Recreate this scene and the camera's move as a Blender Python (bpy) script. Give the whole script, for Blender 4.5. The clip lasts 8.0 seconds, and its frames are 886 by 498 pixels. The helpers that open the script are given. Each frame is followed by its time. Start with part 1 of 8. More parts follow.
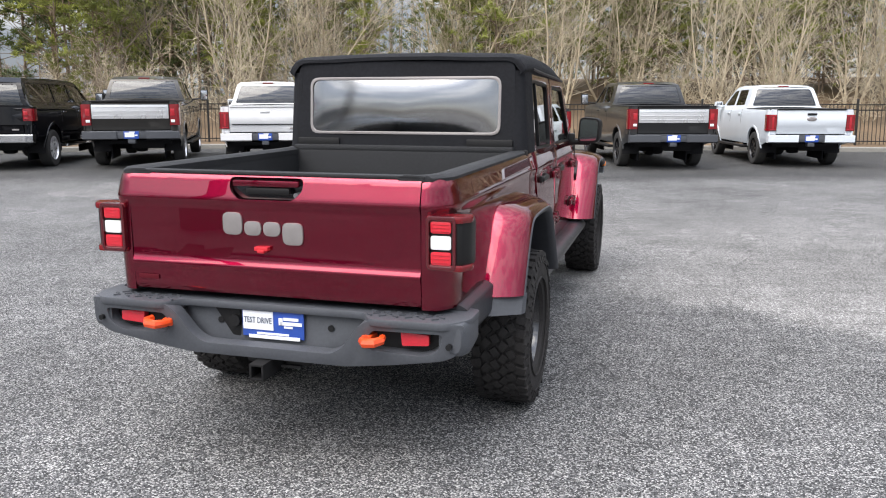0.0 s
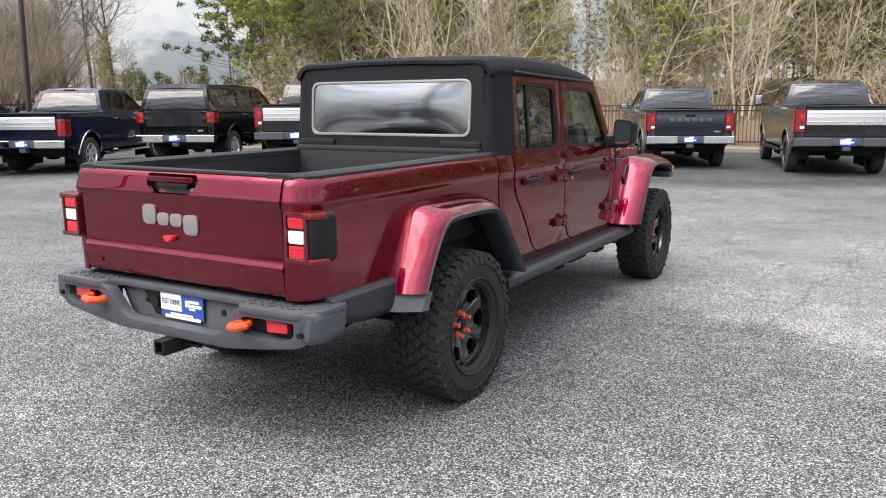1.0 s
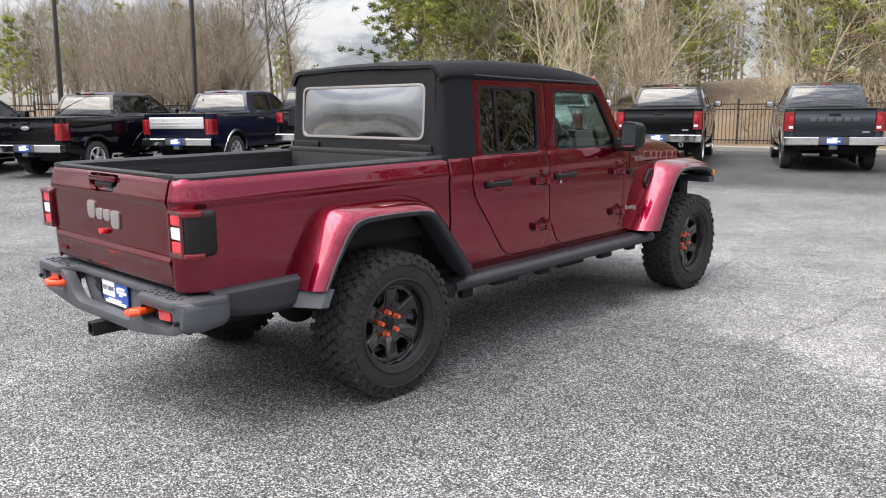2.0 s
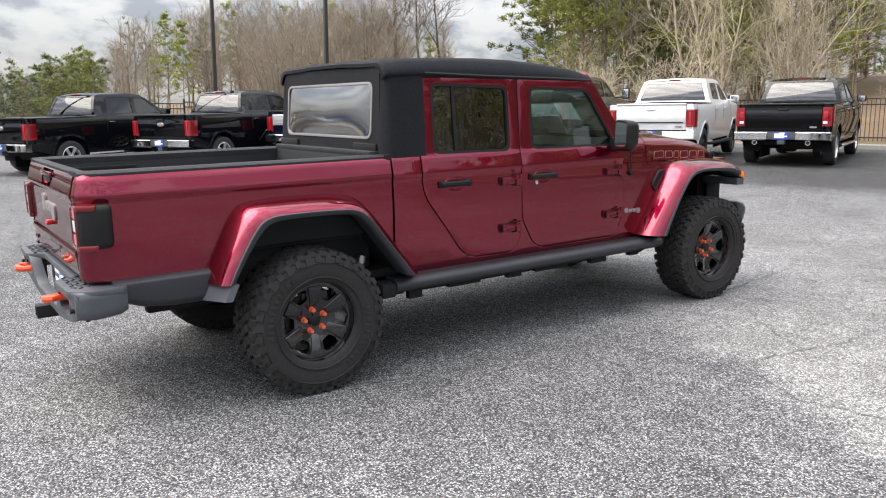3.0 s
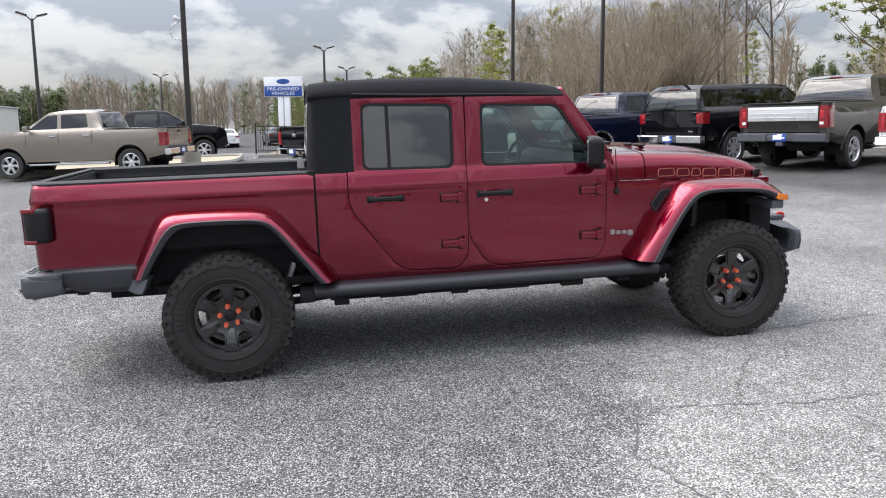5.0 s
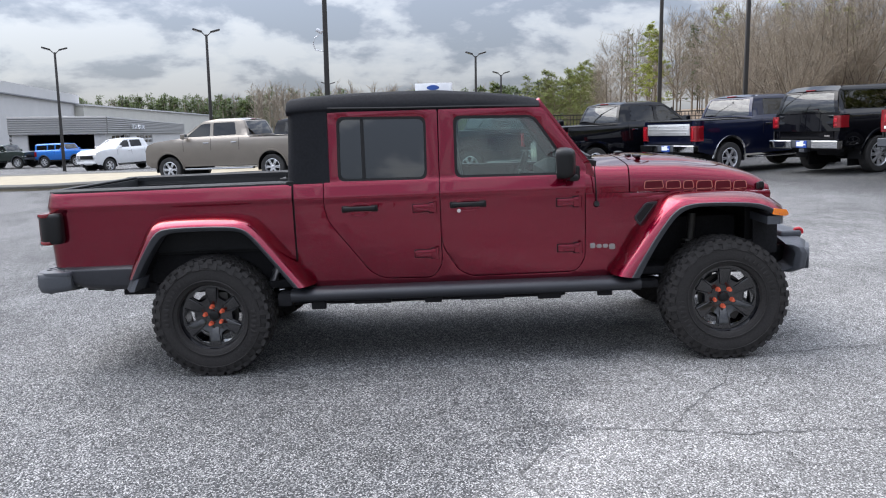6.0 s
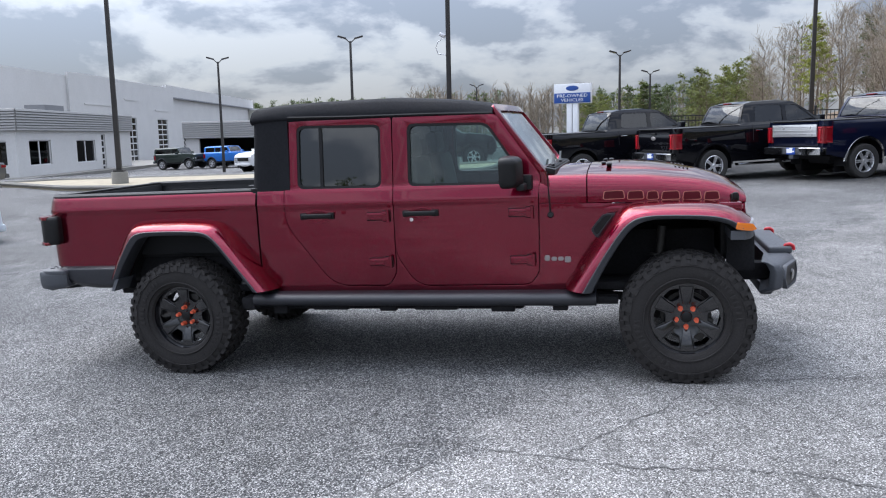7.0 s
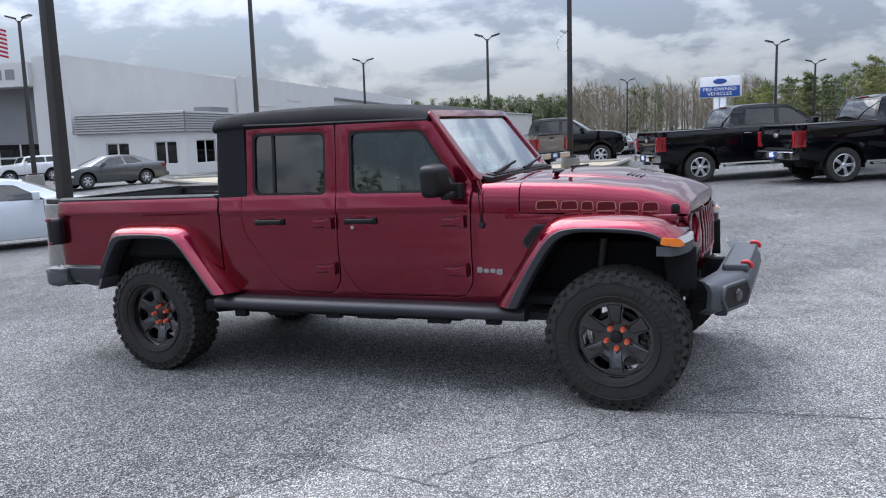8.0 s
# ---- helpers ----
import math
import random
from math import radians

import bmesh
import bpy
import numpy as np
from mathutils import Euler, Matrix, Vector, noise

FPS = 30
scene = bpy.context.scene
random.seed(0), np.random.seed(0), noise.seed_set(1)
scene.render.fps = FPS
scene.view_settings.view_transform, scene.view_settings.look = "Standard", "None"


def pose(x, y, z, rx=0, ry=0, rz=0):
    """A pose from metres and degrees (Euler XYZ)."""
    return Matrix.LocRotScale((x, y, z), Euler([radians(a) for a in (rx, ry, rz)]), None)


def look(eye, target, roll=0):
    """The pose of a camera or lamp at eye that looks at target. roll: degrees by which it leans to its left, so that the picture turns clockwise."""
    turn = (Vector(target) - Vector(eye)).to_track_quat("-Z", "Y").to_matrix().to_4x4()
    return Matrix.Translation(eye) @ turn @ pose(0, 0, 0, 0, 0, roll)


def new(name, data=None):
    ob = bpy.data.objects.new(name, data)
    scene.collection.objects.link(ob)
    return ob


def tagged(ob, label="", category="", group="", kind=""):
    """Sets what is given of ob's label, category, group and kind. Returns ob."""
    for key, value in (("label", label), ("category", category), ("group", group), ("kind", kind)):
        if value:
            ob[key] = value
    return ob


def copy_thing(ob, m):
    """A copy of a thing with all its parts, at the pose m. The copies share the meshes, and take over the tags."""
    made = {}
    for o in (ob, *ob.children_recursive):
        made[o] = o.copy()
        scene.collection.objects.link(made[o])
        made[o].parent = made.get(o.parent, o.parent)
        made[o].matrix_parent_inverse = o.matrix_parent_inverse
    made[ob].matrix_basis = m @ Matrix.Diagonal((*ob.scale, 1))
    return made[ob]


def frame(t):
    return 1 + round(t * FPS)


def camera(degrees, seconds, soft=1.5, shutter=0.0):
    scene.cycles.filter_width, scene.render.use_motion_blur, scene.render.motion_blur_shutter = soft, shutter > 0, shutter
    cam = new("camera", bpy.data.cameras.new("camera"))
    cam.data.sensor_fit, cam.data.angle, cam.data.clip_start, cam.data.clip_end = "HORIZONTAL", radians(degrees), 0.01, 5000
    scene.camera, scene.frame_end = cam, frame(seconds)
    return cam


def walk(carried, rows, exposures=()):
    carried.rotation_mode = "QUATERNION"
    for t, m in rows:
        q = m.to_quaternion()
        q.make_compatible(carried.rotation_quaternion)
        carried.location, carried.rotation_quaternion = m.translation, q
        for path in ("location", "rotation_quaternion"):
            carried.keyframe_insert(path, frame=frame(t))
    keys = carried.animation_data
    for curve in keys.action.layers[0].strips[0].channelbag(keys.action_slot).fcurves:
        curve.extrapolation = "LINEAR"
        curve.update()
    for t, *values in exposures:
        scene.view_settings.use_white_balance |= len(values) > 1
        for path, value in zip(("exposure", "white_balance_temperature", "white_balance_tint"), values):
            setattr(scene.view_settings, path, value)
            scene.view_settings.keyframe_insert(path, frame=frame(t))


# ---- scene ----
cam = camera(58.4, 8.0, soft=1.1)
PATH = [
    (0, (1.617, -4.13, 1.461), (1.067, -2.232, 1.154), -0.1),
    (0.5, (2.305, -3.944, 1.465), (1.504, -2.136, 1.163), -0.0),
    (1, (2.956, -3.677, 1.46), (1.937, -1.983, 1.158), -0.0),
    (1.5, (3.572, -3.345, 1.475), (2.364, -1.78, 1.173), -0.0),
    (3, (4.867, -1.914, 1.511), (3.248, -0.785, 1.194), 0.1),
    (3.5, (5.242, -1.332, 1.52), (3.509, -0.385, 1.205), -0.1),
    (4, (5.556, -0.761, 1.556), (3.731, -0.006, 1.24), -0.3),
    (4.5, (5.798, -0.17, 1.581), (3.904, 0.388, 1.266), -0.3),
    (6, (6.181, 1.745, 1.653), (4.204, 1.683, 1.355), -0.8),
    (6.5, (6.077, 2.416, 1.66), (4.116, 2.155, 1.367), -1.0),
    (7, (5.933, 3.115, 1.677), (4.007, 2.659, 1.388), -1.2),
    (7.5, (5.675, 3.804, 1.674), (3.804, 3.159, 1.386), -1.4),
    (8, (5.342, 4.457, 1.709), (3.547, 3.624, 1.421), -1.7),
]
walk(cam, [(t, look(eye, target, roll)) for t, eye, target, roll in PATH], exposures=[(0, 1.45, 7000, 10), (1.5, 1.69, 7250, 10), (3, 1.70, 7200, 10), (4.5, 1.64, 7100, 10), (6.5, 1.36, 6400, 10), (8, 1.27, 6300, 10)])

# ---- sky and sun: bright broken overcast ----
world = bpy.data.worlds.new("world")
scene.world = world
world.use_nodes = True
wn, wl = world.node_tree.nodes, world.node_tree.links
wn.clear()
w_out = wn.new("ShaderNodeOutputWorld")
w_bg = wn.new("ShaderNodeBackground")
w_sky = wn.new("ShaderNodeTexSky")
w_sky.sky_type = "NISHITA"
w_sky.sun_disc = False
w_sky.sun_elevation, w_sky.sun_rotation = radians(53), radians(204)
w_co = wn.new("ShaderNodeTexCoord")
w_sep = wn.new("ShaderNodeSeparateXYZ")
wl.new(w_co.outputs["Generated"], w_sep.inputs[0])


def wmath(op, a, b):
    m = wn.new("ShaderNodeMath")
    m.operation = op
    for i, v in enumerate((a, b)):
        if isinstance(v, (int, float)):
            m.inputs[i].default_value = v
        else:
            wl.new(v, m.inputs[i])
    return m.outputs[0]


# heaped clouds: thick where the noise is high, lit on their upper sides
def cloud(lift):
    m = wn.new("ShaderNodeMapping")
    m.inputs["Scale"].default_value = (1.0, 1.0, 2.3)
    m.inputs["Location"].default_value = (3.1, 0.7, lift)
    wl.new(w_co.outputs["Generated"], m.inputs[0])
    t = wn.new("ShaderNodeTexNoise")
    t.inputs["Scale"].default_value, t.inputs["Detail"].default_value = 5.2, 8
    t.inputs["Roughness"].default_value, t.inputs["Distortion"].default_value = 0.55, 0.15
    wl.new(m.outputs[0], t.inputs["Vector"])
    return t.outputs["Fac"]


thick = cloud(0.0)
lit = wmath("MULTIPLY", wmath("SUBTRACT", thick, cloud(0.085)), 2.2)
w_fac = wmath("ADD", thick, lit)
w_ramp = wn.new("ShaderNodeValToRGB")
cr = w_ramp.color_ramp
cr.elements[0].position, cr.elements[0].color = 0.36, (0.18, 0.20, 0.25, 1)
cr.elements[1].position, cr.elements[1].color = 0.74, (0.385, 0.40, 0.435, 1)
e = cr.elements.new(0.475)
e.color = (0.245, 0.262, 0.312, 1)
e = cr.elements.new(0.575)
e.color = (0.33, 0.35, 0.395, 1)
wl.new(w_fac, w_ramp.inputs[0])
# cloud over the clear sky
w_sc = wn.new("ShaderNodeMix")
w_sc.data_type, w_sc.blend_type = "RGBA", "MULTIPLY"
w_sc.inputs["Factor"].default_value = 1.0
wl.new(w_sky.outputs[0], w_sc.inputs[6])
w_sc.inputs[7].default_value = (0.12, 0.12, 0.12, 1)
w_mix = wn.new("ShaderNodeMix")
w_mix.data_type = "RGBA"
w_mix.inputs["Factor"].default_value = 0.88
wl.new(w_sc.outputs[2], w_mix.inputs[6])
wl.new(w_ramp.outputs[0], w_mix.inputs[7])
wl.new(w_mix.outputs[2], w_bg.inputs["Color"])
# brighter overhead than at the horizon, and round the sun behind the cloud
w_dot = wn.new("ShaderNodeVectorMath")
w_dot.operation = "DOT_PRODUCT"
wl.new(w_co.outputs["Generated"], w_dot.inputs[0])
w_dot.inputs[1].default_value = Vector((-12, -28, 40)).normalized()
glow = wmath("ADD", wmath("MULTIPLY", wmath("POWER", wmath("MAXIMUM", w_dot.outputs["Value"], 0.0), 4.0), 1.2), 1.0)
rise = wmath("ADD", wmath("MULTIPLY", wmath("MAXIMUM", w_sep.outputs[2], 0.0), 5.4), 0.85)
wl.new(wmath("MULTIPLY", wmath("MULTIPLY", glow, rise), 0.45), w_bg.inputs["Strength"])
wl.new(w_bg.outputs[0], w_out.inputs[0])

sun = new("sun", bpy.data.lights.new("sun", "SUN"))
sun.data.energy, sun.data.angle, sun.data.color = 1.05, radians(60), (1.0, 0.95, 0.87)
sun.matrix_world = look((0, 0, 40), (12, 28, 0))

# ---- the lot lies on one even slope ----
SLOPE = Matrix(((0.99995, 0.00015, 0.01007, 0), (0.00015, 0.99954, -0.03049, 0), (-0.01007, 0.03049, 0.99948, 0), (0, 0, 0, 1)))


def gz(x, y):
    """Height of the lot at a place: one even slope, a low swell beside the parked row, and a fall towards the buildings."""
    z = -0.01008 * max(-75, min(60, x)) + 0.03051 * max(-70, min(45, y))
    z += 0.046 * min(5, max(0, -x - 18)) - 0.027 * min(30, max(0, -x - 23))
    z += 0.013 * min(40, max(0, -y - 11)) - 0.030 * min(5, max(0, -y - 6))
    z += 0.12 * math.exp(-((x + 11) ** 2 + (y - 12) ** 2) / 30)
    return z


# ---- mesh helpers ----
def finish(bm, sharp=38):
    bm.normal_update()
    lim = radians(sharp)
    for f in bm.faces:
        f.smooth = True
    for ed in bm.edges:
        if len(ed.link_faces) == 2:
            ed.smooth = ed.calc_face_angle(0) < lim
    return bm


def part(name, bm, material, parent=None, label="", sharp=38):
    """One mesh object from a bmesh; a list of materials fills the slots in order."""
    finish(bm, sharp)
    me = bpy.data.meshes.new(name)
    bm.to_mesh(me)
    bm.free()
    for m in material if isinstance(material, (list, tuple)) else [material]:
        me.materials.append(m)
    ob = new(name, me)
    if parent:
        ob.parent = parent
    if label:
        tagged(ob, label)
    return ob


def again(ob, m, parent=None):
    """Another part on the same mesh, placed by m within its thing."""
    o = new(ob.name.split(".")[0], ob.data)
    o.parent = parent or ob.parent
    o.matrix_basis = m
    return o


def thing(name, m, label, category, group="", kind=""):
    ob = new(name)
    ob.empty_display_size = 0.2
    ob.matrix_world = m
    return tagged(ob, label, category, group, kind)


def fresh():
    return bmesh.new()


def bevel_sharp(bm, offset, segments=2, angle=40):
    bm.normal_update()
    eds = [e for e in bm.edges if len(e.link_faces) == 2 and e.calc_face_angle(0) > radians(angle)]
    if eds:
        bmesh.ops.bevel(bm, geom=eds, offset=offset, segments=segments, profile=0.6, affect="EDGES", clamp_overlap=True)
    return bm


def box(bm, c, s, rot=(0, 0, 0), bev=0.0, seg=2, taper=None):
    """A box of size s round c; taper: scale of the top in x and y."""
    t = bmesh.new()
    bmesh.ops.create_cube(t, size=1.0)
    for v in t.verts:
        v.co = Vector((v.co.x * s[0], v.co.y * s[1], v.co.z * s[2]))
        if taper and v.co.z > 0:
            v.co.x *= taper[0]
            v.co.y *= taper[1]
    if bev:
        bmesh.ops.bevel(t, geom=t.edges[:], offset=bev, segments=seg, profile=0.6, affect="EDGES", clamp_overlap=True)
    m = Matrix.Translation(c) @ Euler([radians(a) for a in rot]).to_matrix().to_4x4()
    t.transform(m)
    merge(bm, t)
    return bm


def merge(bm, t):
    vs = [bm.verts.new(v.co) for v in t.verts]
    t.verts.index_update()
    for f in t.faces:
        try:
            nf = bm.faces.new([vs[v.index] for v in f.verts])
            nf.material_index = f.material_index
        except ValueError:
            pass
    t.free()
    return bm


def loft(bm, rings, ring_closed=True, caps=True, wrap=False):
    vs = [[bm.verts.new(p) for p in r] for r in rings]
    n = len(rings[0])
    pairs = list(zip(vs, vs[1:])) + ([(vs[-1], vs[0])] if wrap else [])
    for a, b in pairs:
        for i in range(n if ring_closed else n - 1):
            j = (i + 1) % n
            q = [a[i], a[j], b[j], b[i]]
            if len(set(q)) == 4:
                bm.faces.new(q)
    if caps and ring_closed and not wrap:
        bm.faces.new(vs[0][::-1])
        bm.faces.new(vs[-1])
    bmesh.ops.recalc_face_normals(bm, faces=bm.faces)
    return bm


def rod(bm, p0, p1, r0, r1=None, seg=10):
    """A tapered round bar between two points."""
    r1 = r0 if r1 is None else r1
    p0, p1 = Vector(p0), Vector(p1)
    q = (p1 - p0).to_track_quat("Z", "Y").to_matrix()
    t = bmesh.new()
    rings = []
    for p, r in ((p0, r0), (p1, r1)):
        rings.append([p + q @ Vector((r * math.cos(2 * math.pi * i / seg), r * math.sin(2 * math.pi * i / seg), 0)) for i in range(seg)])
    loft(t, rings)
    merge(bm, t)
    return bm


def tube(bm, pts, r, seg=8, closed=False):
    pts = [Vector(p) for p in pts]
    rings = []
    n = len(pts)
    for i, p in enumerate(pts):
        a = pts[(i - 1) % n] if closed or i > 0 else p
        b = pts[(i + 1) % n] if closed or i < n - 1 else p
        q = (b - a).to_track_quat("Z", "Y").to_matrix()
        rr = r[i] if isinstance(r, (list, tuple)) else r
        rings.append([p + q @ Vector((rr * math.cos(2 * math.pi * k / seg), rr * math.sin(2 * math.pi * k / seg), 0)) for k in range(seg)])
    t = bmesh.new()
    loft(t, rings, wrap=closed)
    merge(bm, t)
    return bm


def revolve(bm, prof, seg=32, centre=(0, 0, 0), closed=False):
    """prof: (radius, along x); turned round the x axis through centre."""
    cx, cy, cz = centre
    rings = []
    for k in range(seg):
        a = 2 * math.pi * k / seg
        rings.append([Vector((cx + x, cy + r * math.cos(a), cz + r * math.sin(a))) for r, x in prof])
    t = bmesh.new()
    loft(t, rings, ring_closed=closed, caps=False, wrap=True)
    bmesh.ops.remove_doubles(t, verts=t.verts, dist=1e-5)
    bmesh.ops.recalc_face_normals(t, faces=t.faces)
    merge(bm, t)
    return bm


def rounded(pts, r=0.03, seg=4):
    """The outline with its corners rounded; a third value of a point is its own radius."""
    out = []
    n = len(pts)
    for i in range(n):
        p, a, b = Vector(pts[i][:2]), Vector(pts[i - 1][:2]), Vector(pts[(i + 1) % n][:2])
        rr = pts[i][2] if len(pts[i]) > 2 else r
        da, db = (a - p), (b - p)
        k = min(rr, da.length * 0.45, db.length * 0.45)
        if k < 1e-4:
            out.append(p)
            continue
        s, e2 = p + da.normalized() * k, p + db.normalized() * k
        for j in range(seg + 1):
            t = j / seg
            out.append(s * (1 - t) ** 2 + p * 2 * t * (1 - t) + e2 * t * t)
    return [(v.x, v.y) for v in out]


def panel(bm, outline, holes, cu, cv, place, thick, out=(1, 0, 0), bev=0.0):
    """A sheet of the given outline (u, v) with holes, cut at the lines cu and cv so that it can bend, laid into space by place(u, v)
    and given a thickness away from out."""
    t = bmesh.new()
    edges = []
    for loop in [outline, *holes]:
        vs = [t.verts.new((u, v, 0)) for u, v in loop]
        edges += [t.edges.new((vs[i - 1], vs[i])) for i in range(len(vs))]
    bmesh.ops.triangle_fill(t, edges=edges, use_beauty=True, use_dissolve=False, normal=(0, 0, 1))
    for axis, cuts in ((0, cu), (1, cv)):
        for c in cuts:
            no = (1, 0, 0) if axis == 0 else (0, 1, 0)
            co = (c, 0, 0) if axis == 0 else (0, c, 0)
            bmesh.ops.bisect_plane(t, geom=t.verts[:] + t.edges[:] + t.faces[:], dist=1e-5, plane_co=co, plane_no=no)
    bmesh.ops.dissolve_degenerate(t, dist=1e-5, edges=t.edges[:])
    for v in t.verts:
        v.co = place(v.co.x, v.co.y)
    bmesh.ops.recalc_face_normals(t, faces=t.faces)
    t.normal_update()
    o = Vector(out)
    if sum((f.normal.dot(o) * f.calc_area() for f in t.faces)) < 0:
        bmesh.ops.reverse_faces(t, faces=t.faces[:])
    t.normal_update()
    off = {v: v.normal.copy() for v in t.verts}
    if thick:
        front = t.faces[:]
        back = {v: t.verts.new(v.co - off[v] * thick) for v in t.verts[:]}
        rim = [e2 for e2 in t.edges if len(e2.link_faces) == 1]
        for f in front:
            t.faces.new([back[v] for v in reversed(f.verts)])
        for e2 in rim:
            a, b = e2.verts
            t.faces.new([a, b, back[b], back[a]])
        bmesh.ops.recalc_face_normals(t, faces=t.faces)
    if bev:
        t.normal_update()
        rims = [e2 for e2 in t.edges if len(e2.link_faces) == 2 and e2.calc_face_angle(0) > radians(70)]
        bmesh.ops.bevel(t, geom=rims, offset=bev, segments=2, profile=0.6, affect="EDGES", clamp_overlap=True)
    merge(bm, t)
    return bm


def lerp_table(table, v):
    """Linear look-up in rows of (v, value)."""
    if v <= table[0][0]:
        return table[0][1]
    for (a, x), (b, y) in zip(table, table[1:]):
        if v <= b:
            return x + (y - x) * (v - a) / (b - a)
    return table[-1][1]


def soft_table(table, v, width=0.05):
    """The look-up with its corners rounded off over a width."""
    return sum(lerp_table(table, v + width * k / 4) for k in range(-4, 5)) / 9


def resample(pts, n):
    """n points evenly along a line, smoothed at its corners."""
    pts = [Vector(p) for p in pts]
    for _ in range(2):
        q = [pts[0]]
        for a, b in zip(pts, pts[1:]):
            q += [a * 0.75 + b * 0.25, a * 0.25 + b * 0.75]
        pts = q + [pts[-1]]
    d = [0.0]
    for a, b in zip(pts, pts[1:]):
        d.append(d[-1] + (b - a).length)
    out, k = [], 0
    for i in range(n):
        s = d[-1] * i / (n - 1)
        while k < len(d) - 2 and d[k + 1] < s:
            k += 1
        f = (s - d[k]) / max(d[k + 1] - d[k], 1e-9)
        out.append(pts[k].lerp(pts[k + 1], min(1, f)))
    return out


def flipped(bm):
    for v in bm.verts:
        v.co.x = -v.co.x
    bmesh.ops.reverse_faces(bm, faces=bm.faces[:])
    return bm


def text_mesh(word, size, depth=0.004):
    """A bmesh of a word in the built-in font, in the x-y plane, centred."""
    cu = bpy.data.curves.new("word", "FONT")
    cu.body, cu.size, cu.extrude, cu.align_x, cu.align_y = word, size, depth, "CENTER", "CENTER"
    cu.resolution_u = 2
    ob = bpy.data.objects.new("word", cu)
    scene.collection.objects.link(ob)
    dg = bpy.context.evaluated_depsgraph_get()
    me = bpy.data.meshes.new_from_object(ob.evaluated_get(dg))
    bm = bmesh.new()
    bm.from_mesh(me)
    bpy.data.objects.remove(ob)
    bpy.data.curves.remove(cu)
    bpy.data.meshes.remove(me)
    return bm

# ---- materials ----
def mat(name, color, rough=0.5, metal=0.0, coat=0.0, spec=0.5, vary=0.0, scale=8.0, bump=0.0, bump_scale=60.0, coat_rough=0.03, dirt=0.0):
    """A principled material whose colour, gloss and relief vary with noise at two scales."""
    m = bpy.data.materials.new(name)
    m.use_nodes = True
    n, l = m.node_tree.nodes, m.node_tree.links
    b = n["Principled BSDF"]
    b.inputs["Base Color"].default_value = (*color, 1)
    b.inputs["Roughness"].default_value, b.inputs["Metallic"].default_value = rough, metal
    b.inputs["Coat Weight"].default_value, b.inputs["Coat Roughness"].default_value = coat, coat_rough
    b.inputs["Specular IOR Level"].default_value = spec
    if vary or bump or dirt:
        co = n.new("ShaderNodeTexCoord")
    if vary:
        big, fine = n.new("ShaderNodeTexNoise"), n.new("ShaderNodeTexNoise")
        big.inputs["Scale"].default_value, big.inputs["Detail"].default_value = scale, 4
        fine.inputs["Scale"].default_value, fine.inputs["Detail"].default_value = scale * 14, 3
        l.new(co.outputs["Object"], big.inputs["Vector"])
        l.new(co.outputs["Object"], fine.inputs["Vector"])
        add = n.new("ShaderNodeMath")
        add.operation = "ADD"
        l.new(big.outputs["Fac"], add.inputs[0])
        l.new(fine.outputs["Fac"], add.inputs[1])
        rng = n.new("ShaderNodeMapRange")
        rng.inputs["From Min"].default_value, rng.inputs["From Max"].default_value = 0.6, 1.4
        rng.inputs["To Min"].default_value, rng.inputs["To Max"].default_value = 1 - vary, 1 + vary
        l.new(add.outputs[0], rng.inputs["Value"])
        mul = n.new("ShaderNodeVectorMath")
        mul.operation = "SCALE"
        mul.inputs[0].default_value = color
        l.new(rng.outputs[0], mul.inputs["Scale"])
        l.new(mul.outputs[0], b.inputs["Base Color"])
        rr = n.new("ShaderNodeMapRange")
        rr.inputs["From Min"].default_value, rr.inputs["From Max"].default_value = 0.3, 0.7
        rr.inputs["To Min"].default_value, rr.inputs["To Max"].default_value = max(0.02, rough - 0.4 * vary * rough), min(1, rough + 0.4 * vary * rough)
        l.new(big.outputs["Fac"], rr.inputs["Value"])
        l.new(rr.outputs[0], b.inputs["Roughness"])
    if bump:
        bn, bp = n.new("ShaderNodeTexNoise"), n.new("ShaderNodeBump")
        bn.inputs["Scale"].default_value, bn.inputs["Detail"].default_value = bump_scale, 4
        bp.inputs["Strength"].default_value, bp.inputs["Distance"].default_value = bump, 0.01
        l.new(co.outputs["Object"], bn.inputs["Vector"])
        l.new(bn.outputs["Fac"], bp.inputs["Height"])
        l.new(bp.outputs[0], b.inputs["Normal"])
    return m


def paint(name, color, flake=0.35, rough=0.32, coat=0.85, spec=0.12):
    """Car paint: metallic flakes under a clear coat."""
    m = mat(name, color, rough=rough, metal=flake, coat=coat, vary=0.06, scale=3.0, coat_rough=0.01, spec=spec)
    return m


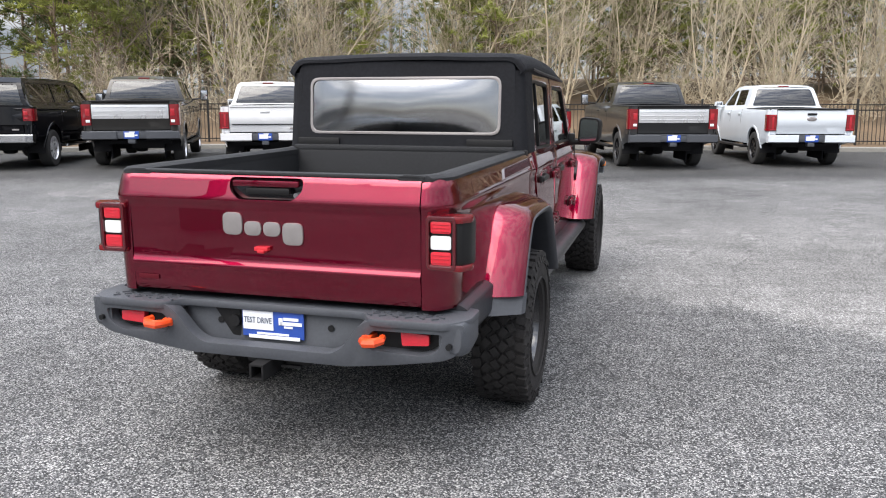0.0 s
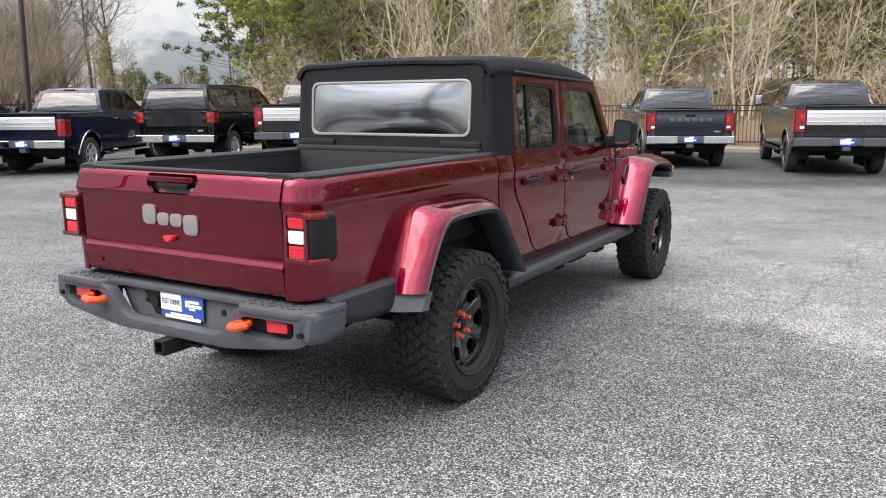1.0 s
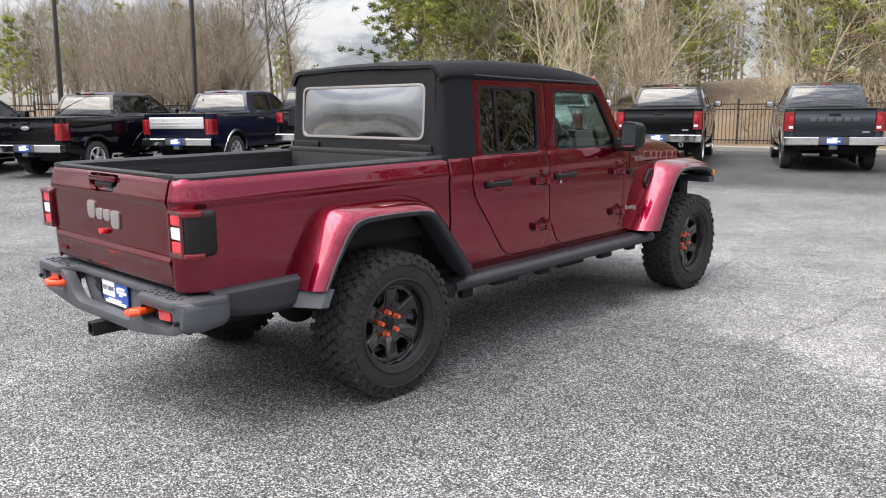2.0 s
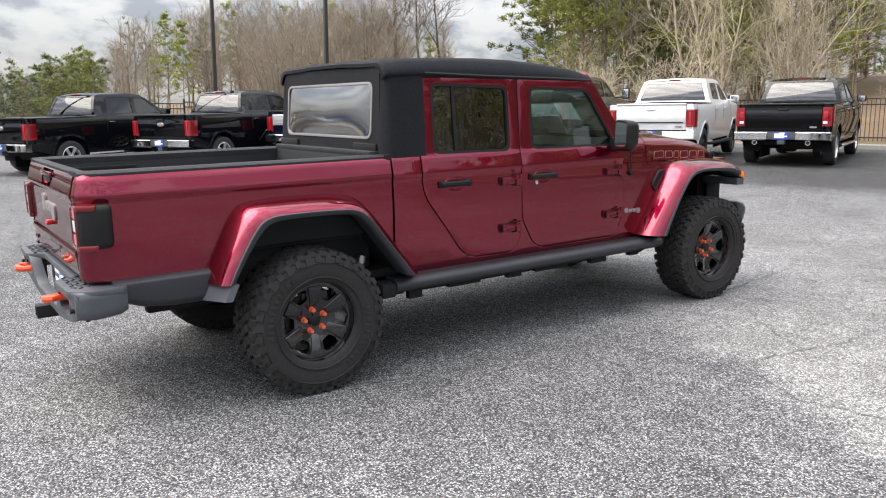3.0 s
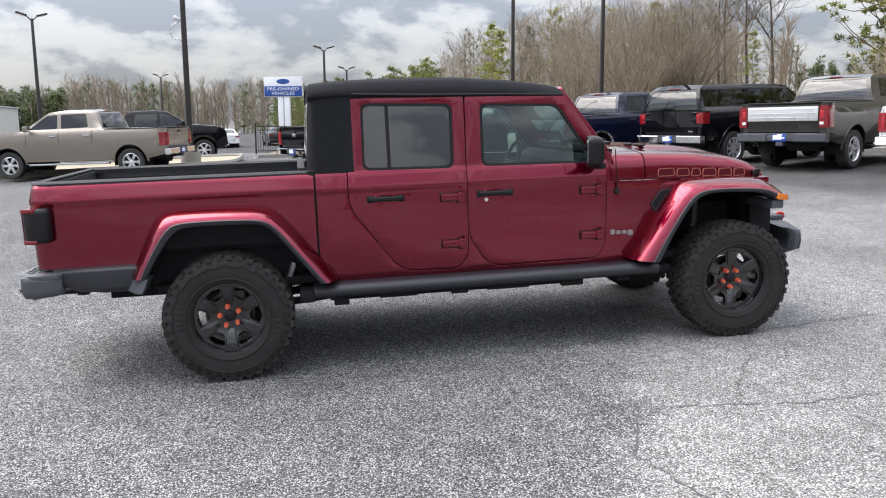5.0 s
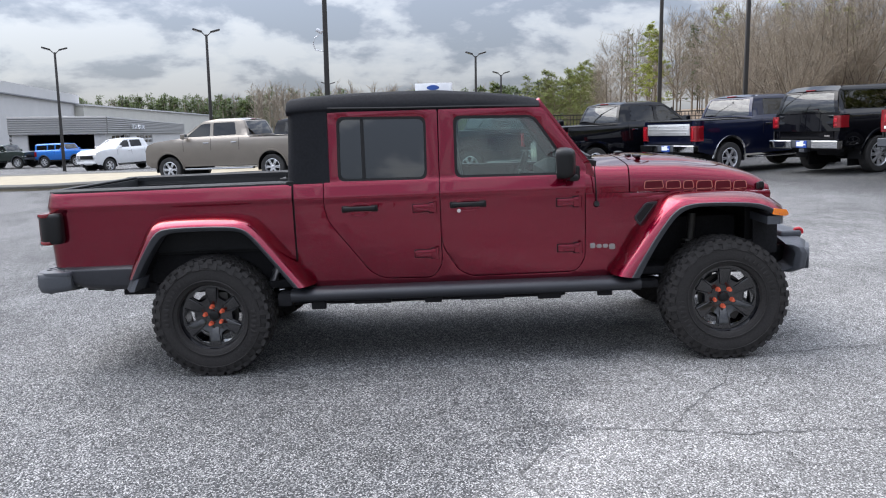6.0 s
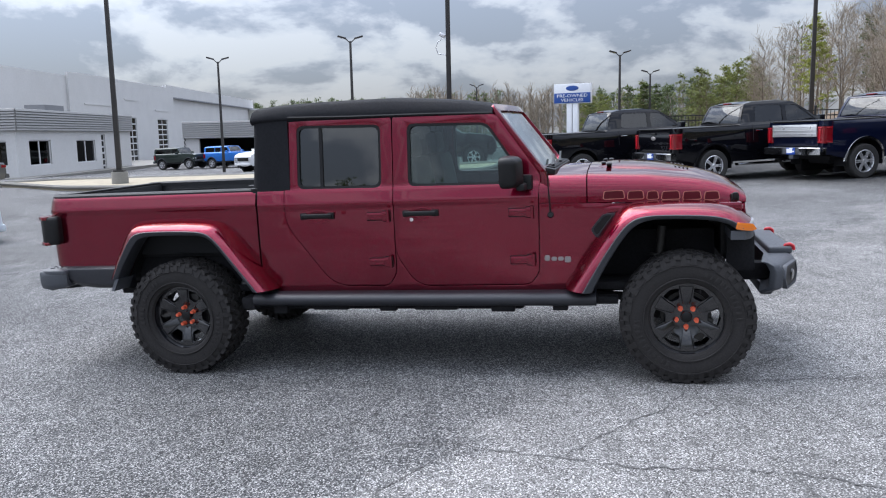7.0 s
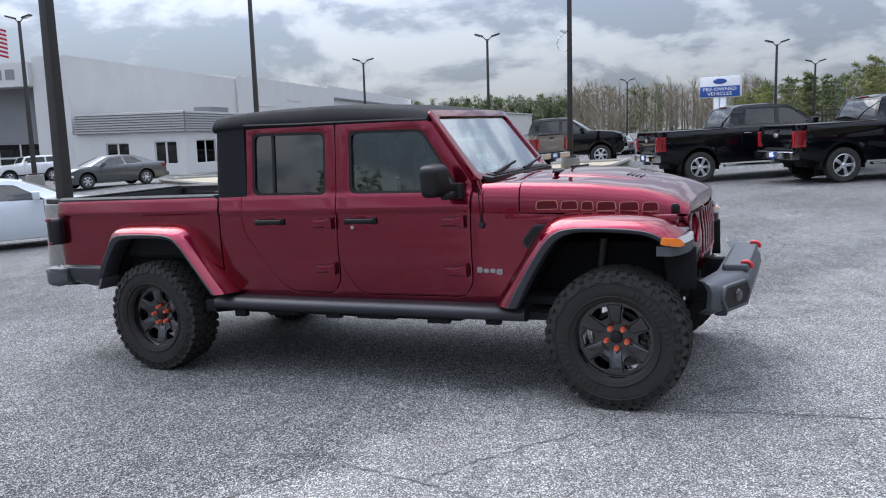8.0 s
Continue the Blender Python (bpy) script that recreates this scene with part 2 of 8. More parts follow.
def glass(name, tint, clear, rough=0.0, gloss=0.05):
    """A tinted sheet: part of what is behind each face shows, and gloss grows towards grazing angles."""
    m = bpy.data.materials.new(name)
    m.use_nodes = True
    n, l = m.node_tree.nodes, m.node_tree.links
    n.clear()
    out, mix, tr, gl, lw, pw, mad = (n.new(k) for k in ("ShaderNodeOutputMaterial", "ShaderNodeMixShader", "ShaderNodeBsdfTransparent", "ShaderNodeBsdfGlossy", "ShaderNodeLayerWeight", "ShaderNodeMath", "ShaderNodeMath"))
    tr.inputs[0].default_value = (*[c * clear for c in tint], 1)
    gl.inputs[0].default_value = (1, 1, 1, 1)
    gl.inputs["Roughness"].default_value = rough
    lw.inputs["Blend"].default_value = 0.5
    pw.operation, pw.inputs[1].default_value = "POWER", 5.0
    mad.operation, mad.inputs[1].default_value, mad.inputs[2].default_value = "MULTIPLY_ADD", 1 - gloss, gloss
    l.new(lw.outputs["Facing"], pw.inputs[0])
    l.new(pw.outputs[0], mad.inputs[0])
    l.new(mad.outputs[0], mix.inputs[0])
    l.new(tr.outputs[0], mix.inputs[1])
    l.new(gl.outputs[0], mix.inputs[2])
    l.new(mix.outputs[0], out.inputs[0])
    return m


PAINT_RED = paint("wine_red_paint", (0.212, 0.0026, 0.0235), flake=0.92, rough=0.25, coat=1.0)
PAINT_RED.node_tree.nodes["Principled BSDF"].inputs["Specular Tint"].default_value = (0.32, 0.035, 0.06, 1)
PAINT_RED.node_tree.nodes["Principled BSDF"].inputs["Coat IOR"].default_value = 1.54
PAINT_RED.node_tree.nodes["Principled BSDF"].inputs["Coat Roughness"].default_value = 0.0
FABRIC = mat("black_fabric", (0.014, 0.0148, 0.0175), rough=0.72, vary=0.3, scale=4, bump=0.3, bump_scale=420, spec=0.12)
PLASTIC = mat("dark_grey_plastic", (0.060, 0.065, 0.075), rough=0.48, vary=0.15, scale=6, bump=0.12, bump_scale=300)
BLACK = mat("black_plastic", (0.009, 0.009, 0.0095), rough=0.45, vary=0.2, scale=6, spec=0.3)
GLOSSBLACK = mat("gloss_black", (0.0065, 0.0065, 0.0085), rough=0.18, spec=0.5, coat=1.0)
LINER = mat("black_bed_liner", (0.017, 0.018, 0.020), spec=0.3, rough=0.6, vary=0.3, scale=5, bump=0.5, bump_scale=260)
RUBBER = mat("tyre_rubber", (0.028, 0.0262, 0.0258), rough=0.78, spec=0.25, vary=0.4, scale=7, bump=0.15, bump_scale=120)
LIP = mat("dark_flare_plastic", (0.036, 0.039, 0.046), rough=0.5, vary=0.15, scale=6, bump=0.1, bump_scale=300)
RAIL = mat("black_rail_coating", (0.020, 0.021, 0.026), rough=0.42, spec=0.5, vary=0.2, scale=6, bump=0.1, bump_scale=260)
RUBBER_OLD = mat("grey_tyre_rubber", (0.035, 0.034, 0.033), rough=0.85, vary=0.3, scale=7)
UNDER = mat("underbody", (0.016, 0.016, 0.018), spec=0.2, rough=0.8, vary=0.4, scale=5)
STEEL = mat("steel", (0.35, 0.35, 0.36), rough=0.3, metal=0.9, vary=0.15, scale=12)
DISC = mat("dark_iron_disc", (0.05, 0.048, 0.045), rough=0.5, metal=0.5, vary=0.3, scale=20)
CHROME = mat("chrome", (0.75, 0.76, 0.78), rough=0.08, metal=1.0)
ALLOY = mat("bright_alloy", (0.80, 0.80, 0.82), rough=0.28, metal=0.75, vary=0.1, scale=10)
ORANGE = mat("orange_paint", (0.75, 0.07, 0.012), rough=0.35, coat=0.4, vary=0.08, scale=20)
LUG_ORANGE = mat("orange_lug_paint", (0.75, 0.13, 0.06), rough=0.4, vary=0.1, scale=30)
HOOK_RED = mat("red_hook_paint", (0.55, 0.02, 0.03), rough=0.35, coat=0.4)
BRAKE_RED = mat("brake_lens_red", (0.40, 0.010, 0.020), rough=0.15, coat=1.0, vary=0.15, scale=60)
CAP_LENS = mat("deep_red_lens", (0.15, 0.004, 0.008), rough=0.25, coat=0.5)
RED_LENS = mat("red_lens", (0.20, 0.005, 0.010), rough=0.12, coat=1.0, vary=0.15, scale=40)
DARK_LENS = mat("dark_red_lens", (0.075, 0.004, 0.008), rough=0.15, coat=1.0)
RED_BRIGHT = mat("bright_red_lens", (0.60, 0.018, 0.035), rough=0.15, coat=1.0, vary=0.1, scale=60)
WHITE_LENS = mat("white_lens", (0.78, 0.79, 0.80), rough=0.2, coat=1.0)
AMBER = mat("amber_lens", (0.80, 0.20, 0.01), rough=0.15, coat=1.0)
GREY_BADGE = mat("grey_badge", (0.29, 0.27, 0.265), rough=0.35, metal=0.4, vary=0.1, scale=30)
BADGE_DARK = mat("dark_red_decal", (0.085, 0.008, 0.014), rough=0.4, vary=0.1, spec=0.15)
BADGE_LINE = mat("copper_decal_line", (0.42, 0.16, 0.12), rough=0.4)
PLATE_BLUE = mat("plate_blue", (0.022, 0.075, 0.36), rough=0.3, coat=0.4, vary=0.1)
PAPER = mat("pale_paper", (0.70, 0.76, 0.70), rough=0.7, vary=0.06, scale=12)
PLATE_WHITE = mat("plate_white", (0.78, 0.80, 0.84), rough=0.35, vary=0.05)
INK = mat("grey_ink", (0.12, 0.14, 0.18), rough=0.6)
SEAT = mat("black_seat", (0.018, 0.018, 0.02), rough=0.7, vary=0.2, scale=9)
GLASS_DARK = glass("privacy_glass", (0.85, 0.92, 0.95), 0.13, gloss=0.125)
GLASS_CLEAR = glass("door_glass", (0.86, 0.97, 0.95), 0.88, gloss=0.075)
GLASS_SCREEN = glass("windscreen_glass", (0.82, 0.94, 0.92), 0.72, rough=0.06, gloss=0.26)
GLASS_VINYL = glass("vinyl_window", (0.9, 0.93, 0.97), 0.42, rough=0.10, gloss=0.36)
SEAM = mat("dark_seam", (0.006, 0.003, 0.004), rough=0.7)


def ground_material():
    """Worn asphalt: pale stones in dark binder, broad worn patches, a paler patch beside the truck."""
    m = bpy.data.materials.new("worn_asphalt")
    m.use_nodes = True
    n, l = m.node_tree.nodes, m.node_tree.links
    b = n["Principled BSDF"]
    b.inputs["Roughness"].default_value = 0.88
    b.inputs["Specular IOR Level"].default_value = 0.25
    co = n.new("ShaderNodeTexCoord")

    def noise_(scale, detail=3, rough=0.5):
        t = n.new("ShaderNodeTexNoise")
        t.inputs["Scale"].default_value, t.inputs["Detail"].default_value, t.inputs["Roughness"].default_value = scale, detail, rough
        l.new(co.outputs["Object"], t.inputs["Vector"])
        return t.outputs["Fac"]

    def mth(op, a, b2=0.0, clamp=False):
        t = n.new("ShaderNodeMath")
        t.operation, t.use_clamp = op, clamp
        for i, v in enumerate((a, b2)):
            if isinstance(v, (int, float)):
                t.inputs[i].default_value = v
            else:
                l.new(v, t.inputs[i])
        return t.outputs[0]

    def rng(v, a, b2, c, d):
        t = n.new("ShaderNodeMapRange")
        for k, x in zip(("From Min", "From Max", "To Min", "To Max"), (a, b2, c, d)):
            t.inputs[k].default_value = x
        l.new(v, t.inputs["Value"])
        return t.outputs[0]

    vor = n.new("ShaderNodeTexVoronoi")
    vor.inputs["Scale"].default_value = 138
    l.new(co.outputs["Object"], vor.inputs["Vector"])
    sepc = n.new("ShaderNodeSeparateColor")
    l.new(vor.outputs["Color"], sepc.inputs[0])
    ramp = n.new("ShaderNodeValToRGB")
    els = ramp.color_ramp.elements
    els[0].position, els[0].color = 0.0, (0.036, 0.037, 0.040, 1)
    els[1].position, els[1].color = 1.0, (0.55, 0.545, 0.53, 1)
    e1 = els.new(0.42)
    e1.color = (0.10, 0.102, 0.107, 1)
    e2 = els.new(0.72)
    e2.color = (0.27, 0.27, 0.27, 1)
    l.new(sepc.outputs[0], ramp.inputs[0])
    # the dark binder between stones
    gap = rng(vor.outputs["Distance"], 0.35, 0.75, 1.0, 0.45)
    sep = n.new("ShaderNodeSeparateXYZ")
    l.new(co.outputs["Object"], sep.inputs[0])
    line = mth("ADD", mth("MULTIPLY", sep.outputs[0], 0.47), sep.outputs[1])
    line = mth("ADD", line, mth("MULTIPLY", mth("SUBTRACT", noise_(1.1, 7, 0.68), 0.5), 3.2))
    worn = rng(line, 2.85, 3.35, 0.0, 1.0)
    worn = mth("MULTIPLY", worn, rng(sep.outputs[1], 4.5, 9.5, 1.0, 0.15))
    broad = rng(noise_(0.35, 4), 0.35, 0.65, 0.80, 1.18)
    mid = rng(noise_(2.3, 5, 0.65), 0.3, 0.7, 0.84, 1.16)
    # asphalt much darker beyond a ragged line along the parked row
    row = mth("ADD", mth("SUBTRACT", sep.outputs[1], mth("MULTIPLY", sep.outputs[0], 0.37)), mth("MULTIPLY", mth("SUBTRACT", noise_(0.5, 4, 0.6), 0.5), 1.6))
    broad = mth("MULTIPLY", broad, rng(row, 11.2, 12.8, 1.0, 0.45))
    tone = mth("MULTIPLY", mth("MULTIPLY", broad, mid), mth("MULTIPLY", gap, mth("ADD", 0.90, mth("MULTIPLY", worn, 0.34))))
    # pits where a stone has come out, more of them in ravelled places
    lost = mth("SUBTRACT", sepc.outputs[2], rng(noise_(5.0, 5, 0.7), 0.40, 0.70, 0.06, 0.34))
    tone = mth("MULTIPLY", tone, rng(lost, 0.0, 0.02, 0.42, 1.04))
    # crazing: fine cracks round palm-sized to pan-sized cells where the top is worn
    warp = n.new("ShaderNodeTexNoise")
    warp.inputs["Scale"].default_value, warp.inputs["Detail"].default_value = 4.0, 4
    l.new(co.outputs["Object"], warp.inputs["Vector"])
    bent = n.new("ShaderNodeVectorMath")
    bent.operation = "MULTIPLY_ADD"
    l.new(warp.outputs["Color"], bent.inputs[0])
    bent.inputs[1].default_value = (0.28, 0.28, 0.28)
    l.new(co.outputs["Object"], bent.inputs[2])
    cell = n.new("ShaderNodeTexVoronoi")
    cell.feature = "DISTANCE_TO_EDGE"
    cell.inputs["Scale"].default_value = 2.1
    l.new(bent.outputs[0], cell.inputs["Vector"])
    craze = mth("MULTIPLY", rng(cell.outputs["Distance"], 0.0, 0.022, 1.0, 0.0), rng(noise_(0.9, 3), 0.46, 0.60, 0.0, 1.0))
    craze = mth("MULTIPLY", mth("MAXIMUM", craze, 0.0), mth("ADD", 0.12, mth("MULTIPLY", worn, 0.6)))
    tone = mth("MULTIPLY", tone, mth("SUBTRACT", 1.0, mth("MULTIPLY", craze, 0.6)))
    dust = n.new("ShaderNodeMix")
    dust.data_type = "RGBA"
    l.new(mth("MULTIPLY", worn, 0.30), dust.inputs["Factor"])
    l.new(ramp.outputs[0], dust.inputs[6])
    dust.inputs[7].default_value = (0.265, 0.252, 0.235, 1)
    vm = n.new("ShaderNodeVectorMath")
    vm.operation = "SCALE"
    l.new(dust.outputs[2], vm.inputs[0])
    l.new(tone, vm.inputs["Scale"])
    l.new(vm.outputs[0], b.inputs["Base Color"])
    bp = n.new("ShaderNodeBump")
    bp.inputs["Strength"].default_value, bp.inputs["Distance"].default_value = 0.9, 0.008
    l.new(sepc.outputs[1], bp.inputs["Height"])
    l.new(bp.outputs[0], b.inputs["Normal"])
    return m


ASPHALT = ground_material()
CRACK = mat("crack_dark", (0.085, 0.084, 0.083), rough=0.95)
CONCRETE = mat("pale_concrete", (0.215, 0.208, 0.188), rough=0.85, vary=0.2, scale=1.5, bump=0.3, bump_scale=80)
LITTER = mat("leaf_litter", (0.135, 0.092, 0.055), rough=0.95, vary=0.45, scale=1.2, bump=0.8, bump_scale=14)
DRYGRASS = mat("dry_grass", (0.30, 0.262, 0.19), rough=0.95, vary=0.3, scale=2.0, bump=0.6, bump_scale=30)

# ---- ground: one sheet out to the horizon ----
xs = sorted({-900, -400, -200, -140, 140, 300, 900, *[-110 + 2.5 * k for k in range(77)]})
ys = sorted({-900, -400, -200, -120, 120, 300, 900, *[-90 + 2.5 * k for k in range(67)]})
bm = fresh()
grid = [[bm.verts.new((x, y, gz(x, y))) for x in xs] for y in ys]
for j in range(len(ys) - 1):
    for i in range(len(xs) - 1):
        bm.faces.new((grid[j][i], grid[j][i + 1], grid[j + 1][i + 1], grid[j + 1][i]))
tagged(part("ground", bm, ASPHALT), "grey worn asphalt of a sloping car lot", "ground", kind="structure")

# cracks run through the pale patch
rng_c = random.Random(5)


def crack(pts, width):
    bm = fresh()
    line = []
    for (x0, y0), (x1, y1) in zip(pts, pts[1:]):
        nseg = max(2, int(math.hypot(x1 - x0, y1 - y0) / 0.05))
        for k in range(nseg):
            f = k / nseg
            line.append((x0 + (x1 - x0) * f + rng_c.uniform(-0.018, 0.018), y0 + (y1 - y0) * f + rng_c.uniform(-0.018, 0.018), width * rng_c.uniform(0.15, 1.3)))
    prev = None
    for k in range(len(line) - 1):
        x, y, w = line[k]
        dx, dy = line[k + 1][0] - x, line[k + 1][1] - y
        d = math.hypot(dx, dy) or 1
        nx, ny = -dy / d * w / 2, dx / d * w / 2
        pair = [bm.verts.new((x + nx, y + ny, gz(x + nx, y + ny) + 0.004)), bm.verts.new((x - nx, y - ny, gz(x - nx, y - ny) + 0.004))]
        if prev:
            bm.faces.new((prev[0], prev[1], pair[1], pair[0]))
        prev = pair
        # crumbled edges
        for _ in range(3):
            r, a0 = rng_c.uniform(0.003, 0.008), rng_c.uniform(0, 6.28)
            cx, cy = x + rng_c.gauss(0, width * 1.3), y + rng_c.gauss(0, width * 1.3)
            bm.faces.new([bm.verts.new((cx + r * math.cos(a0 + q * 1.2566), cy + r * math.sin(a0 + q * 1.2566) * 0.8, gz(cx, cy) + 0.004)) for q in range(5)])
    tagged(part("ground_crack", bm, CRACK), "dark crack in the worn asphalt", "crack", "cracks in the asphalt", "structure")


crack([(2.05, 1.9), (2.03, 2.27), (2.15, 2.7), (2.22, 3.19), (2.20, 3.86), (2.45, 4.6), (2.35, 5.6), (2.6, 7.0)], 0.010)
crack([(2.15, 2.8), (1.75, 3.05), (1.45, 3.3), (0.9, 3.55), (0.2, 4.3)], 0.009)
crack([(2.2, 3.86), (2.9, 4.0), (3.8, 4.35), (5.2, 4.4)], 0.009)
crack([(2.03, 2.27), (2.6, 2.0), (3.3, 2.15)], 0.008)
crack([(-1.2, -2.4), (-2.6, -1.6), (-4.2, -0.9), (-6.5, -0.6)], 0.012)
crack([(0.9, 3.55), (0.7, 5.0), (1.1, 6.4), (0.4, 8.2)], 0.010)

# ---- kerb, bank and verge beyond the lot ----
KERB = [(60, 26.5), (30, 24.6), (8, 23.4), (-2, 22.4), (-8, 21.4), (-14, 18.6), (-19, 13.6), (-21.6, 9), (-23, 4), (-24.5, -1)]


def along(pts, step):
    out = []
    for (x0, y0), (x1, y1) in zip(pts, pts[1:]):
        d = math.hypot(x1 - x0, y1 - y0)
        k = max(1, int(d / step))
        out += [(x0 + (x1 - x0) * i / k, y0 + (y1 - y0) * i / k) for i in range(k)]
    return out + [pts[-1]]


def normals(line):
    """Unit steps to the far side of the line, which runs with the lot on its left hand."""
    out = []
    for i in range(len(line)):
        a, b = line[max(0, i - 1)], line[min(len(line) - 1, i + 1)]
        d = Vector((b[0] - a[0], b[1] - a[1])).normalized()
        out.append((d.y, -d.x))
    return out


k_line = along(KERB, 1.0)
k_nor = normals(k_line)
bm = fresh()
rings = []
for (x, y), (nx, ny) in zip(k_line, k_nor):
    nx, ny = -nx, -ny
    nx, ny = (nx, ny) if ny > 0 or nx < 0 else (-nx, -ny)
    z = gz(x, y)
    rings.append([Vector((x + nx * d, y + ny * d, z + h)) for d, h in ((0, -0.1), (0.0, 0.12), (0.03, 0.15), (0.15, 0.15), (0.15, -0.1))])
loft(bm, rings)
tagged(part("kerb", bm, CONCRETE), "pale concrete kerb at the edge of the lot", "kerb", kind="structure")


def bank_rise(d, kx):
    """Rise of the bank at a distance behind the kerb: steeper behind the fence than past its end."""
    low = lerp_table([(0.14, 0.13), (1.0, 0.17), (2.4, 0.40), (5, 0.8), (9, 1.2), (16, 1.6), (30, 2.2), (60, 3.4), (130, 6.0)], d)
    high = lerp_table([(0.14, 0.13), (1.0, 0.17), (2.4, 0.55), (5, 1.25), (9, 2.1), (16, 3.0), (30, 4.0), (60, 5.4), (130, 7.5)], d)
    return low + (high - low) * max(0, min(1, (kx + 14) / 5))


bm = fresh()
rng_b = random.Random(8)
prev = None
for (x, y), (nx, ny) in zip(k_line[::2], k_nor[::2]):
    nx, ny = -nx, -ny
    nx, ny = (nx, ny) if ny > 0 or nx < 0 else (-nx, -ny)
    base = gz(x, y)
    row = []
    for d in (0.14, 1.0, 2.4, 5, 9, 16, 30, 60, 130):
        h = bank_rise(d, x)
        jz = rng_b.uniform(-0.1, 0.1) * min(1, d / 5)
        rise = h if y > 12 else 0.14 + (h - 0.14) * max(0.15, (y + 4) / 16)
        row.append(bm.verts.new((x + nx * d, y + ny * d, base + rise + jz)))
    if prev:
        for i in range(len(row) - 1):
            bm.faces.new((prev[i], row[i], row[i + 1], prev[i + 1]))
    prev = row
bmesh.ops.recalc_face_normals(bm, faces=bm.faces)
if sum(f.normal.z for f in bm.faces) < 0:
    bmesh.ops.reverse_faces(bm, faces=bm.faces[:])
tagged(part("verge", bm, LITTER), "brown bank of dead leaves below the woods", "bank", kind="structure")


def bank_z(x, y):
    """Height of the bank behind the kerb, near enough for planting."""
    best, at = 1e9, 0
    for i, (kx, ky) in enumerate(k_line):
        d = math.hypot(x - kx, y - ky)
        if d < best:
            best, at = d, i
    kx, ky = k_line[at]
    h = bank_rise(best, kx)
    rise = h if ky > 12 else 0.14 + (h - 0.14) * max(0.15, (ky + 4) / 16)
    return gz(kx, ky) + rise

# ---- the wine-red pickup ----
HUB_Z, WHEELBASE, TRACK = 0.41, 3.487, 0.815
truck = thing("pickup_truck", SLOPE, "wine-red four-door pickup with black soft top standing on the asphalt", "pickup truck")

X_BODY = [(0.55, 0.760), (0.62, 0.773), (0.72, 0.783), (0.82, 0.789), (0.92, 0.7915), (1.02, 0.790), (1.10, 0.787), (1.150, 0.784), (1.168, 0.792), (1.185, 0.792), (1.27, 0.774), (1.29, 0.766), (1.50, 0.746), (1.78, 0.721)]
Z_CUTS = [0.62, 0.70, 0.78, 0.86, 0.94, 1.02, 1.10, *[1.135 + 0.008 * k for k in range(24)], 1.36, 1.44, 1.52, 1.60, 1.68]
Y_CUTS = [0.70 + 0.15 * k for k in range(16)]


def on_side(push=0.0):
    return lambda y, z: Vector((soft_table(X_BODY, z, 0.010) + push, y, z))


def both(name, bm, material, label="", parent=None):
    """The part and its mirror image on the other side."""
    other = flipped(bm.copy())
    a = part(name, bm, material, parent or truck, label)
    b = part(name, other, material, parent or truck, label)
    return a, b


# pickup bed: sides that wrap round the rear corners
INSET = [(0.60, 0.014), (0.76, 0.006), (0.95, 0.0), (1.165, 0.005), (1.178, -0.004), (1.19, -0.004), (1.275, 0.018), (1.298, 0.034)]


def bed_side_place(u, z):
    ins = soft_table(INSET, z, 0.012)
    if u > -1.0:
        return Vector((0.79 - ins, u, z))
    th = min(1.0, (-1.0 - u) / 0.215) * math.pi / 2
    return Vector((0.68 + (0.11 - ins) * math.cos(th), -1.0 - (0.165 - ins) * math.sin(th), z)) - Vector((max(0, -1.215 - u), 0, 0))


arch = [(0.60, 0.62), (0.46, 0.90), (0.38, 1.0), (0.25, 1.03), (-0.2, 1.03), (-0.34, 0.97), (-0.50, 0.68)]
outline = [(0.582, 0.74), (0.50, 0.86), *arch[2:], (-0.52, 0.755), (-1.228, 0.775), (-1.228, 1.298), (0.582, 1.293)]
bm = fresh()
panel(bm, outline, [], [-1.215, -1.19, -1.16, -1.13, -1.1, -1.07, -1.04, -1.0, *[-0.85 + 0.15 * k for k in range(10)]], Z_CUTS, bed_side_place, 0.012)
both("bed_side", bm, PAINT_RED)
# strip of the bed in front of the wheel, beside the cab
bm = fresh()
panel(bm, [(0.560, 0.66), (0.560, 0.76), (0.50, 0.88), (0.49, 0.85)], [], [], [], lambda y, z: Vector((0.786, y, z)), 0.012)
both("bed_side_foot", bm, PAINT_RED)

GATE_Y = [(0.785, -1.150), (0.80, -1.160), (0.885, -1.166), (0.905, -1.176), (0.925, -1.164), (0.945, -1.160), (1.165, -1.163), (1.180, -1.176), (1.195, -1.175), (1.285, -1.150), (1.30, -1.135)]


def gate_place(push=0.0):
    return lambda x, z: Vector((x, soft_table(GATE_Y, z, 0.008) - push, z))


bm = fresh()
handle_hole = rounded([(-0.172, 1.287), (0.162, 1.287), (0.162, 1.235), (0.12, 1.196), (-0.13, 1.196), (-0.172, 1.235)], 0.02)
panel(bm, rounded([(-0.664, 0.785), (0.664, 0.785), (0.664, 1.30), (-0.664, 1.30)], 0.012), [handle_hole], [-0.6 + 0.15 * k for k in range(9)], [0.795 + 0.010 * k for k in range(16)] + [1.0, 1.05, 1.10] + [1.145 + 0.010 * k for k in range(16)], gate_place(), 0.03, out=(0, -1, 0))
tailgate = part("tailgate", bm, PAINT_RED, truck, "wine-red tailgate with a pressed crease")
bm = fresh()
box(bm, (0, -1.115, 1.302), (1.36, 0.06, 0.014), bev=0.005)
part("tailgate_cap", bm, LINER, tailgate)
bm = fresh()
box(bm, (0, -1.09, 1.04), (1.32, 0.03, 0.50), bev=0.005)
part("tailgate_liner", bm, LINER, tailgate)
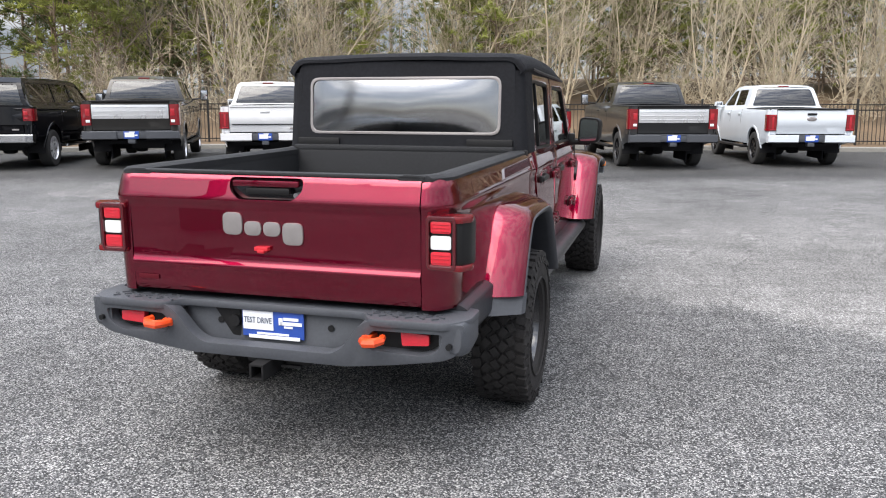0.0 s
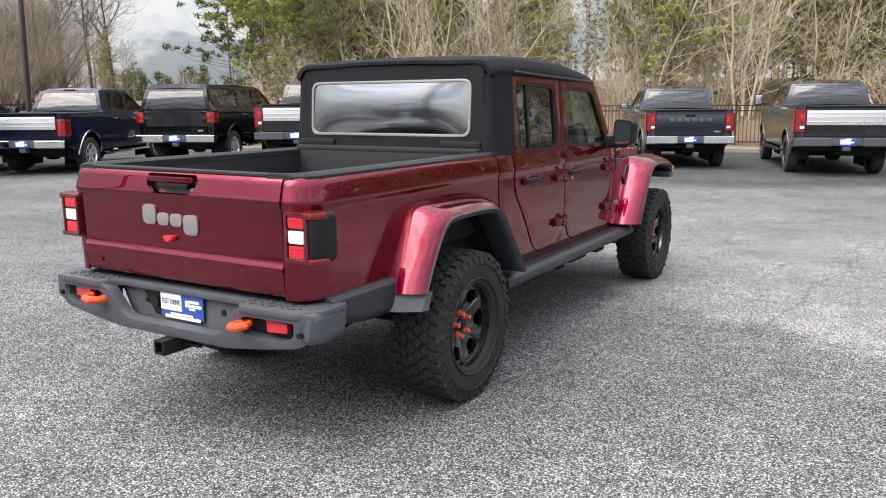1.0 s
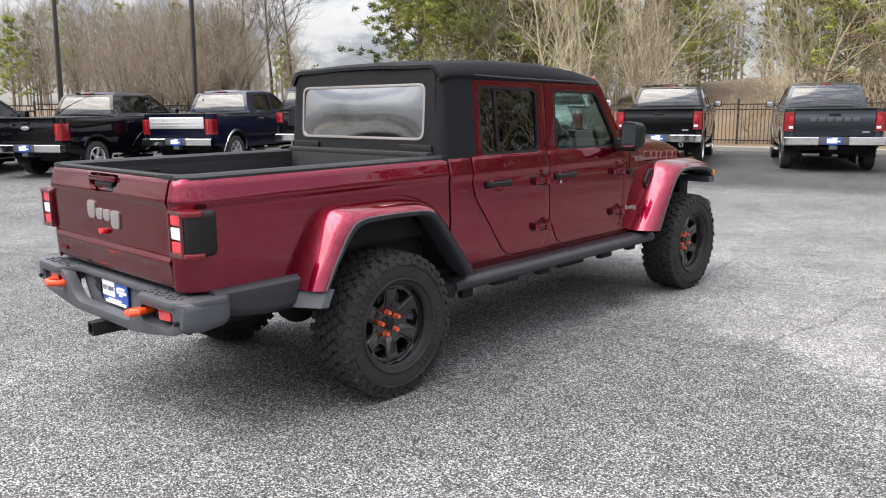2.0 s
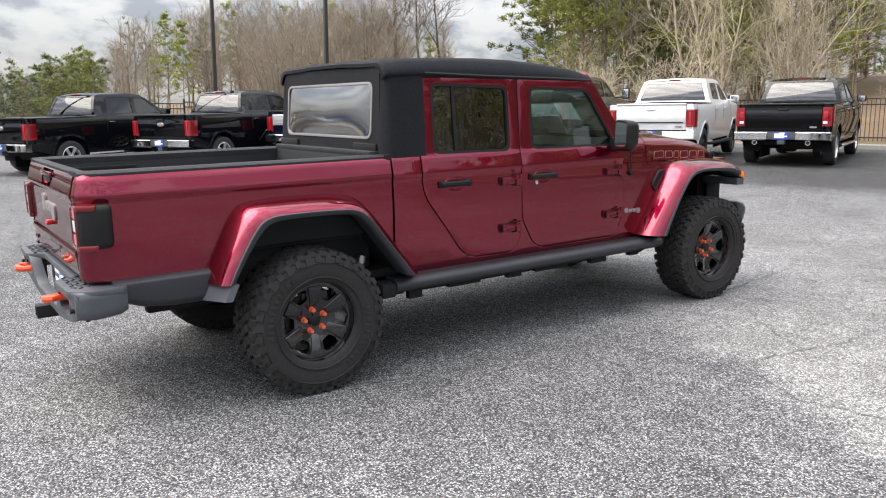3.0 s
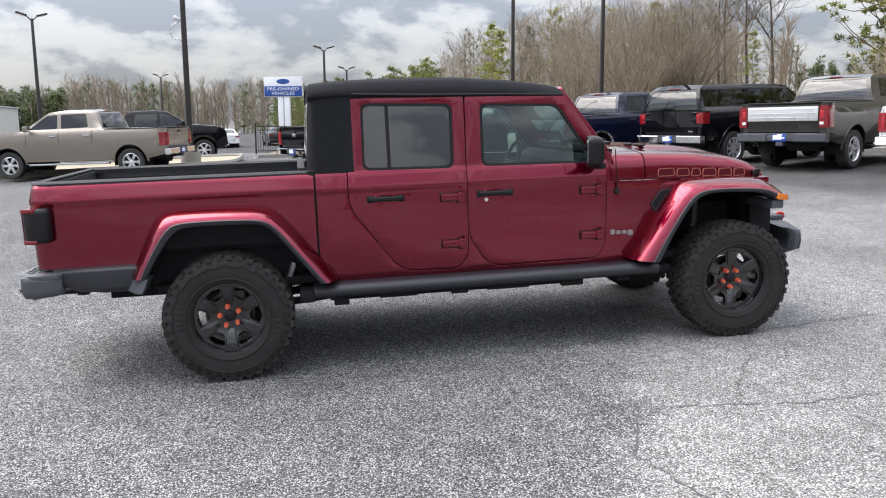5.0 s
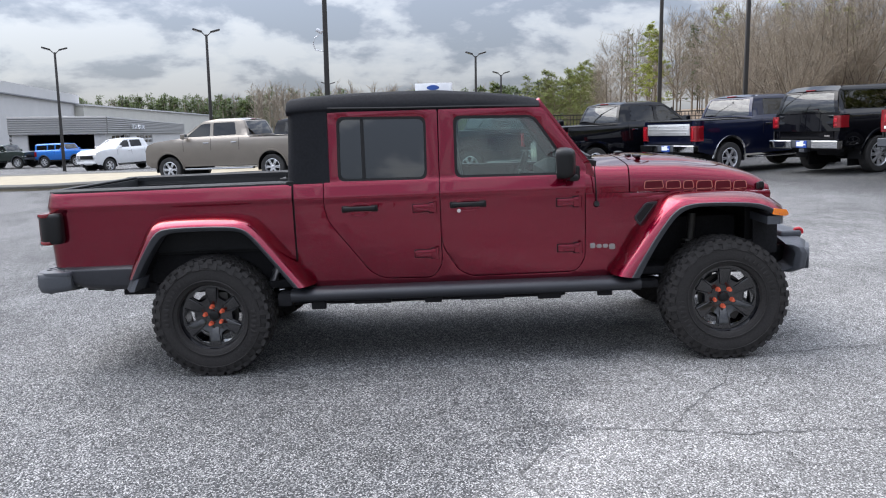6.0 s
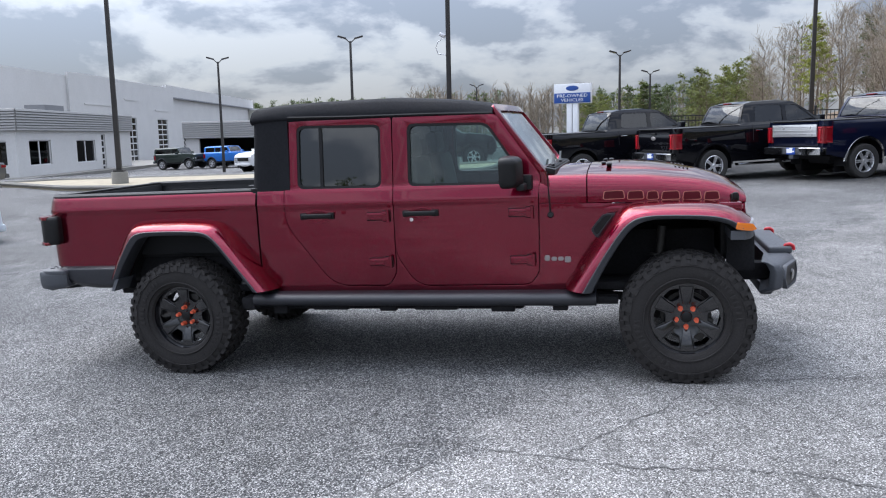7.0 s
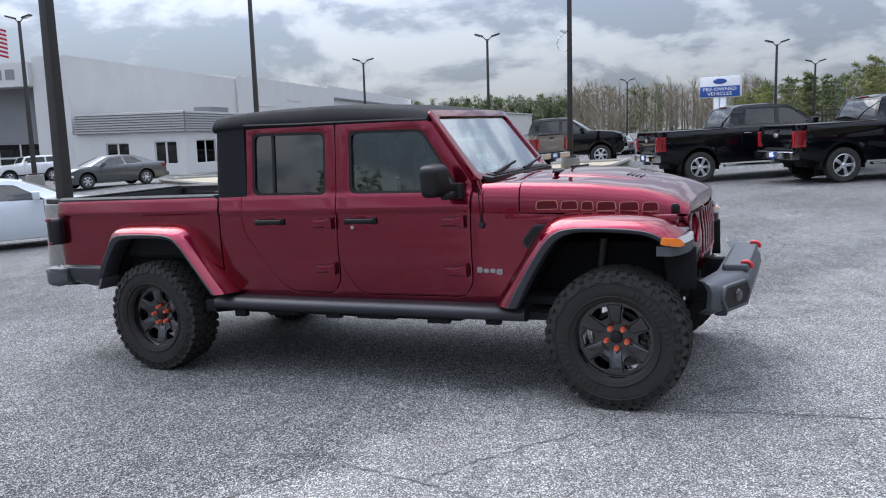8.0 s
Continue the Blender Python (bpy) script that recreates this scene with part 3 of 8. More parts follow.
# latch handle in its recess
bm = fresh()
panel(bm, handle_hole, [], [], [], lambda x, z: Vector((x, -1.135, z)), 0.02, out=(0, -1, 0))
part("handle_recess", bm, GLOSSBLACK, tailgate)
bm = fresh()
box(bm, (0.0, -1.164, 1.264), (0.30, 0.020, 0.026), bev=0.006)
part("handle_trim", bm, PAINT_RED, tailgate)
bm = fresh()
box(bm, (0.005, -1.157, 1.232), (0.20, 0.02, 0.028), bev=0.008)
part("latch_handle", bm, BLACK, tailgate)
bm = fresh()
rod(bm, (0.13, -1.13, 1.217), (0.13, -1.16, 1.217), 0.011, seg=14)
part("lock", bm, STEEL, tailgate)
# maker's mark as plain blocks
for x0, x1, z0, z1, r in ((-0.208, -0.118, 1.045, 1.140, 0.03), (-0.108, -0.030, 1.045, 1.105, 0.028), (-0.020, 0.058, 1.045, 1.105, 0.028), (0.068, 0.160, 1.012, 1.105, 0.028)):
    bm = fresh()
    panel(bm, rounded([(x0, z0), (x1, z0), (x1, z1), (x0, z1)], r), [], [], [], gate_place(0.009), 0.01, out=(0, -1, 0), bev=0.002)
    part("badge_block", bm, GREY_BADGE, tailgate, "light grey raised block")
bm = fresh()
box(bm, (-0.026, -1.172, 0.992), (0.062, 0.03, 0.018), bev=0.005)
box(bm, (-0.026, -1.176, 0.982), (0.034, 0.03, 0.016), bev=0.006)
part("camera_housing", bm, HOOK_RED, tailgate, "small red camera housing")
bm = fresh()
box(bm, (-0.59, -1.167, 0.84), (0.10, 0.004, 0.020), bev=0.0015)
part("badge_block", bm, BADGE_DARK, tailgate)

# bed interior
bm = fresh()
box(bm, (0, -0.3, 0.84), (1.36, 1.66, 0.04))
bed_floor = part("bed_floor", bm, LINER, truck)
for k in range(9):
    bm = fresh()
    box(bm, (-0.56 + 0.14 * k, -0.3, 0.866), (0.07, 1.6, 0.014), bev=0.004)
    part("floor_rib", bm, LINER, bed_floor)
for s in (-1, 1):
    bm = fresh()
    box(bm, (s * 0.70, -0.28, 1.07), (0.06, 1.66, 0.45), bev=0.01)
    box(bm, (s * 0.60, 0.0, 0.97), (0.20, 1.0, 0.24), bev=0.05)
    part("bed_wall", bm, LINER, truck)
    bm = fresh()
    ring = [(0.668, 1.270), (0.668, 1.300), (0.690, 1.312), (0.745, 1.312), (0.765, 1.300), (0.765, 1.288)]
    path = [(0.0, 0.555), (0.0, 0.0), (0.0, -0.6), (0.0, -1.02), (-0.015, -1.08), (-0.06, -1.135), (-0.10, -1.145)]
    loft(bm, [[Vector((s * (x + dx), y, z - 0.004 * (y + 1.1) / 1.6)) for x, z in ring] for dx, y in path])
    part("bed_rail_cap", bm, LINER, truck, "black ribbed bed rail cap")
    bm = fresh()
    box(bm, (s * 0.655, -0.75, 1.225), (0.02, 0.45, 0.03), bev=0.006)
    part("tie_down_rail", bm, BLACK, truck)
bm = fresh()
box(bm, (0, 0.515, 1.07), (1.42, 0.06, 0.46), bev=0.015)
box(bm, (0, 0.52, 1.31), (1.40, 0.07, 0.035), bev=0.012)
part("bed_front_wall", bm, LINER, truck)

# tail lamps on the rear corners
for s in (-1, 1):
    bm = fresh()
    sec = rounded([(0.690, -1.165), (0.690, -1.03), (0.835, -1.015), (0.860, -1.04), (0.860, -1.12), (0.83, -1.172)], 0.02, 3)
    loft(bm, [[Vector((s * (0.776 + (x - 0.776) * k), -1.10 + (y + 1.10) * k, z)) for x, y in sec] for z, k in ((0.948, 0.84), (0.956, 0.94), (0.975, 1.0), (1.130, 1.0), (1.149, 0.94), (1.157, 0.84))])
    lamp = part("tail_lamp", bm, BLACK, truck, "square black tail lamp with red and white lenses")
    corner_sec = rounded([(0.690, -1.176), (0.690, -1.105), (0.845, -1.085), (0.866, -1.10), (0.866, -1.125), (0.835, -1.180)], 0.012, 3)
    for z0, z1 in ((1.134, 1.160), (0.944, 0.968)):
        bm = fresh()
        loft(bm, [[Vector((s * (0.776 + (x - 0.776) * k), -1.13 + (y + 1.13) * k, z)) for x, y in corner_sec] for z, k in ((z0, 0.97), (z0 + 0.008, 1.01), (z1 - 0.008, 1.01), (z1, 0.97))])
        part("lamp_cap", bm, CAP_LENS, lamp)
    bm = fresh()
    fr = rounded([(0.690, 0.945), (0.812, 0.945), (0.812, 1.160), (0.690, 1.160)], 0.02)
    hole = rounded([(0.704, 0.962), (0.798, 0.962), (0.798, 1.143), (0.704, 1.143)], 0.012)
    panel(bm, fr, [hole], [], [], lambda x, z: Vector((s * x, -1.183, z)), 0.03, out=(0, -1, 0), bev=0.004)
    part("lamp_frame", bm, DARK_LENS, lamp)
    for z0, z1, mm in ((1.092, 1.138, RED_BRIGHT), (1.028, 1.082, WHITE_LENS), (0.967, 1.018, RED_BRIGHT)):
        bm = fresh()
        panel(bm, rounded([(0.710, z0), (0.792, z0), (0.792, z1), (0.710, z1)], 0.010), [], [], [], lambda x, z: Vector((s * x, -1.178, z)), 0.02, out=(0, -1, 0), bev=0.004)
        if mm is RED_BRIGHT:
            for k in range(3):
                box(bm, (s * 0.751, -1.179, z0 + (k + 0.7) * (z1 - z0) / 3.4), (0.074, 0.004, 0.003))
        part("lens", bm, mm, lamp)

# rear bumper: wings with pockets, a lower middle step, hooks and reflectors
bm = fresh()
deck = rounded([(-0.868, -0.98), (-0.868, -1.16), (-0.80, -1.245), (-0.47, -1.255), (-0.42, -1.165), (0.42, -1.165), (0.47, -1.255), (0.80, -1.245), (0.868, -1.16), (0.868, -0.98)], 0.04)
loft(bm, [[Vector((x, y, z)) for x, y in deck] for z in (0.718, 0.752)])
bevel_sharp(bm, 0.010)
bumper = part("rear_bumper", bm, PLASTIC, truck, "dark grey steel rear bumper with orange hooks")
pocket = [(0.775, 0.702), (0.478, 0.698), (0.452, 0.640), (0.475, 0.612), (0.70, 0.605), (0.762, 0.640)]
half = [(0.862, 0.744), (0.475, 0.744), (0.425, 0.715), (0.345, 0.610), (0.295, 0.580)]
low = [(0.842, 0.625), (0.78, 0.592), (0.56, 0.556), (0.36, 0.530)]
ring = [(-x, z) for x, z in half] + half[::-1] + low + [(-x, z) for x, z in low[::-1]]
bm = fresh()
panel(bm, rounded(ring, 0.028, 5), [rounded(pocket, 0.022), rounded([(-x, z) for x, z in pocket], 0.022)], [-0.80, -0.74, -0.4, 0.4, 0.74, 0.80], [], lambda x, z: Vector((x, -1.243 + 0.30 * max(0, abs(x) - 0.72) ** 2 * 5 + (0.744 - z) * 0.10, z)), 0.06, out=(0, -1, 0), bev=0.010)
part("bumper_face", bm, PLASTIC, bumper)
for s in (-1, 1):
    bm = fresh()
    box(bm, (s * 0.61, -1.165, 0.65), (0.38, 0.02, 0.12))
    part("pocket_back", bm, BLACK, bumper)
    bm = fresh()
    rings = []
    for y, z0, z1, xo in ((-1.222, 0.628, 0.738, 0.846), (-1.205, 0.612, 0.746, 0.860), (-1.14, 0.604, 0.750, 0.870), (-1.02, 0.615, 0.752, 0.866), (-0.985, 0.630, 0.748, 0.850)):
        rings.append([Vector((s * x, y, z)) for x, z in rounded([(xo - 0.09, z0), (xo - 0.012, z0), (xo, z0 + 0.03), (xo, z1 - 0.03), (xo - 0.012, z1), (xo - 0.09, z1)], 0.012, 3)])
    loft(bm, rings)
    part("bumper_end", bm, PLASTIC, bumper)
    bm = fresh()
    loft(bm, [[Vector((s * x, y, z)) for x, z in rounded([(0.70, z0 - 0.02), (0.805, z0), (0.826, z0 + 0.03), (0.826, 0.756), (0.79, 0.775), (0.70, 0.775)], 0.01, 3)] for y, z0 in ((-1.04, 0.630), (-0.97, 0.652), (-0.90, 0.625), (-0.75, 0.608), (-0.50, 0.608))])
    part("lower_valance", bm, RAIL, bumper)
    bm = fresh()
    panel(bm, rounded([(0.594, 0.694), (0.712, 0.688), (0.712, 0.645), (0.60, 0.637)], 0.008), [], [], [], lambda x, z: Vector((s * x, -1.212, z)), 0.03, out=(0, -1, 0), bev=0.003)
    part("reflector", bm, RED_BRIGHT, bumper, "red reflector")
    bm = fresh()
    tube(bm, [(s * 0.455, -1.16, 0.66), (s * 0.455, -1.275, 0.662), (s * 0.475, -1.302, 0.664), (s * 0.515, -1.302, 0.668), (s * 0.535, -1.275, 0.672), (s * 0.530, -1.245, 0.676)], [0.018, 0.018, 0.02, 0.02, 0.018, 0.014], seg=8)
    box(bm, (s * 0.46, -1.20, 0.66), (0.045, 0.10, 0.035), bev=0.01)
    part("tow_hook", bm, ORANGE, bumper, "bright orange tow hook")
    bm = fresh()
    rod(bm, (s * 0.80, -1.20, 0.655), (s * 0.80, -1.243, 0.655), 0.012, seg=12)
    part("parking_sensor", bm, BLACK, bumper)
    bm = fresh()
    rod(bm, (s * 0.26, -1.12, 0.66), (s * 0.26, -1.140, 0.66), 0.014, seg=12)
    part("parking_sensor", bm, BLACK, bumper)
    bm = fresh()
    for a in range(6):
        for b in range(3):
            box(bm, (s * (0.46 + 0.055 * a + 0.02 * (b % 2)), -1.205 + 0.03 * b, 0.755), (0.03, 0.008, 0.006), rot=(0, 0, 35 if (a + b) % 2 else -35))
    tagged(part("step_pad", bm, PLASTIC, bumper), kind="stuff")
bm = fresh()
mid = [(-0.47, 0.742), (-0.40, 0.600), (-0.30, 0.545), (0.30, 0.545), (0.40, 0.600), (0.47, 0.742)]
panel(bm, rounded(mid, 0.02), [], [-0.2, 0.2], [], lambda x, z: Vector((x, -1.128 - max(0, 0.60 - z) * 0.3, z)), 0.05, out=(0, -1, 0), bev=0.006)
part("bumper_middle", bm, PLASTIC, bumper)
bm = fresh()
panel(bm, rounded([(-0.30, 0.735), (-0.165, 0.735), (-0.165, 0.590), (-0.20, 0.590)], 0.015), [], [], [], lambda x, z: Vector((x, -1.138, z)), 0.012, out=(0, -1, 0), bev=0.003)
rod(bm, (-0.185, -1.133, 0.665), (-0.185, -1.158, 0.665), 0.026, seg=16)
part("socket_cover", bm, BLACK, bumper)
bm = fresh()
for x0, x1, z0, z1 in ((-0.046, -0.036, 0.46, 0.522), (0.010, 0.020, 0.46, 0.522), (-0.046, 0.020, 0.456, 0.466), (-0.046, 0.020, 0.516, 0.526)):
    box(bm, ((x0 + x1) / 2, -1.19, (z0 + z1) / 2), (x1 - x0, 0.20, z1 - z0), bev=0.002)
box(bm, (-0.013, -1.06, 0.50), (0.30, 0.08, 0.07), bev=0.01)
box(bm, (0.09, -1.17, 0.49), (0.09, 0.02, 0.012))
part("tow_hitch", bm, BLACK, bumper)
# paper plate
bm = fresh()
box(bm, (-0.004, -1.146, 0.671), (0.290, 0.008, 0.140), bev=0.003)
plate = part("dealer_plate", bm, PLATE_BLUE, bumper, "blue and white dealer plate")
bm = fresh()
box(bm, (-0.072, -1.152, 0.675), (0.142, 0.004, 0.082))
box(bm, (-0.004, -1.152, 0.736), (0.10, 0.004, 0.026))
for x, z, w, h in ((-0.004, 0.618, 0.15, 0.008), (0.002, 0.603, 0.24, 0.014), (0.083, 0.688, 0.07, 0.012), (0.083, 0.668, 0.10, 0.014), (0.07, 0.652, 0.04, 0.008), (0.035, 0.676, 0.018, 0.03), (-0.10, 0.727, 0.014, 0.014), (0.10, 0.727, 0.014, 0.014)):
    box(bm, (x, -1.152, z), (w, 0.004, h))
part("plate_print", bm, PLATE_WHITE, plate)
bm = text_mesh("TEST DRIVE", 0.030, 0.001)
bm.transform(Matrix.Translation((-0.072, -1.156, 0.675)) @ Euler((radians(90), 0, 0)).to_matrix().to_4x4() @ Matrix.Diagonal((0.86, 1.25, 1, 1)))
part("plate_word", bm, INK, plate)

# cab side: one sheet round the doors
D2 = [(0.840, 1.778, 0.03), (0.812, 1.285, 0.02), (0.809, 1.12, 0.05), (0.835, 1.03, 0.05), (1.105, 0.665, 0.12), (1.19, 0.617, 0.08), (1.52, 0.612, 0.1), (1.584, 0.70, 0.1), (1.588, 1.28, 0.02), (1.592, 1.752, 0.03)]
D1 = [(1.612, 1.752, 0.03), (1.606, 1.28, 0.02), (1.608, 0.83, 0.06), (1.715, 0.655, 0.12), (1.80, 0.611, 0.08), (2.50, 0.615, 0.08), (2.563, 0.70, 0.1), (2.572, 1.22, 0.06), (2.590, 1.315, 0.03), (2.302, 1.730, 0.04)]
W2 = rounded([(0.912, 1.728), (1.520, 1.706), (1.514, 1.282), (0.904, 1.292)], 0.05)
W1 = rounded([(1.706, 1.702), (2.252, 1.682), (2.522, 1.274), (1.703, 1.284)], 0.05)
DOORS = {}
for key, d_out in (("rear_door", D2), ("front_door", D1)):
    mid_y = sum(q[0] for q in d_out) / len(d_out)
    DOORS[key] = rounded([(y + (0.006 if y > mid_y else -0.006), z + (0.005 if z > 1.15 else -0.006), *rr) for y, z, *rr in d_out], 0.03, 6)


def grown(loop, d):
    """The outline moved outwards by d; it runs with its inside on the left hand."""
    out = []
    for i in range(len(loop)):
        a, b = Vector(loop[i - 1]), Vector(loop[(i + 1) % len(loop)])
        t = (b - a).normalized()
        out.append((loop[i][0] + t.y * d, loop[i][1] - t.x * d))
    return out


open2 = [p for p in grown(DOORS["rear_door"], 0.0055) if p[1] < 1.27]
open1 = [p for p in grown(DOORS["front_door"], 0.0055) if p[1] < 1.13]
open2 = [p for p in open2 if p[0] < 1.5986]
open1 = [p for p in open1 if p[0] > 1.5992]
body = [(0.596, 1.285), (open2[0][0], 1.285), *open2, (1.5982, 1.28), (1.5994, 1.28), *open1, (2.583, 1.142), (2.95, 1.132), (3.20, 1.12), (3.08, 1.03), (2.93, 0.86), (2.77, 0.555), (0.72, 0.555), (0.596, 0.66)]
bm = fresh()
panel(bm, body, [], Y_CUTS, Z_CUTS, lambda y, z: Vector((soft_table(X_BODY, z, 0.010) - 0.06 * max(0, y - 2.6) ** 1.3, y, z)), 0.02, bev=0.0025)
both("cab_side", bm, PAINT_RED)
door_parts = []
for name, win in (("rear_door", W2), ("front_door", W1)):
    bm = fresh()
    panel(bm, DOORS[name], [win], Y_CUTS, Z_CUTS, on_side(0.004), 0.035, bev=0.004)
    door_parts.append(both(name, bm, PAINT_RED, "wine-red door with a black frame seal"))
    for d, s in zip(door_parts[-1], (1, -1)):
        ins = list(win)
        cy, cz = sum(p[0] for p in ins) / len(ins), sum(p[1] for p in ins) / len(ins)
        small = [(cy + (y - cy) * (1 - 0.016 / 0.3), cz + (z - cz) * (1 - 0.016 / 0.21)) for y, z in ins]
        bm = fresh()
        panel(bm, ins, [small], [], [1.4, 1.5, 1.6], on_side(0.002), 0.02)
        part("window_seal", flipped(bm) if s < 0 else bm, BLACK, d)
        bm = fresh()
        panel(bm, small, [], [], [1.4, 1.5, 1.6], on_side(-0.012), 0.004)
        pane = part("window_pane", flipped(bm) if s < 0 else bm, GLASS_DARK if name == "rear_door" else GLASS_CLEAR, d)
        pane.visible_shadow = False
        if name == "rear_door":
            bm = fresh()
            box(bm, (s * 0.738, 1.083, 1.50), (0.012, 0.022, 0.43), rot=(0, -s * 5.5, 0))
            part("window_divider", bm, BLACK, d)
        # pull handle in its dish
        hy = 1.045 if name == "rear_door" else 1.785
        bm = fresh()
        box(bm, (s * 0.806, hy, 1.103), (0.030, 0.225, 0.034), bev=0.012, seg=3)
        box(bm, (s * 0.797, hy - 0.10, 1.103), (0.024, 0.05, 0.046), bev=0.010)
        box(bm, (s * 0.797, hy + 0.10, 1.103), (0.024, 0.05, 0.046), bev=0.010)
        part("door_handle", bm, BLACK, d, "black pull handle")
        bm = fresh()
        revolve(bm, [(0.0, 0.0), (0.030, 0.0015), (0.046, 0.003), (0.054, 0.0042), (0.060, 0.003), (0.064, -0.004)], 28)
        bm.transform(Matrix.Translation((s * 0.7905, hy + 0.005, 1.094)) @ Matrix.Diagonal((s, 1.45, 0.85, 1)))
        bmesh.ops.recalc_face_normals(bm, faces=bm.faces)
        part("handle_dish", bm, PAINT_RED, d)
        if name == "front_door":
            bm = fresh()
            rod(bm, (s * 0.785, 1.722, 1.062), (s * 0.802, 1.722, 1.062), 0.013, seg=14)
            part("lock", bm, CHROME, d)
        for hz in (1.092, 0.778):
            hy2 = 1.50 if name == "rear_door" else 2.475
            bm = fresh()
            box(bm, (s * 0.807, hy2 - 0.03, hz), (0.030, 0.12, 0.050), bev=0.010)
            box(bm, (s * 0.811, hy2 + 0.045, hz), (0.040, 0.05, 0.066), bev=0.010)
            box(bm, (s * 0.823, hy2 - 0.02, hz + 0.012), (0.012, 0.09, 0.010), bev=0.004)
            box(bm, (s * 0.823, hy2 - 0.02, hz - 0.012), (0.012, 0.07, 0.010), bev=0.004)
            rod(bm, (s * 0.822, hy2 + 0.062, hz - 0.040), (s * 0.822, hy2 + 0.062, hz + 0.040), 0.013, seg=10)
            part("hinge", bm, PAINT_RED, d)
            # black plates added under the hinge stand in for the dark gap round it
            bm = fresh()
            box(bm, (s * 0.788, hy2 - 0.03, hz - 0.002), (0.012, 0.130, 0.060), bev=0.003)
            box(bm, (s * 0.789, hy2 + 0.045, hz - 0.002), (0.012, 0.058, 0.078), bev=0.003)
            part("hinge_gasket", bm, BLACK, d)
# maker's mark and vent on the cowl
for s in (-1, 1):
    for y0, y1, z0, z1 in ((2.606, 2.642, 0.766, 0.802), (2.650, 2.686, 0.766, 0.792), (2.693, 2.729, 0.766, 0.792), (2.736, 2.776, 0.754, 0.792)):
        bm = fresh()
        panel(bm, rounded([(y0, z0), (y1, z0), (y1, z1), (y0, z1)], 0.012), [], [], [], lambda y, z: Vector((s * 0.792, y, z)), 0.012, out=(s, 0, 0), bev=0.002)
        part("badge_block", bm, GREY_BADGE, truck)
    bm = fresh()
    panel(bm, rounded([(2.905, 0.965), (2.985, 1.062), (3.075, 1.07), (2.945, 0.905)], 0.02), [rounded([(2.92, 0.965), (2.992, 1.05), (3.045, 1.055), (2.945, 0.925)], 0.015)], [], [], lambda y, z: Vector((s * (0.79 - 0.02 * (y - 2.9)), y, z)), 0.02, out=(s, 0, 0), bev=0.003)
    vent = part("side_vent", bm, RAIL, truck, "black fender vent")
    bm = fresh()
    panel(bm, rounded([(2.915, 0.960), (2.990, 1.056), (3.062, 1.062), (2.945, 0.915)], 0.018), [], [], [], lambda y, z: Vector((s * (0.786 - 0.02 * (y - 2.9)), y, z)), 0.008, out=(s, 0, 0))
    part("vent_back", bm, BLACK, vent)
    for k in range(3):
        bm = fresh()
        box(bm, (s * 0.772, 2.962 + 0.022 * k, 0.98 + 0.022 * k), (0.012, 0.008, 0.062), rot=(-38, 0, 0))
        part("vent_blade", bm, BLACK, vent)

# bonnet and cowl
W_B = [(2.585, 0.772), (2.88, 0.742), (3.84, 0.632), (3.90, 0.60)]
Z_B = [(2.585, 1.146), (3.84, 1.103), (3.90, 1.09)]
Z_S = [(2.585, 1.318), (2.88, 1.312), (3.30, 1.288), (3.60, 1.250), (3.76, 1.208), (3.84, 1.172), (3.90, 1.12)]
Z_T = [(2.585, 1.350), (2.90, 1.356), (3.30, 1.338), (3.60, 1.294), (3.76, 1.247), (3.84, 1.204), (3.90, 1.14)]


def bonnet_ring(y, grow=0.0):
    wb, zb, zs, zt = (soft_table(t, y, 0.05) for t in (W_B, Z_B, Z_S, Z_T))
    half = [(wb, zb), (wb - 0.004, zb + 0.35 * (zs - zb)), (wb - 0.016, zb + 0.72 * (zs - zb)), (wb - 0.040, zs - 0.010), (wb - 0.075, zs + 0.008), (wb * 0.62, zs + 0.6 * (zt - zs)), (wb * 0.30, zt - 0.002), (0, zt)]
    return resample([Vector((x, y, z + grow)) for x, z in half] + [Vector((-x, y, z + grow)) for x, z in half[-2::-1]], 61)


bm = fresh()
loft(bm, [bonnet_ring(2.89 + 0.98 * k / 32) for k in range(33)])
bonnet = part("bonnet", bm, PAINT_RED, truck, "wine-red bonnet with a raised scoop")
bm = fresh()
loft(bm, [bonnet_ring(y, -0.002) for y in (2.58, 2.7, 2.882)])
part("cowl", bm, PAINT_RED, truck)
bm = fresh()
box(bm, (0, 2.60, 1.345), (1.30, 0.16, 0.05), rot=(-12, 0, 0), bev=0.01)
for k in range(14):
    box(bm, (-0.56 + 0.085 * k, 2.64, 1.366), (0.05, 0.07, 0.006), rot=(-8, 0, 0))
part("cowl_grille", bm, BLACK, truck)
bm = fresh()
SCOOP = [(2.95, 1.343), (3.05, 1.354), (3.30, 1.338), (3.52, 1.300), (3.66, 1.262)]
rings = []
for k in range(25):
    y = 2.95 + 0.71 * k / 24
    zz, wd = soft_table(SCOOP, y, 0.06), 1.0 - 0.12 * max(0, (y - 3.3) / 0.36) ** 2
    half = [(0.45, zz - 0.035), (0.41, zz - 0.012), (0.36, zz + 0.001), (0.29, zz + 0.006), (0.15, zz + 0.009), (0, zz + 0.010)]
    rings.append(resample([Vector((x * wd, y, z)) for x, z in half] + [Vector((-x * wd, y, z)) for x, z in half[-2::-1]], 31))
loft(bm, rings)
part("scoop", bm, PAINT_RED, bonnet)
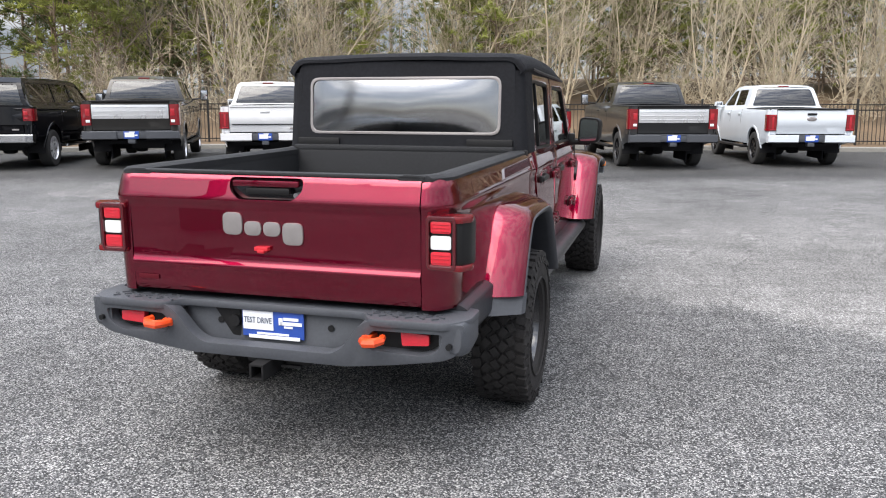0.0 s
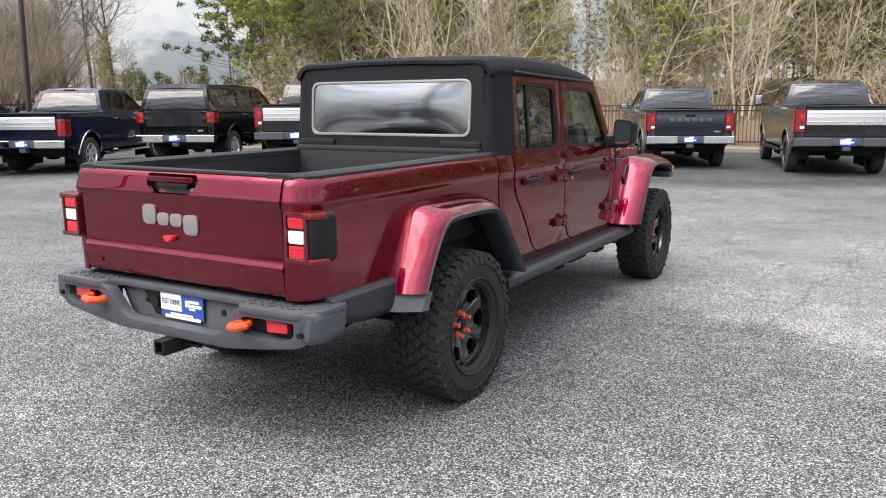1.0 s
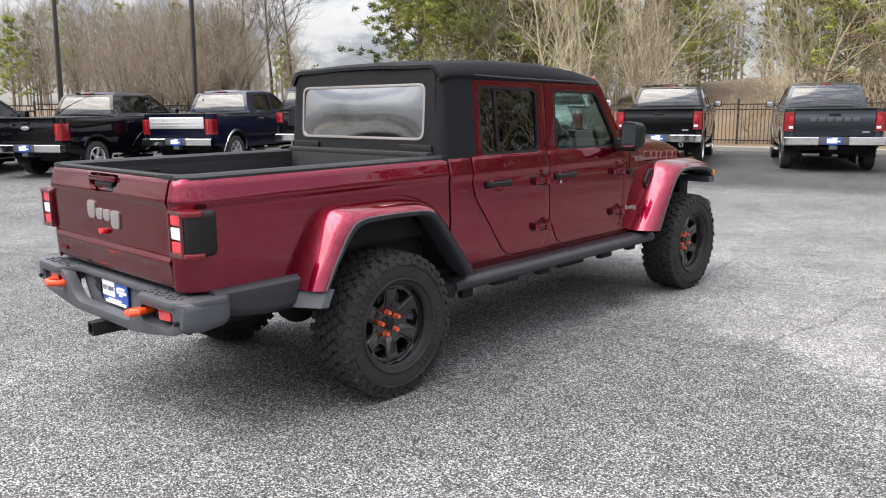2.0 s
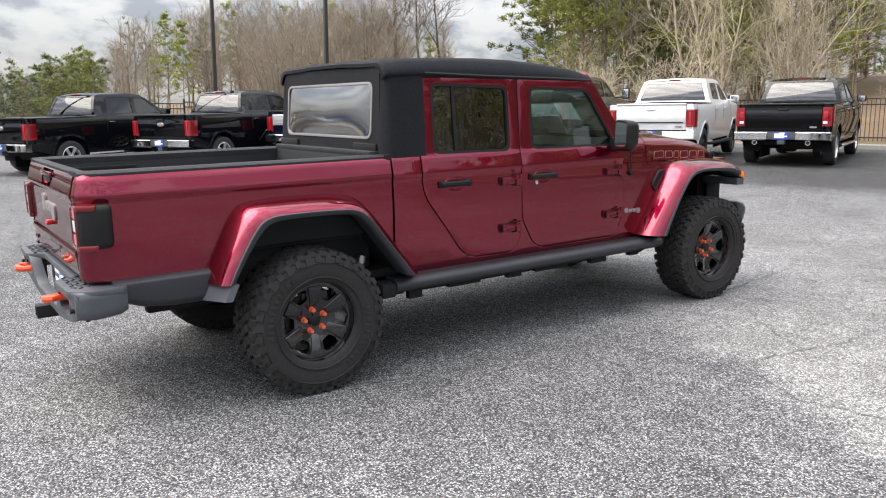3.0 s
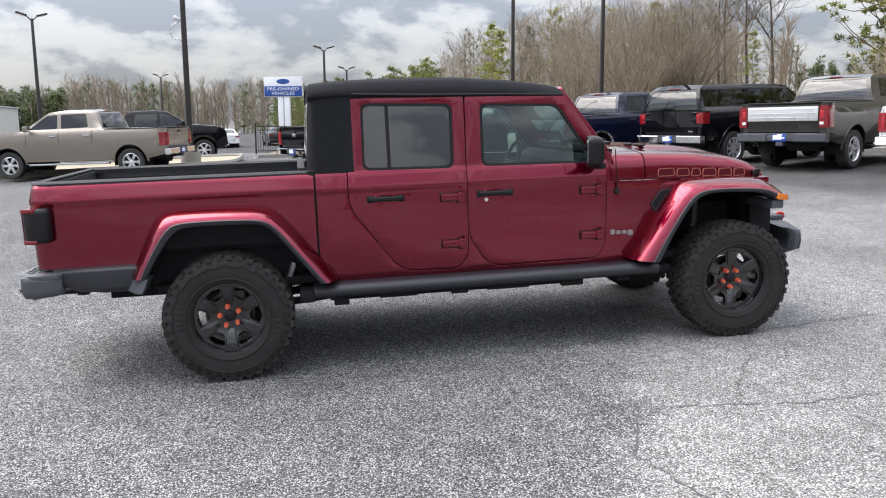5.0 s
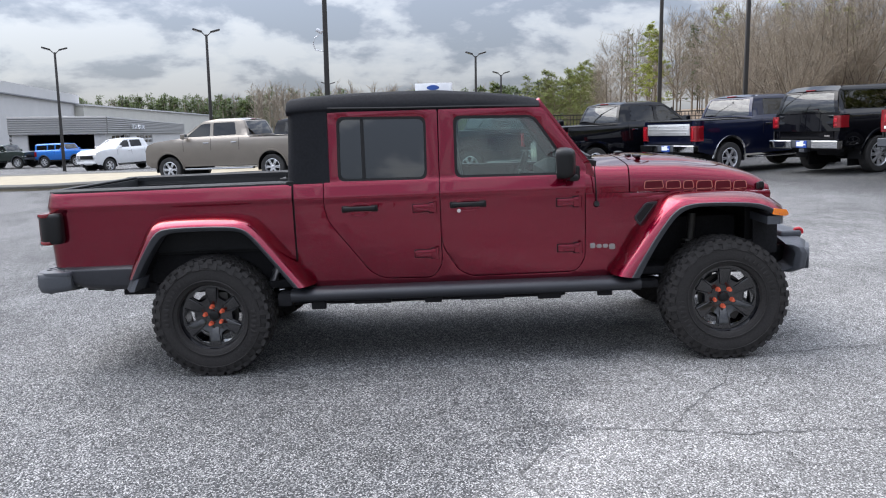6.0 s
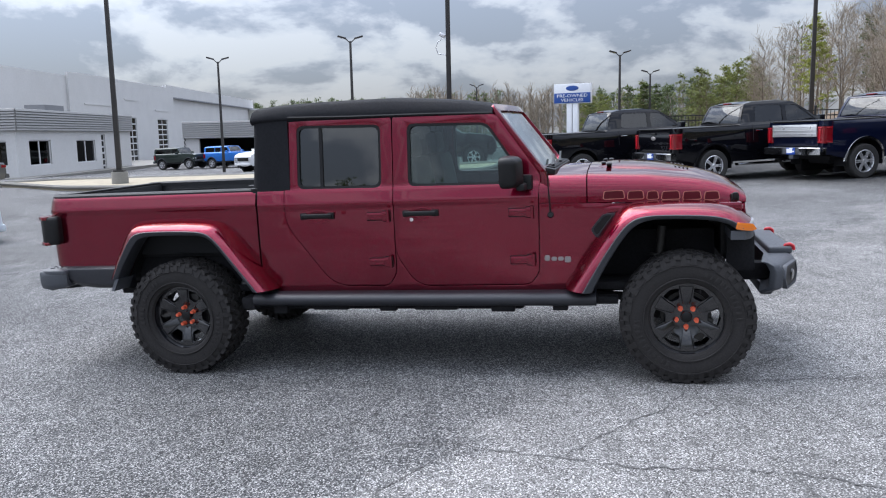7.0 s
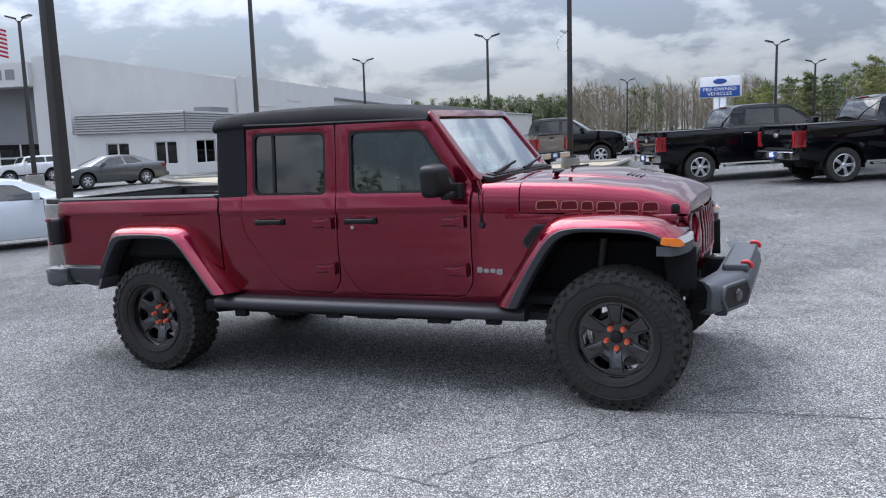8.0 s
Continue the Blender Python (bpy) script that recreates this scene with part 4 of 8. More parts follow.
for s in (-1, 1):
    bm = fresh()
    for k in range(4):
        box(bm, (s * 0.20, 3.46 + 0.026 * k, 1.318 - 0.0055 * k), (0.18, 0.010, 0.006), rot=(-30, 0, 0))
    part("bonnet_vent", bm, BLACK, bonnet)
    bm = fresh()
    box(bm, (s * 0.33, 3.02, 1.358), (0.16, 0.035, 0.016), bev=0.010)
    box(bm, (s * 0.22, 2.98, 1.362), (0.12, 0.03, 0.014), bev=0.008)
    part("bonnet_bumper", bm, BLACK, bonnet)
    bm = fresh()
    box(bm, (s * 0.640, 3.80, 1.120), (0.036, 0.050, 0.080), bev=0.016, seg=3)
    box(bm, (s * 0.655, 3.80, 1.140), (0.026, 0.034, 0.05), bev=0.010)
    part("bonnet_latch", bm, BLACK, truck, "black rubber bonnet latch")
    # name on the bonnet side as plain outlined blocks
    y = 2.985
    for k, wd in enumerate((0.145, 0.115, 0.085, 0.125, 0.125, 0.105)):
        def side_at(yy, z, push):
            wb, zb, zs = lerp_table(W_B, yy), lerp_table(Z_B, yy), lerp_table(Z_S, yy)
            f = (z - zb) / (zs - zb)
            return Vector((s * (wb - 0.004 - 0.018 * f * f + push), yy, z))
        zc_ = 1.181 - 0.036 * (y + wd / 2 - 2.98) / 0.75
        blk = rounded([(y, zc_ - 0.028), (y + wd - 0.004, zc_ - 0.028), (y + wd - 0.012, zc_ + 0.028), (y + 0.008, zc_ + 0.028)], 0.016)
        inn = rounded([(y + 0.005, zc_ - 0.024), (y + wd - 0.009, zc_ - 0.024), (y + wd - 0.017, zc_ + 0.024), (y + 0.013, zc_ + 0.024)], 0.012)
        bm = fresh()
        panel(bm, blk, [inn], [], [], lambda a, b: side_at(a, b, 0.0045), 0.004, out=(s, 0, 0))
        part("decal_outline", bm, BADGE_LINE, bonnet)
        bm = fresh()
        panel(bm, inn, [], [], [], lambda a, b: side_at(a, b, 0.0035), 0.003, out=(s, 0, 0))
        part("decal_block", bm, BADGE_DARK, bonnet)
        y += wd + 0.006

# windscreen, its frame, wipers


def ws_place(u, v):
    """u across -1..1, v up 0..1"""
    w = 0.738 + (0.704 - 0.738) * v
    return Vector((u * w, 2.625 - 0.345 * v + 0.03 * (1 - u * u), 1.345 + 0.462 * v))


fr = rounded([(-1, 0), (1, 0), (0.985, 0.985), (-0.985, 0.985)], 0.07, 6)
hole = rounded([(-0.90, 0.07), (0.90, 0.07), (0.90, 0.89), (-0.90, 0.89)], 0.08)
bm = fresh()
panel(bm, fr, [hole], [-0.8, -0.5, 0, 0.5, 0.8], [0.25, 0.5, 0.75], ws_place, 0.045, out=(0, 1, 0.6), bev=0.006)
screen = part("windscreen_frame", bm, PAINT_RED, truck)
bm = fresh()
panel(bm, hole, [], [-0.8, -0.5, 0, 0.5, 0.8], [], lambda u, v: ws_place(u, v) - Vector((0, 0.012, 0.008)), 0.004, out=(0, 1, 0.6))
o = part("windscreen", bm, GLASS_SCREEN, screen)
o.visible_shadow = False
for x0, x1 in ((0.28, -0.28), (-0.30, -0.62)):
    bm = fresh()
    rod(bm, (x0 + 0.25, 2.66, 1.375), (x0 - 0.1, 2.625, 1.405), 0.008, 0.006, seg=6)
    box(bm, (x0 - 0.02, 2.632, 1.398), (0.50, 0.014, 0.016), rot=(0, 6, 4))
    part("wiper", bm, BLACK, truck)
for s in (-1, 1):
    bm = fresh()
    loft(bm, [[Vector((s * (0.735 + a), y, z)) for a, y in ((0, q), (0.02, q - 0.01), (0.012, q - 0.07), (-0.03, q - 0.07), (-0.04, q))] for q, z in ((2.66, 1.25), (2.63, 1.345))])
    part("screen_hinge", bm, PAINT_RED, truck)

# grille, headlamps
bm = fresh()
slots = [rounded([(x - 0.030, 0.80), (x + 0.030, 0.80), (x + 0.033, 1.085), (x - 0.033, 1.085)], 0.025) for x in [(k - 3) * 0.098 for k in range(7)]]
lamps_h = [[(s * 0.470 + 0.088 * math.cos(a), 1.0 + 0.088 * math.sin(a)) for a in [2 * math.pi * k / 20 for k in range(20)]] for s in (-1, 1)]
slots = [sl for sl in slots if abs(sum(p[0] for p in sl) / len(sl)) < 0.36]
panel(bm, rounded([(-0.60, 0.74), (0.60, 0.74), (0.618, 1.105), (-0.618, 1.105)], 0.04), slots + lamps_h, [-0.45, 0, 0.45], [0.95, 1.05], lambda x, z: Vector((x, 3.915 - 0.10 * x * x - 0.10 * max(0, z - 0.95), z)), 0.06, out=(0, 1, 0), bev=0.004)
grille = part("grille", bm, PAINT_RED, truck, "wine-red seven-slot grille")
bm = fresh()
box(bm, (0, 3.78, 0.92), (1.16, 0.12, 0.34))
part("grille_mesh", bm, BLACK, grille)
for s in (-1, 1):
    bm = fresh()
    revolve(bm, [(0.0, 0.03), (0.06, 0.022), (0.085, 0.0), (0.088, -0.03)], 24)
    bm.transform(Matrix.Translation((s * 0.47, 3.832, 1.0)) @ Euler((0, 0, radians(90))).to_matrix().to_4x4())
    part("headlamp", bm, WHITE_LENS, grille)

# wheel arches: painted flares with a dark lip
def flare(outer, inner, top_in, n=56):
    o, i = resample([Vector((0, *p)) for p in outer], n), resample([Vector((0, *p)) for p in inner], n)
    rings, lips, wells = [], [], []
    for a, b in zip(o, i):
        d = (a - b).normalized()
        m = lambda f: a.lerp(b, f)
        P = lambda x, v: Vector((x, v.y, v.z))
        skin = resample([P(top_in, a + d * 0.016), P(0.80, a + d * 0.014), P(0.84, a + d * 0.006), P(0.885, m(0.10)), P(0.925, m(0.30)), P(0.951, m(0.56)), P(0.963, m(0.80))], 17)
        rings.append(skin + [P(0.93, m(0.80)), P(0.86, m(0.35)), P(top_in, m(0.35))])
        lips.append([P(0.962, m(0.76)), P(0.968, m(0.82)), P(0.964, m(0.95)), P(0.950, m(1.16)), P(0.925, m(1.22)), P(0.80, m(1.10)), P(0.80, m(0.94)), P(0.93, m(0.82))])
        wells.append([P(0.80, m(1.0)), P(0.80, m(0.6)), P(0.42, m(0.6)), P(0.42, m(1.0))])
    bm, lip, well = fresh(), fresh(), fresh()
    loft(bm, rings)
    loft(lip, lips)
    loft(well, wells)
    return bm, lip, well


R_OUT = [(-0.572, 0.70), (-0.50, 0.86), (-0.40, 1.055), (-0.33, 1.098), (-0.15, 1.103), (0.10, 1.100), (0.27, 1.085), (0.36, 1.03), (0.52, 0.82), (0.695, 0.598)]
R_IN = [(-0.490, 0.70), (-0.42, 0.83), (-0.315, 0.985), (-0.25, 1.020), (-0.12, 1.026), (0.10, 1.024), (0.25, 1.014), (0.32, 0.965), (0.455, 0.79), (0.600, 0.600)]
F_OUT = [(2.748, 0.590), (2.86, 0.76), (2.99, 0.955), (3.085, 1.078), (3.17, 1.118), (3.40, 1.118), (3.66, 1.108), (3.78, 1.075), (3.865, 1.010)]
F_IN = [(2.885, 0.582), (2.97, 0.74), (3.07, 0.90), (3.155, 1.010), (3.25, 1.050), (3.42, 1.052), (3.64, 1.040), (3.74, 1.012), (3.80, 0.965)]
for nm, oo, ii, ti in (("rear_fender_flare", R_OUT, R_IN, 0.775), ("front_fender_flare", F_OUT, F_IN, 0.64)):
    f, lip, well = flare(oo, ii, ti)
    fl = both(nm, f, PAINT_RED, "wine-red flared fender with a dark lip")
    lp = both("flare_lip", lip, LIP)
    for a, b in zip(lp, fl):
        a.parent = b
    both("wheel_well", well, UNDER)
bm = fresh()
loft(bm, [[Vector((x, y, z)) for x, y, z in ((0.78, -0.622 + k, zz), (0.84, -0.602 + k, zz), (0.955, -0.535 + k, zz), (0.968, -0.500 + k, zz), (0.80, -0.49 + k, zz))] for k, zz in ((0.0, 0.615), (0.022, 0.66), (0.042, 0.702))])
both("flare_end", bm, PLASTIC)
for s in (-1, 1):
    bm = fresh()
    panel(bm, rounded([(3.765, 0.972), (3.775, 1.012), (3.868, 0.998), (3.893, 0.962), (3.86, 0.955)], 0.008), [], [3.8, 3.84], [], lambda y, z: Vector((s * (0.972 - 2.2 * max(0, y - 3.79) ** 1.6), y, z)), 0.03, out=(s, 0.3, 0), bev=0.003)
    part("turn_signal", bm, AMBER, truck, "amber turn signal")
    bm = fresh()
    loft(bm, [[Vector((s * x, y, z)) for x, y in ((0.90, 3.85), (0.80, 3.89), (0.66, 3.90), (0.66, 3.87), (0.80, 3.86), (0.89, 3.82))] for z in (0.962, 1.005)])
    part("running_lamp", bm, WHITE_LENS, truck)
    bm = fresh()
    loft(bm, [[Vector((s * x, y, z)) for x, y in ((0.95, 3.74), (0.955, 3.82), (0.91, 3.855), (0.80, 3.89), (0.62, 3.90), (0.62, 3.74))] for z in (0.905, 0.958)])
    part("flare_underside", bm, PLASTIC, truck)
    bm = fresh()
    box(bm, (s * 0.66, 3.40, 1.085), (0.22, 0.86, 0.06), bev=0.02)
    part("inner_fender", bm, PAINT_RED, truck)
    # dark panel added to hide the red behind it, as a shaded void
    bm = fresh()
    box(bm, (s * 0.655, 3.83, 0.79), (0.02, 0.17, 0.25), bev=0.008)
    part("splash_guard", bm, UNDER, truck)

# rock rails, underbody
for s in (-1, 1):
    bm = fresh()
    sec = rounded([(0.745, 0.570), (0.850, 0.566), (0.885, 0.535), (0.880, 0.492), (0.84, 0.474), (0.745, 0.48)], 0.02, 3)
    loft(bm, [[Vector((s * x, y, z)) for x, z in sec] for y in (0.545, 0.60, 1.8, 2.86, 2.935)])
    part("rock_rail", bm, RAIL, truck, "black side rail")
    bm = fresh()
    box(bm, (s * 0.80, 0.50, 0.50), (0.14, 0.10, 0.09), bev=0.02)
    part("rail_bracket", bm, UNDER, truck)
    bm = fresh()
    box(bm, (s * 0.74, 2.99, 0.50), (0.10, 0.16, 0.05), bev=0.01)
    part("rail_bracket", bm, UNDER, truck)
for s in (-1, 1):
    for y, ln, dp in ((0.72, 0.10, 0.05), (1.10, 0.26, 0.022), (1.52, 0.12, 0.030), (1.86, 0.30, 0.022), (2.32, 0.16, 0.034), (2.70, 0.10, 0.026)):
        bm = fresh()
        box(bm, (s * 0.79, y, 0.478 - dp / 2), (0.05, ln, dp + 0.03), bev=0.010)
        part("rail_bracket", bm, UNDER, truck)
    bm = fresh()
    rod(bm, (s * 0.60, 0.06, 0.385), (s * 0.60, 0.68, 0.445), 0.026, seg=10)
    box(bm, (s * 0.60, 0.70, 0.47), (0.09, 0.10, 0.13), bev=0.02)
    part("trailing_arm", bm, UNDER, truck)
    bm = fresh()
    rod(bm, (s * 0.64, 0.68, 0.445), (s * 0.662, 0.68, 0.445), 0.016, seg=8)
    part("bolt", bm, STEEL, truck)
    bm = fresh()
    rod(bm, (s * 0.68, 0.375, 0.57), (s * 0.68, 0.425, 0.70), 0.026, seg=14)
    rod(bm, (s * 0.68, 0.36, 0.53), (s * 0.68, 0.375, 0.575), 0.018, seg=10)
    for k in range(2):
        f_ = 0.25 + 0.5 * k
        rod(bm, (s * 0.68, 0.375 + 0.05 * f_, 0.57 + 0.13 * f_), (s * 0.68, 0.380 + 0.05 * f_, 0.583 + 0.13 * f_), 0.032, seg=14)
    part("damper_reservoir", bm, STEEL, truck, "bright metal damper reservoir")
for nm, c, sz, bv in (("underbody", (0, 1.65, 0.585), (1.44, 4.2, 0.05), 0.005), ("gearbox", (0, 1.4, 0.46), (0.5, 1.1, 0.14), 0.04), ("muffler", (0.1, -0.68, 0.62), (0.7, 0.28, 0.12), 0.05), ("engine", (0, 3.3, 0.72), (0.9, 0.8, 0.4), 0.03), ("axle_cover", (0, 0.0, 0.72), (1.3, 1.0, 0.22), 0.03),
                      ("frame_rail", (-0.42, 1.5, 0.54), (0.08, 4.6, 0.09), 0.01), ("frame_rail", (0.42, 1.5, 0.54), (0.08, 4.6, 0.09), 0.01), ("fuel_tank", (-0.60, 1.6, 0.47), (0.22, 1.7, 0.10), 0.03), ("skid_plate", (0.60, 1.6, 0.47), (0.22, 1.7, 0.10), 0.03)):
    bm = fresh()
    box(bm, c, sz, bev=bv)
    part(nm, bm, UNDER, truck)
for y in (0.0, WHEELBASE):
    bm = fresh()
    rod(bm, (-0.72, y, HUB_Z), (0.72, y, HUB_Z), 0.045, seg=12)
    bmesh.ops.create_uvsphere(bm, u_segments=14, v_segments=8, radius=0.15, matrix=Matrix.Translation((0.12 if y else 0, y, HUB_Z)))
    part("axle", bm, UNDER, truck)
    for s in (-1, 1):
        bm = fresh()
        y1 = y + (0.30 if y == 0 else -0.18)
        rod(bm, (s * 0.60, y1, 0.45), (s * 0.56, y1 + 0.05, 0.95), 0.028, seg=10)
        for k in range(7):
            rod(bm, (s * 0.595, y1 + 0.01, 0.55 + 0.035 * k), (s * 0.594, y1 + 0.012, 0.562 + 0.035 * k), 0.045, seg=10)
        part("shock_absorber", bm, DISC, truck)
        bm = fresh()
        rod(bm, (s * 0.58, y, 0.44), (s * 0.46, y + 0.75 * (1 if y == 0 else -1), 0.50), 0.03, seg=8)
        part("control_arm", bm, UNDER, truck)

# front bumper
bm = fresh()
fb = [(-0.80, 3.985), (-0.838, 4.02), (-0.828, 4.058), (-0.49, 4.195), (0.49, 4.195), (0.828, 4.058), (0.838, 4.02), (0.80, 3.985), (0.45, 4.05), (-0.45, 4.05)]
loft(bm, [[Vector((x * k, y - e3, z)) for x, y in fb] for z, k, e3 in ((0.540, 0.90, 0.06), (0.578, 0.985, 0.01), (0.68, 1.0, 0.0), (0.722, 0.985, 0.02), (0.738, 0.95, 0.05))])
bevel_sharp(bm, 0.012)
fbump = part("front_bumper", bm, PLASTIC, truck, "grey steel front bumper with red hooks")
bm = fresh()
box(bm, (0, 4.105, 0.752), (0.86, 0.15, 0.05), bev=0.018, seg=3)
box(bm, (0, 4.02, 0.50), (0.9, 0.08, 0.08), bev=0.02)
part("bumper_top", bm, PLASTIC, fbump)
for s in (-1, 1):
    bm = fresh()
    tube(bm, [(s * 0.40, 4.135, 0.775), (s * 0.40, 4.145, 0.786), (s * 0.40, 4.170, 0.789), (s * 0.40, 4.190, 0.776), (s * 0.40, 4.195, 0.750)], [0.009, 0.011, 0.012, 0.012, 0.010], seg=8)
    part("tow_hook", bm, HOOK_RED, fbump, "red front tow hook")
    # six-sided lamp pocket on the swept face
    face = Matrix.Translation((s * 0.660, 4.127, 0.636)) @ Matrix.Rotation(radians(-s * 22.1), 4, "Z")
    six = rounded([(-0.150, 0.0), (-0.118, 0.060), (0.118, 0.060), (0.150, 0.005), (0.105, -0.058), (-0.120, -0.058)], 0.014)
    rim_ = rounded([(-0.168, 0.0), (-0.128, 0.076), (0.128, 0.076), (0.168, 0.005), (0.115, -0.073), (-0.130, -0.073)], 0.018)
    out_n = face.to_3x3() @ Vector((0, 1, 0))
    bm = fresh()
    panel(bm, rim_, [six], [], [], lambda u, v: face @ Vector((u, 0.008, v)), 0.03, out=out_n, bev=0.004)
    pocket_ = part("lamp_pocket", bm, PLASTIC, fbump)
    bm = fresh()
    panel(bm, six, [], [], [], lambda u, v: face @ Vector((u, 0.003, v)), 0.006, out=out_n)
    part("pocket_back", bm, BLACK, pocket_)
    bm = fresh()
    revolve(bm, [(0.0, 0.010), (0.030, 0.008), (0.038, 0.0)], 18)
    bm.transform(face @ Matrix.Translation((-s * 0.02, 0.004, 0)) @ Matrix.Rotation(radians(90), 4, "Z"))
    part("fog_lamp", bm, GLOSSBLACK, pocket_)
    bm = fresh()
    box(bm, (s * 0.40, 3.95, 0.62), (0.10, 0.22, 0.12), bev=0.02)
    part("bumper_bracket", bm, UNDER, fbump)

# wheels: deep-lugged tyre, six-window black rim, orange lugs
def lugged_tyre():
    bm = fresh()
    half = 0.138
    prof = [(0.225, -0.105), (0.235, -0.125), (0.27, -half), (0.33, -half - 0.004), (0.375, -half + 0.004), (0.392, -half + 0.022), (0.395, -0.09), (0.396, 0), (0.395, 0.09), (0.392, half - 0.022), (0.375, half - 0.004), (0.33, half + 0.004), (0.27, half), (0.235, 0.125), (0.225, 0.105)]
    revolve(bm, prof, 64)
    # raised rings and worn moulded marks on the sidewalls
    for r in (0.262, 0.343):
        for sg_ in (-1, 1):
            revolve(bm, [(r - 0.005, sg_ * half * 0.99), (r - 0.002, sg_ * (half + 0.0075)), (r + 0.002, sg_ * (half + 0.0075)), (r + 0.005, sg_ * half * 0.99)], 64)
    for k in range(11):
        for half_turn in (0, math.pi):
            a = half_turn + 0.55 + 0.115 * k
            t = bmesh.new()
            box(t, (half + 0.003, 0, 0.303), (0.007, 0.022 if k % 3 else 0.014, 0.034), bev=0.002)
            t.transform(Matrix.Rotation(a, 4, "X"))
            merge(bm, t)
    return bm


def tread():
    bm = fresh()
    n = 38
    for k in range(n):
        a = 2 * math.pi * k / n
        for x, w, lth, da, tw in ((-0.110, 0.050, 0.046, 0.0, 12), (-0.058, 0.044, 0.050, 0.35, -38), (-0.014, 0.040, 0.050, 0.0, 34), (0.028, 0.040, 0.050, 0.5, -34), (0.066, 0.036, 0.048, 0.1, 30), (0.112, 0.050, 0.046, 0.5, -12)):
            t = bmesh.new()
            big = 1.0 if abs(x) < 0.1 else (1.12 if k % 2 else 0.9)
            box(t, (0, 0, 0), (w * big, lth, 0.024), rot=(0, 0, tw), taper=(0.90, 0.88))
            ang = a + da * 2 * math.pi / n
            m = Matrix.Rotation(ang, 4, "X") @ Matrix.Translation((x, 0, 0.400 - (0.006 if abs(x) > 0.1 else 0)))
            t.transform(m)
            merge(bm, t)
        for sgn in (-1, 1):
            t = bmesh.new()
            box(t, (0, 0, 0), (0.016, 0.036, 0.060 if k % 2 else 0.040), taper=(0.8, 0.9))
            t.transform(Matrix.Rotation(a, 4, "X") @ Matrix.Translation((sgn * 0.133, 0, 0.368)) @ Matrix.Rotation(radians(-sgn * 14), 4, "Y"))
            merge(bm, t)
    return bm


def rim_face():
    bm = fresh()
    circ = [(0.222 * math.cos(2 * math.pi * k / 48), 0.222 * math.sin(2 * math.pi * k / 48)) for k in range(48)]
    holes = []
    for k in range(6):
        a = 2 * math.pi * k / 6
        h = [(0.128, -0.20), (0.194, -0.29), (0.204, 0.0), (0.194, 0.29), (0.128, 0.20)]
        holes.append(rounded([(r * math.cos(a + d), r * math.sin(a + d)) for r, d in h], 0.012, 3))

    def place(u, v):
        r = math.hypot(u, v)
        return Vector((lerp_table([(0, 0.036), (0.06, 0.034), (0.095, 0.040), (0.14, 0.060), (0.19, 0.066), (0.205, 0.074), (0.222, 0.072)], r), u, v))

    panel(bm, circ, holes, [-0.1, 0, 0.1], [-0.1, 0, 0.1], place, 0.03, bev=0.006)
    revolve(bm, [(0.222, 0.072), (0.232, 0.085), (0.238, 0.105), (0.230, 0.106), (0.218, 0.060), (0.212, -0.02), (0.212, -0.10), (0.236, -0.11)], 48)
    for k in range(6):
        a = 2 * math.pi * (k + 0.5) / 6
        t = bmesh.new()
        loft(t, [[Vector((x0 + dx, r, w)) for w, dx in ((-hw, -0.012), (-hw * 0.72, 0.010), (hw * 0.72, 0.010), (hw, -0.012))] for r, hw, x0 in ((0.082, 0.030, 0.036), (0.12, 0.036, 0.052), (0.165, 0.046, 0.064), (0.200, 0.052, 0.072))])
        bevel_sharp(t, 0.004)
        t.transform(Matrix.Rotation(a, 4, "X"))
        merge(bm, t)
    revolve(bm, [(0.0, 0.058), (0.030, 0.058), (0.036, 0.05), (0.038, 0.02)], 20)
    return bm


def wheel_set():
    w = new("wheel")
    w.parent = truck
    tagged(w, "black six-window wheel with orange lug nuts")
    part("tyre", lugged_tyre(), RUBBER, w)
    part("tread", tread(), RUBBER, w, sharp=25)
    part("rim", rim_face(), GLOSSBLACK, w)
    bm = fresh()
    revolve(bm, [(0.05, 0.0), (0.155, 0.0), (0.155, -0.02), (0.05, -0.02)], 32, closed=True)
    box(bm, (-0.005, 0.02, 0.13), (0.07, 0.16, 0.06), bev=0.01)
    part("brake_disc", bm, DISC, w)
    bm = fresh()
    rod(bm, (0.02, 0, 0.0), (0.066, 0, 0.0), 0.0140, 0.0125, seg=6)
    rod(bm, (0.018, 0, 0.0), (0.036, 0, 0.0), 0.018, 0.0165, seg=12)
    cap = fresh()
    revolve(cap, [(0.0, 0.064), (0.024, 0.063), (0.031, 0.059), (0.033, 0.050)], 20)
    part("hub_cap", cap, BLACK, w, "black hub cap")
    first = part("lug_nut", bm, LUG_ORANGE, w, "orange lug nut")
    for k in range(5):
        a = 2 * math.pi * k / 5 + 0.49
        mm = Matrix.Translation((0.008, 0.0635 * math.cos(a), 0.0635 * math.sin(a)))
        if k == 0:
            first.matrix_basis = mm
        else:
            again(first, mm, w)
    return w


w0 = wheel_set()
w0.matrix_basis = Matrix.Translation((TRACK, 0, HUB_Z))
